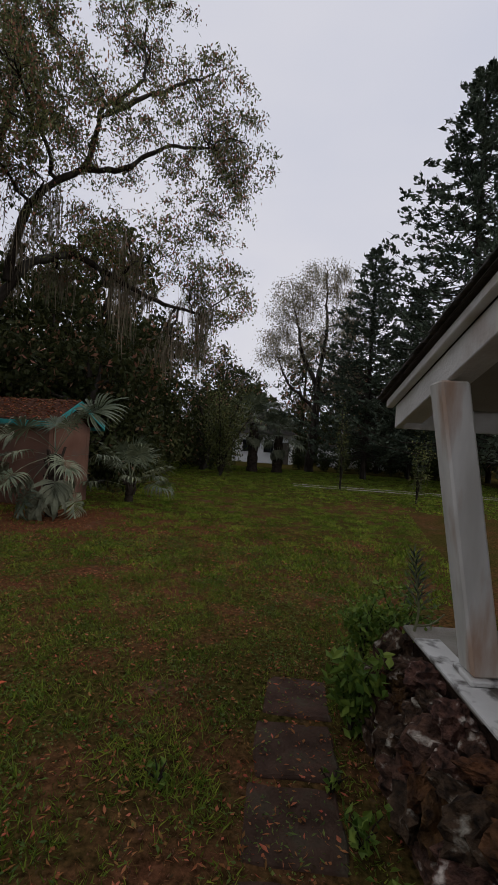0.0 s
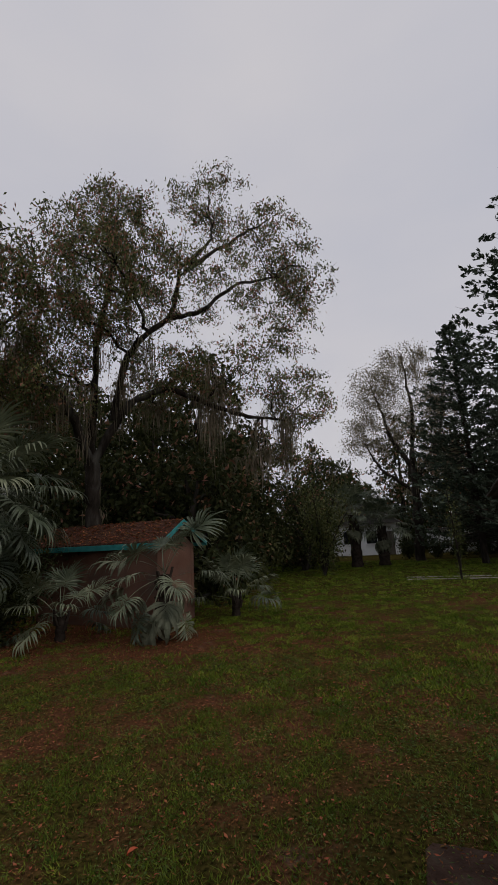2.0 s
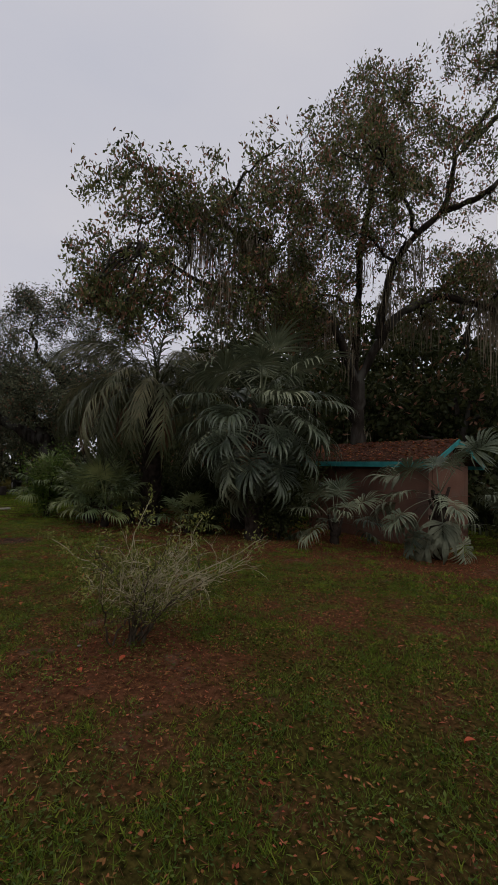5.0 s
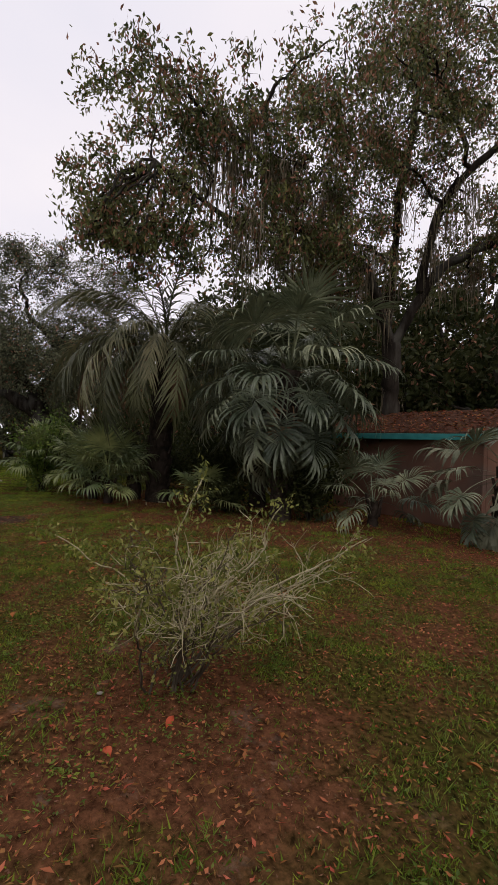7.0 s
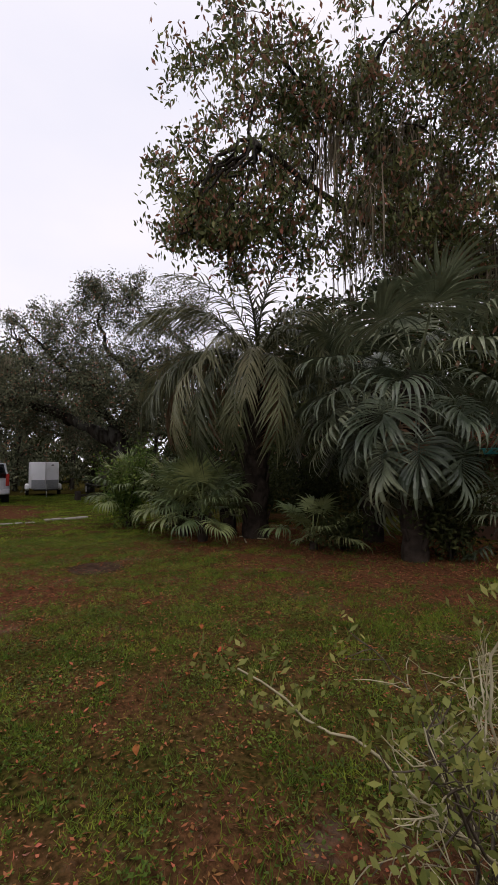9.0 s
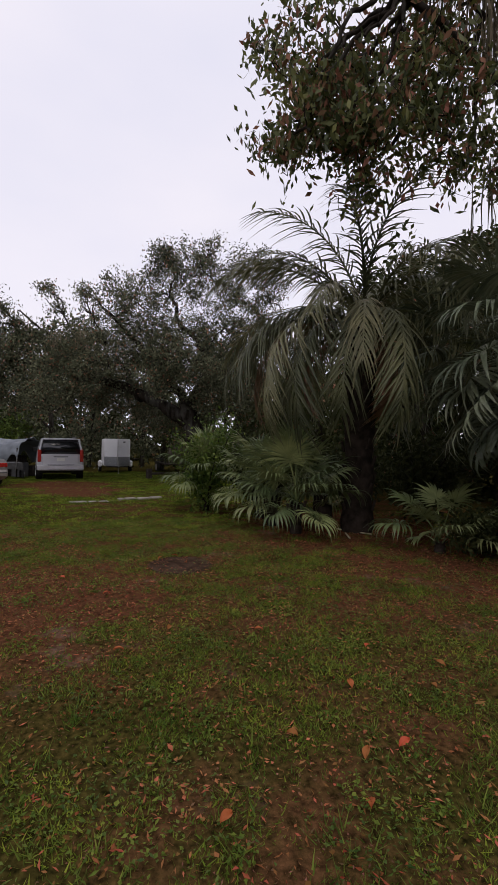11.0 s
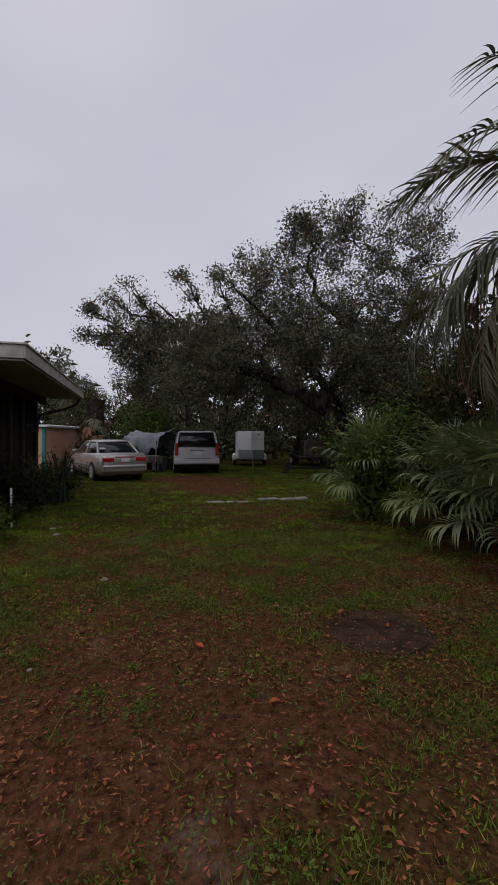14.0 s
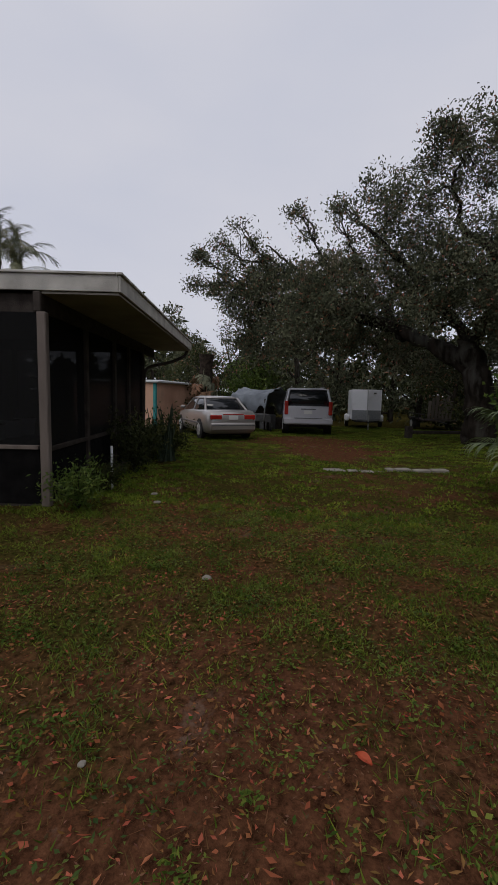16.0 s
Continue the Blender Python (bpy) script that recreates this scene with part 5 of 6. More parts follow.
def suv():
    p = thing("suv", pose(-26.5, -2.42, float(ground_z(-27, 0)), 0, 0, 189), "large silver sport utility vehicle with dark rear window", "car")
    rows = [(0.0, 0.90, 0.52, 1.12), (0.06, 0.97, 0.46, 1.17), (0.5, 0.99, 0.42, 1.18), (2.0, 1.0, 0.40, 1.18), (3.6, 1.0, 0.40, 1.17), (4.6, 0.97, 0.42, 1.12), (5.1, 0.88, 0.50, 1.0)]
    part("body", loft([body_ring(*r, 0.96) for r in rows]), M_SUV, p)
    cabin(p, (0.05, 3.75), (0.22, 2.95), 1.15, 1.82, 0.95, 0.80, M_SUV, 0.04)
    part("tailgate", box(-0.03, 0.02, -0.74, 0.74, 0.66, 1.14, 0.015), M_SUV, p)
    for s in (-1, 1):
        part("tail_lamp", box(-0.035, 0.10, s * 0.87 - 0.075, s * 0.87 + 0.075, 0.82, 1.36, 0.025), M_RED, p, "tall red tail lamp")
        part("mirror", box(3.3, 3.45, s * 1.07 - 0.09, s * 1.07 + 0.09, 1.2, 1.42, 0.03), M_TRIM, p)
        t = Tubes(6)
        t.add([(0.5, s * 0.66, 1.93), (1.5, s * 0.66, 1.95), (2.7, s * 0.66, 1.93)], [0.02] * 3)
        obj("roof_rail", t.mesh("roof_rail", M_TRIM), p)
        for x in (0.95, 3.95):
            part("wheel_arch", drum(0.46, 0.03, "Y", 28, 0.0), M_TYRE, p, "", pose(x, s * 0.985, 0.42))
    part("bumper", box(-0.14, 0.12, -0.97, 0.97, 0.44, 0.70, 0.05), M_SUV, p)
    part("step_pad", box(-0.145, -0.05, -0.55, 0.55, 0.685, 0.705, 0.005), M_TRIM, p)
    part("number_plate", box(-0.055, -0.032, -0.16, 0.16, 0.86, 1.0, 0.004), M_PLATE, p)
    part("tailgate_trim", box(-0.05, -0.031, -0.30, 0.30, 1.03, 1.07, 0.006), M_TRIM, p)
    part("rear_wiper", box(-0.01, 0.02, -0.30, 0.12, 1.20, 1.215, 0.003), M_TYRE, p)
    part("tow_hitch", box(-0.22, -0.1, -0.04, 0.04, 0.38, 0.45, 0.006), M_TYRE, p)
    part("underbody", box(0.2, 4.7, -0.8, 0.8, 0.32, 0.44, 0.02), M_TYRE, p)
    for x in (0.95, 3.95):
        for y in (-0.86, 0.86):
            wheel(p, x, y, 0.39, 0.26)


suv()


def box_trailer():
    # the wedge-shaped nose points along local -x
    p = thing("box_trailer", pose(-32.3, 0.05, float(ground_z(-32.3, 0)), 0, 0, 184), "white enclosed box trailer with grey stone guard", "trailer")
    bm = bmesh.new()
    plan = [(0, 0), (0.42, -0.74), (0.50, -0.76), (3.4, -0.76), (3.4, 0.76), (0.50, 0.76), (0.42, 0.74)]
    lo = [bm.verts.new((x, y, 0.42)) for x, y in plan]
    hi = [bm.verts.new((x, y, 2.02)) for x, y in plan]
    bm.faces.new(lo)
    bm.faces.new(hi[::-1])
    for i in range(7):
        bm.faces.new((lo[i], lo[(i + 1) % 7], hi[(i + 1) % 7], hi[i]))
    bmesh.ops.bevel(bm, geom=list(bm.edges), offset=0.03, segments=2, affect="EDGES")
    part("body", bm, M_TRAILER, p)
    for s in (-1, 1):
        a = math.degrees(math.atan2(0.74, 0.42)) * s
        m = pose(0.0, 0, 0, 0, 0, a)
        part("stone_guard", box(0.02, 0.84, -0.012, 0.012, 0.44, 0.96, 0.004), M_DIAMOND, p, "grey ribbed metal panel", pose(-0.022, 0.0, 0, 0, 0, a))
        part("fender", box(1.35, 2.25, s * 0.90 - 0.12, s * 0.90 + 0.12, 0.30, 0.70, 0.08), M_TRAILER, p)
        wheel(p, 1.8, s * 0.90, 0.31, 0.18, 5)
    part("corner_strip", box(-0.035, 0.01, -0.02, 0.02, 0.42, 2.0, 0.006), M_RIM, p)
    part("frame", box(0.1, 3.35, -0.6, 0.6, 0.34, 0.42, 0.01), M_TYRE, p)
    t = Tubes(6)
    t.add([(-1.0, 0, 0.40), (-0.3, 0.2, 0.40), (0.5, 0.5, 0.38)], [0.035] * 3)
    t.add([(-1.0, 0, 0.40), (-0.3, -0.2, 0.40), (0.5, -0.5, 0.38)], [0.035] * 3)
    obj("tongue", t.mesh("tongue", M_TYRE), p)
    part("jack", drum(0.035, 0.75, "Z", 10, 0.004), M_RIM, p, "", pose(-0.75, 0, 0.38))
    part("marker_bar", box(0.18, 0.30, -0.42, -0.30, 1.80, 1.87, 0.004, None), M_TRIM, p, "", pose(-0.06, -0.02, 0))


box_trailer()


def utility_trailer():
    p = thing("utility_trailer", pose(-33.0, 3.7, float(ground_z(-33, 0)), 0, 0, 190), "dark open utility trailer loaded with brown boards", "trailer")
    part("deck", box(0, 2.6, -0.8, 0.8, 0.48, 0.56, 0.01), M_DARKWOOD, p)
    for s in (-1, 1):
        part("side_rail", box(0, 2.6, s * 0.8 - 0.02, s * 0.8 + 0.02, 0.80, 0.86, 0.005), M_TYRE, p)
        for x in (0.02, 0.85, 1.7, 2.56):
            part("rail_post", box(x - 0.02, x + 0.02, s * 0.8 - 0.02, s * 0.8 + 0.02, 0.56, 0.80, 0.004), M_TYRE, p)
        wheel(p, 1.3, s * 0.95, 0.30, 0.18, 5)
        part("fender", box(0.9, 1.7, s * 0.95 - 0.11, s * 0.95 + 0.11, 0.60, 0.66, 0.02), M_TYRE, p)
    for i in range(7):
        part("board", box(0.25, 0.29, -0.62 + i * 0.18, -0.48 + i * 0.18, 0.56, 1.5 + 0.14 * ((i * 5) % 3), 0.004), M_FENCE, p, "", pose(0, 0, 0, 0, -8))
    t = Tubes(6)
    t.add([(-1.0, 0, 0.42), (0, 0, 0.46), (0.3, 0, 0.46)], [0.04] * 3)
    obj("tongue", t.mesh("tongue", M_TYRE), p)


utility_trailer()


def tarp_shelter():
    p = thing("tarp_shelter", pose(-29.0, -4.0, float(ground_z(-29.6, 0)), 0, 0, 238), "sagging grey tarpaulin draped over a small frame", "shelter")
    n, k = 30, 18
    X, Y = np.meshgrid(np.linspace(0, 1, n), np.linspace(-1, 1, k), indexing="ij")
    wx, wy = X * 2.4, Y * 1.05
    ridge = 1.95 - 0.55 * np.abs(Y) ** 1.4 - 0.06 * np.sin(X * 9) * np.abs(Y)
    drop = np.maximum(0, np.abs(Y) - 0.78) * 3.2 * (0.8 + 0.4 * np.sin(X * 14 + Y * 3))
    sag = 0.16 * np.sin(X * 3.1) * (1 - np.abs(Y)) + 0.05 * np.sin(Y * 17 + X * 6)
    Z = ridge - drop * 0.9 - sag
    wy = wy * (1 - 0.12 * np.maximum(0, np.abs(Y) - 0.78) * 4)
    i, j = np.meshgrid(np.arange(n - 1), np.arange(k - 1), indexing="ij")
    F = np.stack([i * k + j, (i + 1) * k + j, (i + 1) * k + j + 1, i * k + j + 1], -1).reshape(-1, 4)
    me = mesh_np("tarp", np.stack([wx, wy, Z], -1).reshape(-1, 3), F, M_TARP, True)
    tarp = obj("tarp", me, p)
    so = tarp.modifiers.new("thickness", "SOLIDIFY")
    so.thickness = 0.008
    for x in (0.1, 2.3):
        for y in (-0.85, 0.85):
            part("pole", box(x - 0.025, x + 0.025, y - 0.025, y + 0.025, 0, 1.42, 0.004), M_DARKWOOD, p)
    for k, (y, z0) in enumerate(((-0.62, 1.05), (0.0, 1.40), (0.62, 1.05))):
        bm = box(-0.03, 0.03, -0.30, 0.30, z0 - 0.42, z0 + 0.30, 0.0)
        bmesh.ops.subdivide_edges(bm, edges=list(bm.edges), cuts=5, use_grid_fill=True)
        for v in bm.verts:
            v.co.x += 0.06 * math.sin(v.co.y * 11 + k) + 0.04 * math.sin(v.co.z * 7)
            v.co.y *= 0.75 + 0.25 * math.sin((v.co.z - z0) * 2 + 1)
        part("tarp_fold", bm, M_TARP, p, "grey hanging fold of tarpaulin", pose(2.36, y, 0))
    part("ridge_pole", box(0, 2.4, -0.025, 0.025, 1.78, 1.83, 0.004), M_DARKWOOD, p)
    for i, (x, y, w, h) in enumerate(((0.4, -0.5, 0.5, 0.55), (0.5, 0.2, 0.6, 0.7), (1.2, -0.2, 0.9, 1.05), (1.4, 0.55, 0.5, 0.8))):
        b = part("storage_crate", box(-w / 2, w / 2, -w * 0.4, w * 0.4, 0, h, 0.03), M_TRIM if i % 2 else M_DARKWOOD, None, "", p.matrix_basis @ pose(x, y, 0, 0, 0, 9 * i))
        tagged(b, "dark storage crate under the grey tarpaulin", "crate", "crates under the tarpaulin")


tarp_shelter()


def lawn_cart():
    p = thing("garden_cart", pose(-27.9, -4.6, float(ground_z(-28, 0)), 0, 0, 200), "small dark garden cart with pale handle", "cart")
    part("tray", prism([(-0.45, 0.45), (0.45, 0.45), (0.55, 0.75), (-0.55, 0.75)], -0.3, 0.3, 0.01), M_TRIM, p)
    for x in (-0.3, 0.3):
        for y in (-0.36, 0.36):
            wheel(p, x, y, 0.19, 0.08, 5)
    t = Tubes(6)
    t.add(smooth_path([(-0.5, 0, 0.4), (-0.75, 0, 0.6), (-0.85, 0, 1.0)], 8), [0.02] * 8)
    obj("handle", t.mesh("handle", M_RIM), p)


lawn_cart()


def peach_building():
    # a long low building: its end wall faces the lawn
    a, b = Vector((-27.1, -9.25, 0)), Vector((-37.5, -9.75, 0))
    yaw = math.degrees(math.atan2(b.y - a.y, b.x - a.x))
    L = (b - a).length
    p = thing("peach_building", pose(a.x, a.y, float(ground_z(-27, 0)) - 0.1, 0, 0, yaw), "long peach-coloured mobile home with teal corner trim and pale metal roof", "building")
    part("wall", box(0, L, 0.0, 4.0, 0, 2.10, 0.01), M_PEACH, p)
    part("roof", box(-0.15, L + 0.15, -0.18, 4.2, 2.10, 2.20, 0.02), M_METAL, p, "pale ribbed metal roof")
    for i in range(22):
        x = 0.2 + i * L / 22
        part("roof_rib", box(x, x + 0.05, -0.182, 4.2, 2.202, 2.23, 0.004), M_METAL, p)
    part("corner_trim", box(-0.03, 0.12, -0.03, -0.002, 0, 2.08, 0.006), M_TEAL, p, "teal corner board")
    part("corner_trim", box(-0.03, -0.002, 0.0, 0.1, 0, 2.08, 0.006), M_TEAL, p, "teal corner board")
    for i in range(14):
        z = 0.15 + i * 0.14
        part("siding_lap", box(0.13, L, -0.014, -0.001, z, z + 0.012, 0.0), M_PEACH, p)
    part("window", box(7.2, 8.3, -0.04, -0.002, 0.9, 1.7, 0.01), M_CARGLASS, p)


peach_building()


def far_shed():
    p = thing("metal_shed", pose(-37.6, -8.4, -0.25, 0, 0, 195), "small shed with pale tin roof under the trees", "shed")
    part("wall", box(0, 2.2, -1.1, 1.1, 0, 1.75, 0.01), M_FENCE, p)
    part("roof", prism([(-0.25, 1.78), (2.4, 2.02), (2.4, 2.08), (-0.25, 1.84)], -1.3, 1.3, 0.005), M_METAL, p)


far_shed()


def rail_and_slab():
    p = thing("low_rail", pose(-27.3, 1.5, float(ground_z(-27.3, 0)), 0, 0, 113), "low dark timber barrier rail on a stubby post", "rail")
    part("post", box(-0.12, 0.12, -0.12, 0.12, -0.1, 0.48, 0.02), M_DARKWOOD, p)
    part("post", box(2.6, 2.8, -0.10, 0.10, -0.1, 0.42, 0.02), M_DARKWOOD, p)
    part("beam", box(0.12, 2.6, -0.05, 0.05, 0.18, 0.30, 0.015), M_DARKWOOD, p)
    s = tagged(obj("kerb_strip", None, None, pose(-17.8, -1.25, float(ground_z(-18, 0)), 0, 0, 106)), "cracked pale concrete edging strip across the lawn", "edging", kind="structure")
    x = 0.0
    while x < 2.35:
        w = rng.uniform(0.16, 0.5)
        part("slab_piece", box(x, x + w - 0.03, -0.11 + rng.uniform(-0.05, 0.05), 0.11 + rng.uniform(-0.07, 0.05), -0.05, 0.022 + rng.uniform(-0.008, 0.01), 0.015), M_CONC, s, "", pose(0, 0, 0, rng.uniform(-1, 1), rng.uniform(-1, 1), rng.uniform(-2, 2)))
        x += w * rng.uniform(1.0, 1.06)
    d = tagged(obj("drive_strip", None, None, pose(-2.6, 19.1, 0, 0, 0, 9)), "pale concrete drive strips across the far lawn", "drive", kind="structure")
    for j in range(2):
        for i in range(9):
            part("slab_piece", box(i * 1.5, i * 1.5 + 1.46, -0.15 + j * 0.9, 0.15 + j * 0.9, -0.05, 0.012, 0.01), M_CONC, d)


rail_and_slab()


def far_house():
    p = thing("far_house", pose(-8.3, 40.2, 0, 0, 0, 4), "white single-storey house half hidden by palms", "house")
    part("wall", box(-3.2, 2.4, 0, 6.0, 0, 2.75, 0.01), M_FARWHITE, p)
    bm = prism([(-3.7, 2.70), (2.9, 2.70), (-0.4, 4.6)], -0.5, 6.4, 0.0)
    part("roof", bm, M_SHINGLE, p)
    for x in (-2.2, -0.2):
        w = part("window", box(x, x + 0.9, -0.05, -0.002, 1.0, 2.1, 0.01), M_CARGLASS, p)
        part("sill", box(x - 0.05, x + 0.95, -0.09, -0.052, 0.94, 0.99, 0.005), M_FARWHITE, w)
    part("door", box(1.3, 2.15, -0.05, -0.002, 0, 2.0, 0.01), M_FENCE, p)
    g = thing("garage", pose(-3.6, 41.5, 0, 0, 0, 4), "low white outbuilding beyond the hedge", "building")
    part("wall", box(0, 4.6, 0, 3, 0, 1.9, 0.01), M_FARWHITE, g)
    part("roof", box(-0.3, 4.9, -0.4, 3.3, 1.9, 2.05, 0.02), M_SHINGLE, g)
    for x, y, yaw in ((2.2, 38.5, 200), (5.4, 37.5, 170)):
        c = thing("parked_car", pose(x, y, 0, 0, 0, yaw), "white car parked beyond the far hedge", "car", "cars beyond the hedge")
        rows = [(0.0, 0.8, 0.35, 0.85), (0.3, 0.86, 0.22, 0.98), (2.4, 0.89, 0.19, 0.95), (4.1, 0.86, 0.2, 0.82), (4.6, 0.7, 0.3, 0.6)]
        part("body", loft([body_ring(*r) for r in rows]), M_TRAILER, c)
        cabin(c, (0.5, 3.5), (1.1, 2.7), 0.93, 1.4, 0.79, 0.64, M_TRAILER)
        for xx in (0.95, 3.7):
            for yy in (-0.8, 0.8):
                wheel(c, xx, yy, 0.31, 0.2)


far_house()


def back_fence():
    p = thing("wooden_fence", pose(-12.6, 16.0, 0, 0, 0, 8), "grey weathered picket fence behind the shed", "fence")
    me = None
    for i in range(34):
        if me is None:
            b = part("picket", box(0, 0.10, -0.01, 0.01, 0, 1.15, 0.004), M_FENCE, p)
            me = b.data
        else:
            b = obj("picket", me, p)
        b.matrix_basis = pose(i * 0.125, 0, rng.uniform(-0.06, 0.02), 0, rng.uniform(-1.5, 1.5))
    for z in (0.3, 0.9):
        part("fence_rail", box(0, 4.3, 0.012, 0.05, z, z + 0.08, 0.005), M_FENCE, p)


back_fence()


def septic_lid():
    p = thing("access_lid", pose(-10.88, 0.66, 0.0), "dark round concrete lid sunk in the lawn with leaves on it", "lid")
    bm = drum(0.40, 0.06, "Z", 28, 0.012)
    for v in bm.verts:
        v.co.x += 0.012 * math.sin(v.co.y * 23)
        v.co.y += 0.012 * math.sin(v.co.x * 19)
    part("disc", bm, M_MULCH, p, "", pose(0, 0, -0.022))
    part("rim", drum(0.43, 0.03, "Z", 28, 0.01), M_MULCH, p, "", pose(0, 0, -0.016))


septic_lid()


def dead_palm():
    p = thing("dead_palm_trunk", tilt(-29.8, -7.9, float(ground_z(-29.8, 0))), "headless palm trunk with dry hanging leaf stubs", "palm")
    t = Tubes(12)
    zs = np.linspace(-0.1, 3.5, 12)
    t.add(np.stack([0 * zs, 0.03 * zs, zs], 1), 0.30 * (1 + 0.08 * np.sin(zs * 6)) * np.linspace(0.9, 1.15, 12))
    obj("trunk", t.mesh("trunk", M_PALM_TRUNK), p)
    for i in range(9):
        frond_at(p, FANS_DRY[i % 2] if i % 3 else FANS_TAN[0], (0, 0.1, 3.2 - 0.12 * i), i * 137.5, -65 + 8 * (i % 3), 1.0)


dead_palm()


def pavers():
    for i, (x, y, w, l, a) in enumerate(((-0.30, 3.02, 0.44, 0.46, 8), (-0.24, 2.50, 0.45, 0.46, 12), (-0.18, 2.00, 0.46, 0.44, 10), (-0.10, 1.50, 0.46, 0.46, 12), (0.0, 0.98, 0.45, 0.45, 14))):
        bm = box(-w / 2, w / 2, -l / 2, l / 2, -0.04, 0.006, 0.012)
        bmesh.ops.subdivide_edges(bm, edges=[e for e in bm.edges if e.calc_length() > 0.2], cuts=5, use_grid_fill=True)
        for v in bm.verts:
            q = noise.noise(Vector((v.co.x * 6 + i, v.co.y * 6, 0)))
            v.co.x += 0.02 * q
            v.co.y += 0.02 * noise.noise(Vector((v.co.y * 5, v.co.x * 5 + i, 3)))
            v.co.z += 0.006 * q
        ob = part("paving_slab", bm, M_PAVER, None, "", pose(x, y, 0, rng.uniform(-1, 1), rng.uniform(-1, 1), a))
        tagged(ob, "weathered brown paving slab sunk in the grass", "paving slab", "garden path slabs")


pavers()


# ---- shrubs and small plants ----
def dried_shrub():
    """The pale, half-bare shrub on the lawn: dark stems low down, a haze of bleached twigs that leans to one side."""
    global rng
    keep, rng = rng, np.random.default_rng(31)
    p = thing("shrub", tilt(-4.60, 1.14, 0), "half-bare shrub with bleached twigs and few pale leaves", "shrub")
    dark, pale = Tubes(5), Tubes(4)
    tips, green = [], []
    for i in range(24):
        lean = i < 14
        a = rng.uniform(0, 2 * math.pi)
        d = np.array([math.cos(a), math.sin(a), 0])
        out, hgt = rng.uniform(0.3, 0.75), rng.uniform(0.5, 0.95)
        if lean:
            d = unit(d * 0.85 + np.array([0.45, 0.72, 0]))
            out, hgt = rng.uniform(0.45, 1.12), rng.uniform(0.5, 0.92)
        s = np.array([rng.normal(0, 0.06), rng.normal(0, 0.06), 0])
        stem = gnarl(smooth_path([s, s + d * out * 0.30 + (0, 0, hgt * 0.52), s + d * out + (0, 0, hgt)], 11), 0.019)
        dark.add(stem[:8], np.linspace(0.0085, 0.0045, 8))
        (pale if lean or i % 3 == 0 else dark).add(stem[6:], np.linspace(0.006, 0.003, 5))
        for j in range(11):
            o = stem[rng.integers(4 if lean else 3, 11)]
            e = unit(d * 0.5 + rng.normal(0, 0.65, 3) + np.array([0, 0, 0.60]))
            L = rng.uniform(0.10, 0.30)
            tw = gnarl(smooth_path([o, o + e * L * 0.5 + rng.normal(0, 0.03, 3), o + e * L], 6), 0.008)
            if tw[-1][2] < 0.22:
                continue
            (pale if lean or j % 2 else dark).add(tw, np.linspace(0.0032, 0.0016, 6))
            (tips if lean else green).append(tw[-1])
            for _ in range(3):
                e2 = unit(e + rng.normal(0, 0.8, 3))
                q = tw[rng.integers(2, 6)]
                t2 = gnarl(smooth_path([q, q + e2 * 0.05, q + e2 * rng.uniform(0.06, 0.15)], 4), 0.004)
                (pale if lean or j % 2 else dark).add(t2, np.linspace(0.0024, 0.0012, 4))
                (tips if lean else green).append(t2[-1])
    # tall leafy shoots and one long low branch
    for path in ([(0, 0, 0.5), (0.0, -0.02, 0.9), (0.05, 0.10, 1.30)], [(0.1, 0.1, 0.5), (0.25, 0.38, 0.85), (0.36, 0.50, 1.16)], [(0, 0, 0.4), (-0.25, -0.35, 0.70), (-0.42, -0.66, 0.92)], [(0.2, 0.3, 0.5), (0.45, 0.7, 0.8), (0.65, 0.95, 0.98)]):
        st = gnarl(smooth_path(path, 11), 0.012)
        pale.add(st, np.linspace(0.007, 0.0035, 11))
        green.extend(np.repeat(st[-4:], 7, axis=0) + rng.normal(0, 0.05, (28, 3)))
    tagged(obj("stem_work", dark.mesh("stem_work", M_STEM), p, None, "dark lower stems"), kind="stuff")
    tagged(obj("twig_work", pale.mesh("twig_work", M_TWIG), p, None, "bleached upper twigs"), kind="stuff")
    for name, at, k, size, material in (("pale_foliage", tips, 2, 0.026, M_PALE), ("green_foliage", green, 5, 0.038, M_PALE)):
        at = np.array(at)
        c = np.repeat(at, k, axis=0) + rng.normal(0, 0.03, (len(at) * k, 3))
        v, f = leaf_quads(c, size, size * 0.45, 0.1)
        obj(name, mesh_np(name, v, f, material), p)
    rng = keep


dried_shrub()


def leafy_shrub(name, label, x, y, z, size, count, leaf, material, stems=9, seed=1, flat=1.0, group="", category="shrub"):
    global rng
    keep, rng = rng, np.random.default_rng(seed)
    p = thing(name, tilt(x, y, z), label, category, group)
    t = Tubes(5)
    pts = []
    for i in range(stems):
        a = i * 2.4 + rng.uniform(-0.4, 0.4)
        r = size[0] * rng.uniform(0.25, 0.95)
        e = np.array([r * math.cos(a), r * math.sin(a) * flat, size[1] * rng.uniform(0.55, 1.0)])
        path = smooth_path([(0, 0, 0), e * np.array([0.35, 0.35, 0.6]), e], 7, 0.02 * size[0])
        t.add(path, np.linspace(0.012, 0.004, 7) * max(0.6, size[1]))
        pts.append(path[2:])
    pts = np.concatenate(pts)
    c = pts[rng.integers(0, len(pts), count)] + rng.normal(0, 1, (count, 3)) * np.array([0.20 * size[0], 0.20 * size[0] * flat, 0.13 * size[1]])
    c[:, 2] = np.maximum(c[:, 2], 0.02)
    tagged(obj("stem_work", t.mesh("stem_work", M_BARK), p), kind="stuff")
    v, f = leaf_quads(c, leaf[0], leaf[1], 0.15, 0.2)
    obj("foliage", mesh_np("foliage", v, f, material), p)
    rng = keep
    return p


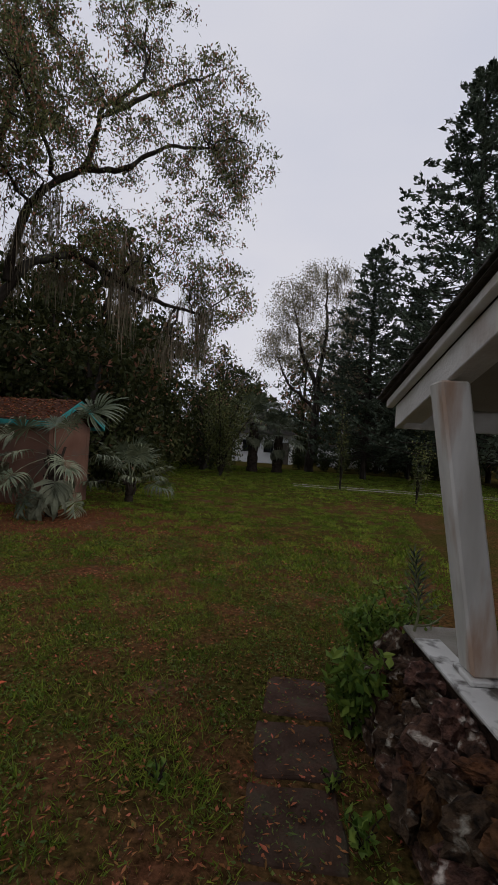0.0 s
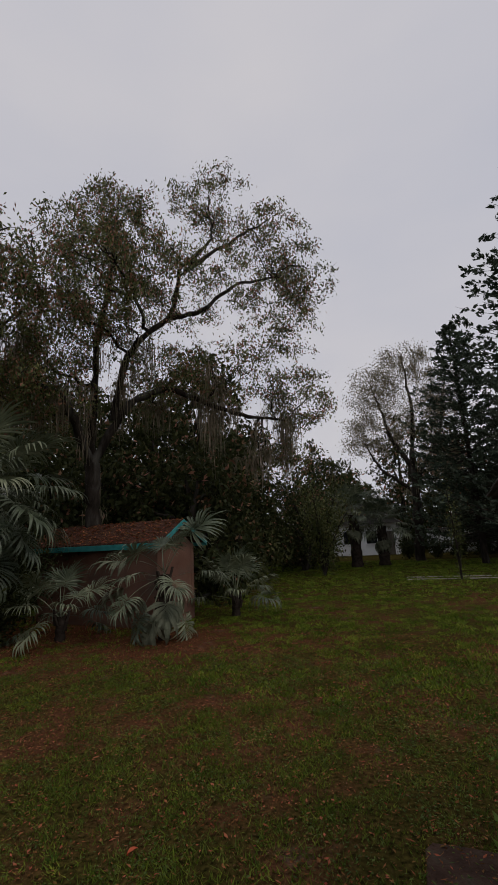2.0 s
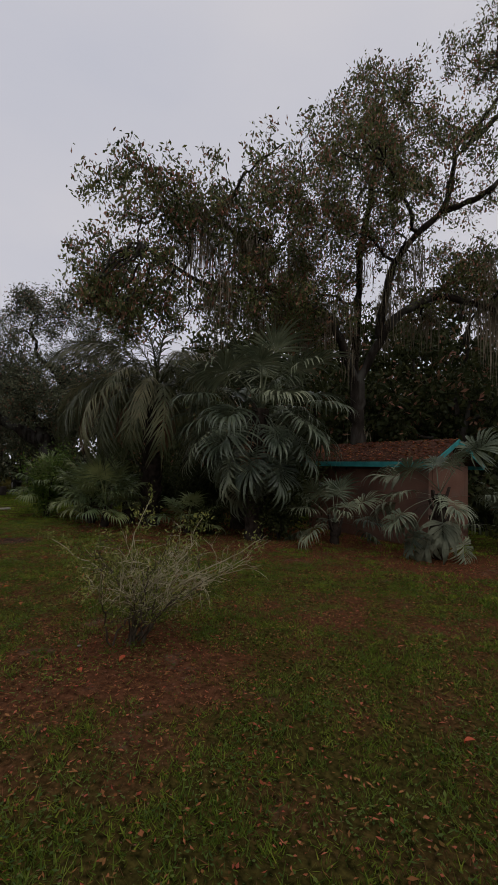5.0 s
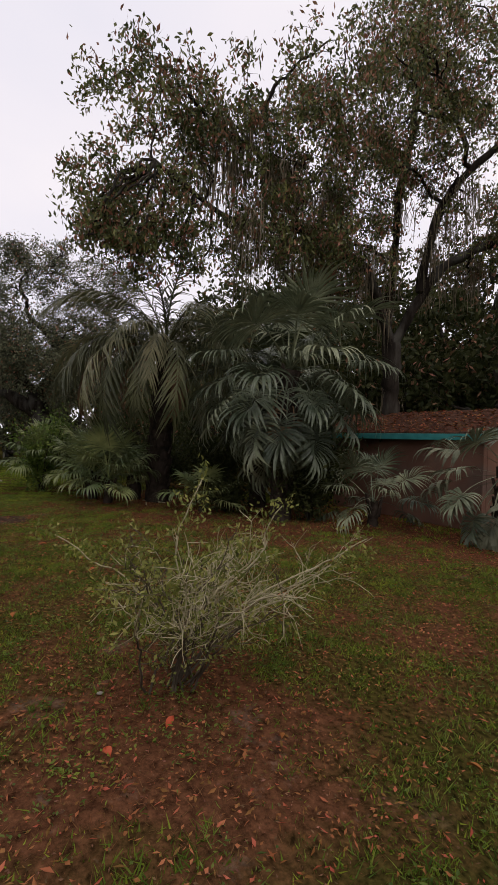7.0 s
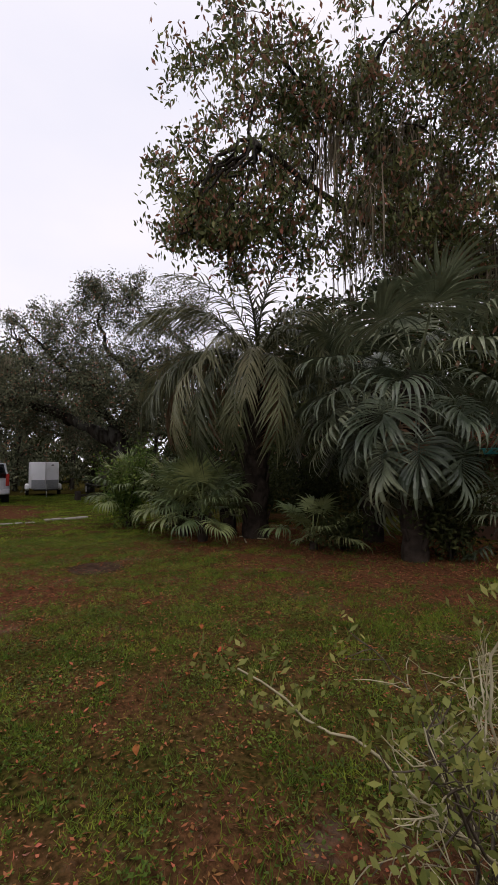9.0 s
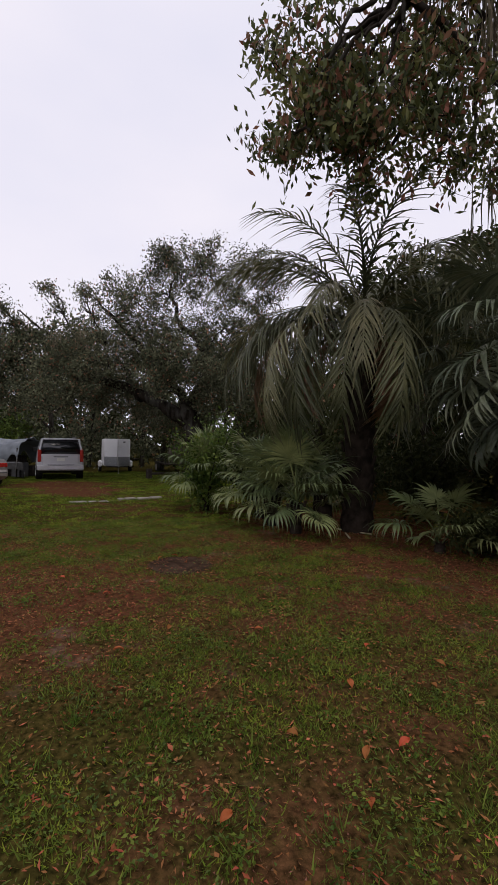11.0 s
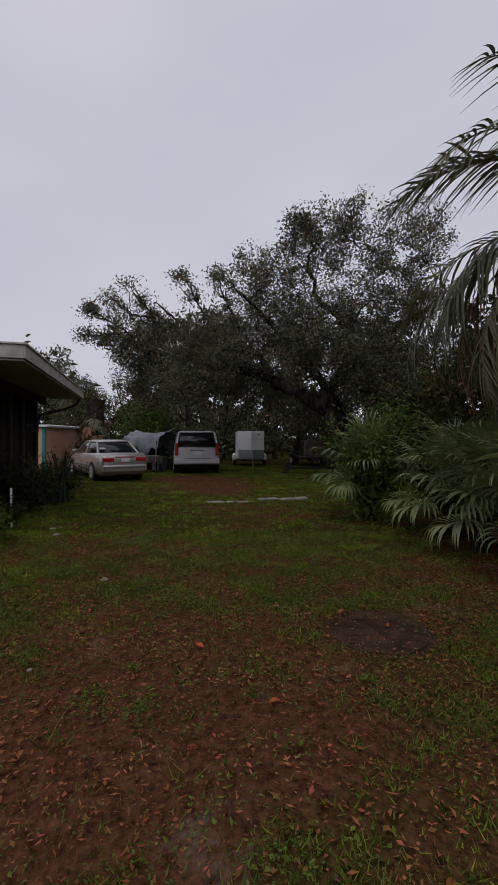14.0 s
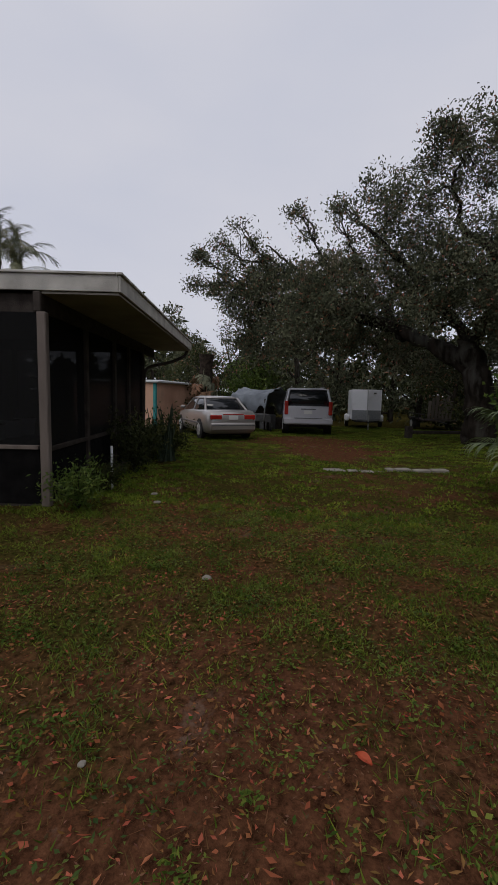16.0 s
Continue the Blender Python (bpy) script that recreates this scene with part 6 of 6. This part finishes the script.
leafy_shrub("green_shrub", "bright green leafy shrub beside the palmetto clump", -15.5, 1.95, -0.04, (0.85, 2.0), 4200, (0.10, 0.05), M_BRIGHT, 18, 1)
leafy_shrub("dark_shrub", "dark leafy shrub under the palms", -14.3, 2.9, -0.02, (0.8, 1.1), 1700, (0.09, 0.045), M_LEAF_FAR, 12, 2)
leafy_shrub("dark_shrub", "dark leafy shrub under the palms", -10.4, 4.9, 0.0, (0.8, 0.8), 1500, (0.09, 0.045), M_LEAF_FAR, 12, 3)
leafy_shrub("dark_shrub", "dark leafy shrub under the palms", -8.9, 6.0, 0.0, (0.9, 1.3), 2600, (0.10, 0.05), M_LEAF_FAR, 14, 4)
leafy_shrub("dark_shrub", "dark leafy shrub under the palms", -10.6, 7.4, 0.0, (1.3, 2.3), 4200, (0.12, 0.06), M_LEAF_FAR, 16, 5)
leafy_shrub("dark_shrub", "dark leafy shrub under the palms", -13.2, 6.2, 0.0, (1.2, 2.0), 3600, (0.12, 0.06), M_LEAF_FAR, 16, 6)
leafy_shrub("dark_shrub", "dark leafy shrub under the palms", -15.4, 5.6, 0.0, (1.2, 1.7), 3000, (0.12, 0.06), M_LEAF_FAR, 16, 7)
leafy_shrub("young_tree", "small bushy green tree standing on the far lawn", -6.7, 21.4, 0.0, (1.5, 4.2), 4200, (0.15, 0.07), M_LEAF, 16, 8, category="tree")
leafy_shrub("green_shrub", "pale green bush behind the parked cars", -35.0, -6.6, -0.25, (2.2, 3.2), 5000, (0.2, 0.1), M_BRIGHT, 16, 9)
for i, (x, y, s) in enumerate(((-11.7, 31.5, 1.1), (-10.3, 32, 0.9), (-4.2, 33, 1.0), (-2.4, 33.4, 0.9), (-1.0, 33.4, 1.0), (0.5, 33.4, 1.0), (2.4, 33, 1.1), (3.6, 32.6, 1.0), (5.2, 32, 1.1), (6.6, 31.4, 1.1), (-13.5, 30, 1.2))):
    leafy_shrub("round_shrub", "clipped round dark green shrub across the lawn", x, y, 0, (1.0 * s, 1.5 * s), 1500, (0.14, 0.08), M_LEAF_FAR, 12, 40 + i, group="row of round shrubs")
for x, y, h, k in ((-0.62, 19.1, 3.4, 60), (2.05, 16.0, 2.0, 61)):
    leafy_shrub("sapling", "thin young tree with sparse leaves on the far lawn", x, y, 0, (0.55, h), 420, (0.12, 0.06), M_LEAF, 4, k, category="tree", group="saplings on the lawn")

# plants along the foot of the rubble wall
leafy_shrub("fern_clump", "bright green ferny plants against the rubble wall", 0.06, 2.75, 0.0, (0.20, 0.46), 420, (0.085, 0.045), M_FERN, 12, 70)
leafy_shrub("fern_clump", "bright green ferny plants against the rubble wall", 0.12, 3.2, 0.25, (0.24, 0.42), 620, (0.05, 0.028), M_FERN, 12, 71)
leafy_shrub("creeper", "green creeper with small leaves over the wall end", 0.35, 3.32, 0.3, (0.36, 0.42), 700, (0.05, 0.032), M_FERN, 12, 72)
leafy_shrub("weed", "low broad-leaved weed at the foot of the wall", 0.12, 1.95, 0.0, (0.13, 0.16), 60, (0.05, 0.036), M_FERN, 7, 73, group="weeds by the wall", category="weed")
leafy_shrub("weed", "low broad-leaved weed at the foot of the wall", 0.22, 1.62, 0.0, (0.13, 0.22), 60, (0.05, 0.036), M_FERN, 7, 74, group="weeds by the wall", category="weed")
leafy_shrub("weed", "low broad-leaved weed in the grass", -0.85, 2.02, 0.0, (0.10, 0.10), 20, (0.05, 0.035), M_FERN, 6, 75, category="weed")
leafy_shrub("weed", "low broad-leaved weed between the slabs", -0.02, 2.24, 0.0, (0.08, 0.10), 16, (0.06, 0.04), M_FERN, 6, 76, category="weed")


def spiky_plant():
    """A narrow upright plant with rows of thin grey-green leaves."""
    p = thing("spiky_plant", tilt(0.40, 3.0, 0.56), "grey-green upright plant with narrow whorled leaves on the wall cap", "plant")
    t = Tubes(6)
    st = smooth_path([(0.02, 0, 0), (0.05, 0.01, 0.14), (0.0, 0.02, 0.48)], 9)
    t.add(st, np.linspace(0.010, 0.005, 9))
    t.add(smooth_path([(0.03, 0, 0.05), (0.12, 0.0, 0.06), (0.20, 0.02, 0.14)], 7), np.linspace(0.008, 0.004, 7))
    obj("stem", t.mesh("stem", M_STALK), p)
    V, F, n = [], [], 0
    for i in range(90):
        z = 0.14 + 0.36 * i / 90
        a = i * 2.4
        o = np.array([np.interp(z, st[:, 2], st[:, 0]), np.interp(z, st[:, 2], st[:, 1]), z])
        d = unit(np.array([math.cos(a), math.sin(a), 0.45 + 0.6 * i / 90]))
        L = 0.17 * (1 - 0.45 * i / 90)
        s = unit(np.cross(d, (0, 0, 1.0)))
        V += [o - s * 0.003, o + d * L * 0.5 + s * 0.006, o + d * L, o + d * L * 0.5 - s * 0.006]
        F.append((n, n + 1, n + 2, n + 3))
        n += 4
    obj("leaves", mesh_np("leaves", np.array(V), np.array(F), M_NEEDLE), p)


spiky_plant()

# plants along the screened porch
leafy_shrub("fern_clump", "lush green fern clump at the foot of the porch post", -13.55, -3.95, 0.0, (0.42, 0.5), 1500, (0.06, 0.022), M_BRIGHT, 18, 80)
leafy_shrub("fern_clump", "dark green fern clump along the porch", -14.6, -4.25, 0.0, (0.45, 0.42), 1100, (0.06, 0.025), M_LEAF_FAR, 14, 81)
leafy_shrub("porch_shrub", "tall mixed green shrub along the screened porch", -16.3, -4.65, -0.03, (0.6, 0.95), 1700, (0.08, 0.035), M_LEAF_FAR, 14, 82)
leafy_shrub("porch_shrub", "tall mixed green shrub along the screened porch", -17.5, -4.95, -0.05, (0.65, 1.05), 1900, (0.08, 0.035), M_LEAF, 14, 83)
leafy_shrub("porch_shrub", "low green shrub at the end of the porch", -18.6, -5.0, -0.06, (0.6, 0.7), 1500, (0.08, 0.035), M_LEAF_FAR, 14, 84)


def snake_plant(x, y, z, n, h, seed):
    q = np.random.default_rng(seed)
    p = thing("snake_plant", tilt(x, y, z), "dark upright snake plant beside the porch corner", "plant", "snake plants by the porch")
    for i in range(n):
        L = h * q.uniform(0.6, 1.0)
        bm = bmesh.new()
        rows = []
        for k in range(6):
            s = k / 5
            w = 0.028 * (1 - s ** 3) + 0.002
            c = Vector((0.02 * math.sin(s * 3), 0, L * s))
            rows.append([bm.verts.new(c + Vector((-w, 0, 0))), bm.verts.new(c + Vector((0, 0.012, 0))), bm.verts.new(c + Vector((w, 0, 0)))])
        for a, b in zip(rows, rows[1:]):
            for j in range(2):
                bm.faces.new((a[j], a[j + 1], b[j + 1], b[j]))
        part("leaf", bm, M_NEEDLE, p, "", pose(q.normal(0, 0.10), q.normal(0, 0.10), 0, q.uniform(-12, 12), q.uniform(-12, 12), q.uniform(0, 360)))


snake_plant(-17.7, -4.6, -0.05, 16, 1.35, 5)
snake_plant(-18.2, -4.8, -0.06, 12, 1.2, 6)


def porch_things():
    """Pots and a bench seen dimly behind the screen."""
    h = tilt(-13.54, -4.39, 0.018, HOUSE_YAW)
    b = thing("porch_bench", h @ pose(-1.3, -1.1, 0), "dark wooden bench inside the screened porch", "bench")
    part("seat", box(-0.9, 0.9, -0.22, 0.22, 0.62, 0.68, 0.01), M_DARKWOOD, b)
    for x in (-0.8, 0.8):
        for y in (-0.17, 0.17):
            part("leg", box(x - 0.03, x + 0.03, y - 0.03, y + 0.03, 0, 0.62, 0.004), M_DARKWOOD, b)
    for x, s in ((-1.75, 1.0), (-1.35, 0.95), (-0.95, 0.8)):
        c = thing("flower_pot", h @ pose(x, -1.1, 0.68), "pale plastic flower pot on the porch bench", "pot", "pots on the bench")
        part("pot", drum(0.13 * s, 0.26 * s, "Z", 18, 0.008, 0.16 * s), M_TRAILER, c, "", pose(0, 0, 0.13 * s))
        part("rim", drum(0.17 * s, 0.03, "Z", 18, 0.006), M_TRAILER, c, "", pose(0, 0, 0.255 * s))
        part("soil", drum(0.13 * s, 0.02, "Z", 18, 0.0), M_MULCH, c, "", pose(0, 0, 0.275 * s))


porch_things()


def stake():
    p = tagged(part("garden_stake", box(-0.015, 0.015, -0.015, 0.015, -0.1, 0.62, 0.005), M_TRAILER, None, "", pose(-14.75, -4.2, 0, 4, -7, 0)), "leaning white garden stake beside the porch", "stake")
    for x, y, s, name, label in ((-12.03, -1.81, 0.04, "pale_stone", "small pale stone lying in the grass"), (-10.29, -1.73, 0.018, "pale_stone", "small pale stone lying in the grass"), (-14.15, -3.2, 0.05, "pale_stone", "small pale stone lying in the grass"), (-14.6, -3.45, 0.05, "pale_stone", "small pale stone lying in the grass"), (-4.75, 0.72, 0.018, "pale_stone", "small pale stone lying in the grass")):
        bm = bmesh.new()
        bmesh.ops.create_icosphere(bm, subdivisions=2, radius=s)
        for v in bm.verts:
            v.co *= 1 + 0.3 * noise.noise(v.co * 30 + Vector((x, y, 0)))
            v.co.z *= 0.4
        tagged(part(name, bm, M_CONC, None, "", pose(x, y, s * 0.35 + float(ground_z(x, y)))), label, "stone", "pale stones on the lawn")
    bm = bmesh.new()
    bm = drum(0.19, 0.62, "Z", 14, 0.03)
    for v in bm.verts:
        v.co.x += 0.03 * noise.noise(v.co * 4)
        v.co.y += 0.03 * noise.noise(v.co * 4 + Vector((5, 0, 0)))
    tagged(part("tree_stump", bm, M_PALM_TRUNK, None, "", pose(-13.05, 3.75, 0.28, 0, -9, 0)), "dark cut palm stump beside the palmettos", "stump")
    for x, y, a, l in ((-12.3, 4.0, 30, 0.35), (-12.0, 3.7, -20, 0.22)):
        tagged(part("fallen_stick", box(-l, l, -0.014, 0.014, 0, 0.02, 0.006), M_TWIG, None, "", pose(x, y, 0.012, 0, 0, a)), "pale fallen stick on the ground", "stick", "fallen sticks")


stake()


# ---- lawn cover ----
def lawn():
    q = np.random.default_rng(9)

    def scatter_points(n, x0, x1, y0, y1):
        return q.uniform(x0, x1, n), q.uniform(y0, y1, n)

    def ground_height(x, y):
        near = np.exp(-((np.maximum(0, np.hypot(x + 7, y - 2) - 12)) / 8) ** 2)
        return np.maximum(ground_z(x, y) + near * (0.012 * fbm(x, y, 1.1, 2, 1.0)), -0.4) - 0.004

    def blades(x, y, h, w, lean):
        n = len(x)
        z = ground_height(x, y)
        a = q.uniform(0, 2 * np.pi, n)
        side = np.stack([np.cos(a), np.sin(a), 0 * a], 1) * (w / 2)[:, None]
        b = q.uniform(0, 2 * np.pi, n)
        bend = np.stack([np.cos(b), np.sin(b), 0 * b], 1) * (h * lean * q.uniform(0.2, 1.3, n))[:, None]
        o = np.stack([x, y, z], 1)
        up = np.stack([0 * h, 0 * h, h], 1)
        return np.stack([o - side, o + side, o + bend + up * q.uniform(0.7, 1.0, n)[:, None]], 1).reshape(-1, 3)

    def patch(name, label, n, area, h, w, lean, material, keep_bare):
        x, y = scatter_points(n, *area)
        b = bare(x, y)
        clump = np.clip(0.50 + 1.5 * fbm(x, y, 3.4, 2, 4.0) + 1.1 * fbm(x, y, 9.0, 2, 1.0), 0.05, 1)
        keep = q.uniform(0, 1, n) < (clump * np.clip((0.78 - b) / 0.5, 0.06, 1) if not keep_bare else np.clip(b * 1.5, 0.1, 1))
        slab = ((np.abs(x + 0.2) < 0.42) & (y > 0.7) & (y < 3.25)) & (np.abs(x + 0.30 - (3.02 - y) * 0.14) < 0.21)
        lid = np.hypot(x + 10.88, y - 0.66) < 0.40
        inside = (x > 0.3) & (y < 3.2)
        keep &= ~(slab | lid | inside)
        x, y = x[keep], y[keep]
        tall = 0.75 + 0.5 * fbm(x, y, 0.8, 2, 3.0)
        V = blades(x, y, h * tall * q.uniform(0.5, 1.3, len(x)), w * q.uniform(0.6, 1.3, len(x)), lean)
        tagged(obj(name, mesh_np(name, V, np.arange(len(V)).reshape(-1, 3), material)), label, "grass", kind="stuff")

    patch("lawn_grass", "short green lawn grass with bare patches", 620000, (-14.5, 0.6, -3.4, 5.2), 0.042, 0.0095, 1.3, M_BLADE, False)
    patch("lawn_grass", "short green lawn grass with bare patches", 230000, (-14.0, 1.5, 5.2, 14.0), 0.055, 0.026, 0.9, M_BLADE, False)
    patch("lawn_grass", "short green lawn grass with bare patches", 260000, (-34.0, -14.0, -7.0, 6.0), 0.05, 0.036, 0.8, M_BLADE, False)
    patch("lawn_grass", "short green lawn grass with bare patches", 170000, (-16.0, 8.0, 13.5, 32.0), 0.06, 0.07, 0.8, M_BLADE, False)
    patch("lawn_grass", "short green lawn grass with bare patches", 60000, (-18.5, -8.0, -5.4, -3.4), 0.05, 0.012, 1.2, M_BLADE, False)
    # tufts: blades that rise together
    k = 12000
    tx, ty = scatter_points(k, -14.5, 0.4, -3.4, 7.0)
    ok = (q.uniform(0, 1, k) < np.clip(0.9 - bare(tx, ty), 0.10, 1)) & (np.hypot(tx + 10.88, ty - 0.66) > 0.46) & ~((np.abs(tx + 0.2) < 0.42) & (ty > 0.7) & (ty < 3.25)) & ~((tx > 0.2) & (ty < 3.4))
    tx, ty = tx[ok], ty[ok]
    m = 16
    bx = np.repeat(tx, m) + q.normal(0, 0.028, len(tx) * m)
    by = np.repeat(ty, m) + q.normal(0, 0.028, len(tx) * m)
    tall = np.repeat(q.uniform(0.035, 0.08, len(tx)), m) * q.uniform(0.5, 1.1, len(bx))
    V = blades(bx, by, tall, q.uniform(0.005, 0.010, len(bx)), 1.0)
    tagged(obj("grass_tufts", mesh_np("grass_tufts", V, np.arange(len(V)).reshape(-1, 3), M_TUFT)), "taller bright green grass tufts in the lawn", "grass", kind="stuff")
    patch("dry_grass", "straw-coloured dead grass in the bare patches", 150000, (-14.5, 0.6, -3.4, 7.0), 0.026, 0.006, 2.4, M_BLADE_DRY, True)

    def litter(name, label, n, area, size, material, lift=0.012, clump=False):
        x, y = scatter_points(n, *area)
        b = bare(x, y)
        want = np.clip(0.40 + b * 0.45, 0, 1) if name != "lawn_weeds" else np.clip(0.35 + 1.6 * fbm(x, y, 2.3, 3, 8.0) - 0.5 * b, 0.03, 1)
        keep = (q.uniform(0, 1, n) < want) & ~((x > 0.3) & (y < 3.2))
        x, y = x[keep], y[keep]
        c = np.stack([x, y, ground_height(x, y) + lift + q.uniform(0, 0.02, len(x))], 1)
        v, f = leaf_quads(c, size * q.uniform(0.5, 1.5, len(c)), size * 0.5 * q.uniform(0.5, 1.3, len(c)), 0.0, 0.25)
        z = np.repeat(c[:, 2], 4)
        v[:, 2] = z + (v[:, 2] - z) * 0.35
        tagged(obj(name, mesh_np(name, v, f, material)), label, "leaves", kind="stuff")

    litter("leaf_litter", "brown fallen leaves scattered over the lawn", 130000, (-14.5, 0.5, -3.4, 9.0), 0.033, M_LITTER)
    litter("leaf_litter", "larger curled red-brown leaves scattered over the lawn", 3000, (-14.5, 0.5, -3.4, 9.0), 0.048, M_LITTER, 0.022)
    litter("plant_debris", "fine brown plant debris strewn over the soil", 80000, (-14.0, 0.4, -3.0, 5.5), 0.019, M_DEBRIS, 0.004)
    litter("lawn_weeds", "small round-leaved green weeds in the lawn", 200000, (-14.5, 0.5, -3.4, 7.0), 0.027, M_BRIGHT, 0.025)
    # clumps of broad-leaved weeds, also where the soil is bare
    k, m = 420, 56
    wx, wy = scatter_points(k, -14.0, -4.0, -3.0, 2.2)
    wr = np.repeat(q.uniform(0.03, 0.13, k), m)
    x, y = np.repeat(wx, m) + q.normal(0, 1, k * m) * wr, np.repeat(wy, m) + q.normal(0, 1, k * m) * wr
    ok = np.hypot(x + 10.88, y - 0.66) > 0.44
    x, y, wr = x[ok], y[ok], wr[ok]
    c = np.stack([x, y, ground_height(x, y) + q.uniform(0.01, 0.06, len(x))], 1)
    v, f = leaf_quads(c, 0.025 * q.uniform(0.5, 1.5, len(c)), 0.017 * q.uniform(0.5, 1.3, len(c)), 0.0, 0.25)
    z = np.repeat(c[:, 2], 4)
    v[:, 2] = z + (v[:, 2] - z) * 0.6
    tagged(obj("weed_clumps", mesh_np("weed_clumps", v, f, M_TUFT)), "clumps of small broad-leaved green weeds on bare soil", "weeds", kind="stuff")
    # single large red and orange leaves
    me = None
    spots = [(-3.88, 1.41), (-2.15, 2.41), (-7.41, 0.76), (-7.18, 1.06), (-7.19, 1.28), (-7.76, 1.30), (-7.82, 2.04), (-3.23, 2.09), (-4.26, 0.96), (-4.19, 0.61), (-6.9, 0.9), (-6.6, 1.5), (-7.0, 0.3), (-8.2, 1.7), (-10.55, -0.68), (-13.49, -0.91), (-10.9, 0.75), (-11.15, 0.45), (-11.25, 0.65), (-9.9, -0.2), (-8.6, -0.1), (-8.9, 0.3), (-9.5, -1.4), (-6.2, 0.4), (-7.6, 1.8), (-8.7, 1.0)]
    for i, (x, y) in enumerate(spots):
        if me is None:
            bm = bmesh.new()
            rows = []
            for k in range(7):
                s = k / 6
                w = 0.019 * math.sin(math.pi * min(1, s * 0.92 + 0.06)) + 0.001
                zc = 0.012 * math.sin(s * 3.1)
                rows.append([bm.verts.new(((s - 0.5) * 0.072, -w, zc + 0.012)), bm.verts.new(((s - 0.5) * 0.072, 0, zc)), bm.verts.new(((s - 0.5) * 0.072, w, zc + 0.014))])
            for a, b in zip(rows, rows[1:]):
                for j in range(2):
                    bm.faces.new((a[j], b[j], b[j + 1], a[j + 1]))
            ob = part("fallen_leaf", bm, M_ORANGE, None)
            me = ob.data
        else:
            ob = obj("fallen_leaf", me)
        ob.matrix_basis = pose(x, y, float(ground_height(np.array([x]), np.array([y]))[0]) + 0.03, q.uniform(-20, 20), q.uniform(-20, 20), q.uniform(0, 360))
        tagged(ob, "single orange-red fallen leaf on the grass", "leaf", "large fallen leaves")


lawn()


def far_woods():
    """The wood that closes the place on the far sides, too deep and dense to tell its trees apart."""
    q = np.random.default_rng(77)
    n = 38000
    a = q.uniform(radians(60), radians(250), n)
    r = q.uniform(46, 66, n)
    x, y = -8 + r * np.cos(a), 2 + r * np.sin(a)
    top = 7.0 + 2.6 * np.sin(a * 23) + 1.8 * np.sin(a * 57 + 1) + 1.2 * np.sin(a * 131)
    z = -0.4 + top * q.uniform(0, 1, n) ** 0.8
    global rng
    keep, rng = rng, q
    v, f = leaf_quads(np.stack([x, y, z], 1), 1.0, 0.55, 0.0)
    rng = keep
    tagged(obj("far_woods", mesh_np("far_woods", v, f, M_LEAF_FAR)), "dense dark wood closing the far side of the yard", "woods", kind="stuff")


far_woods()
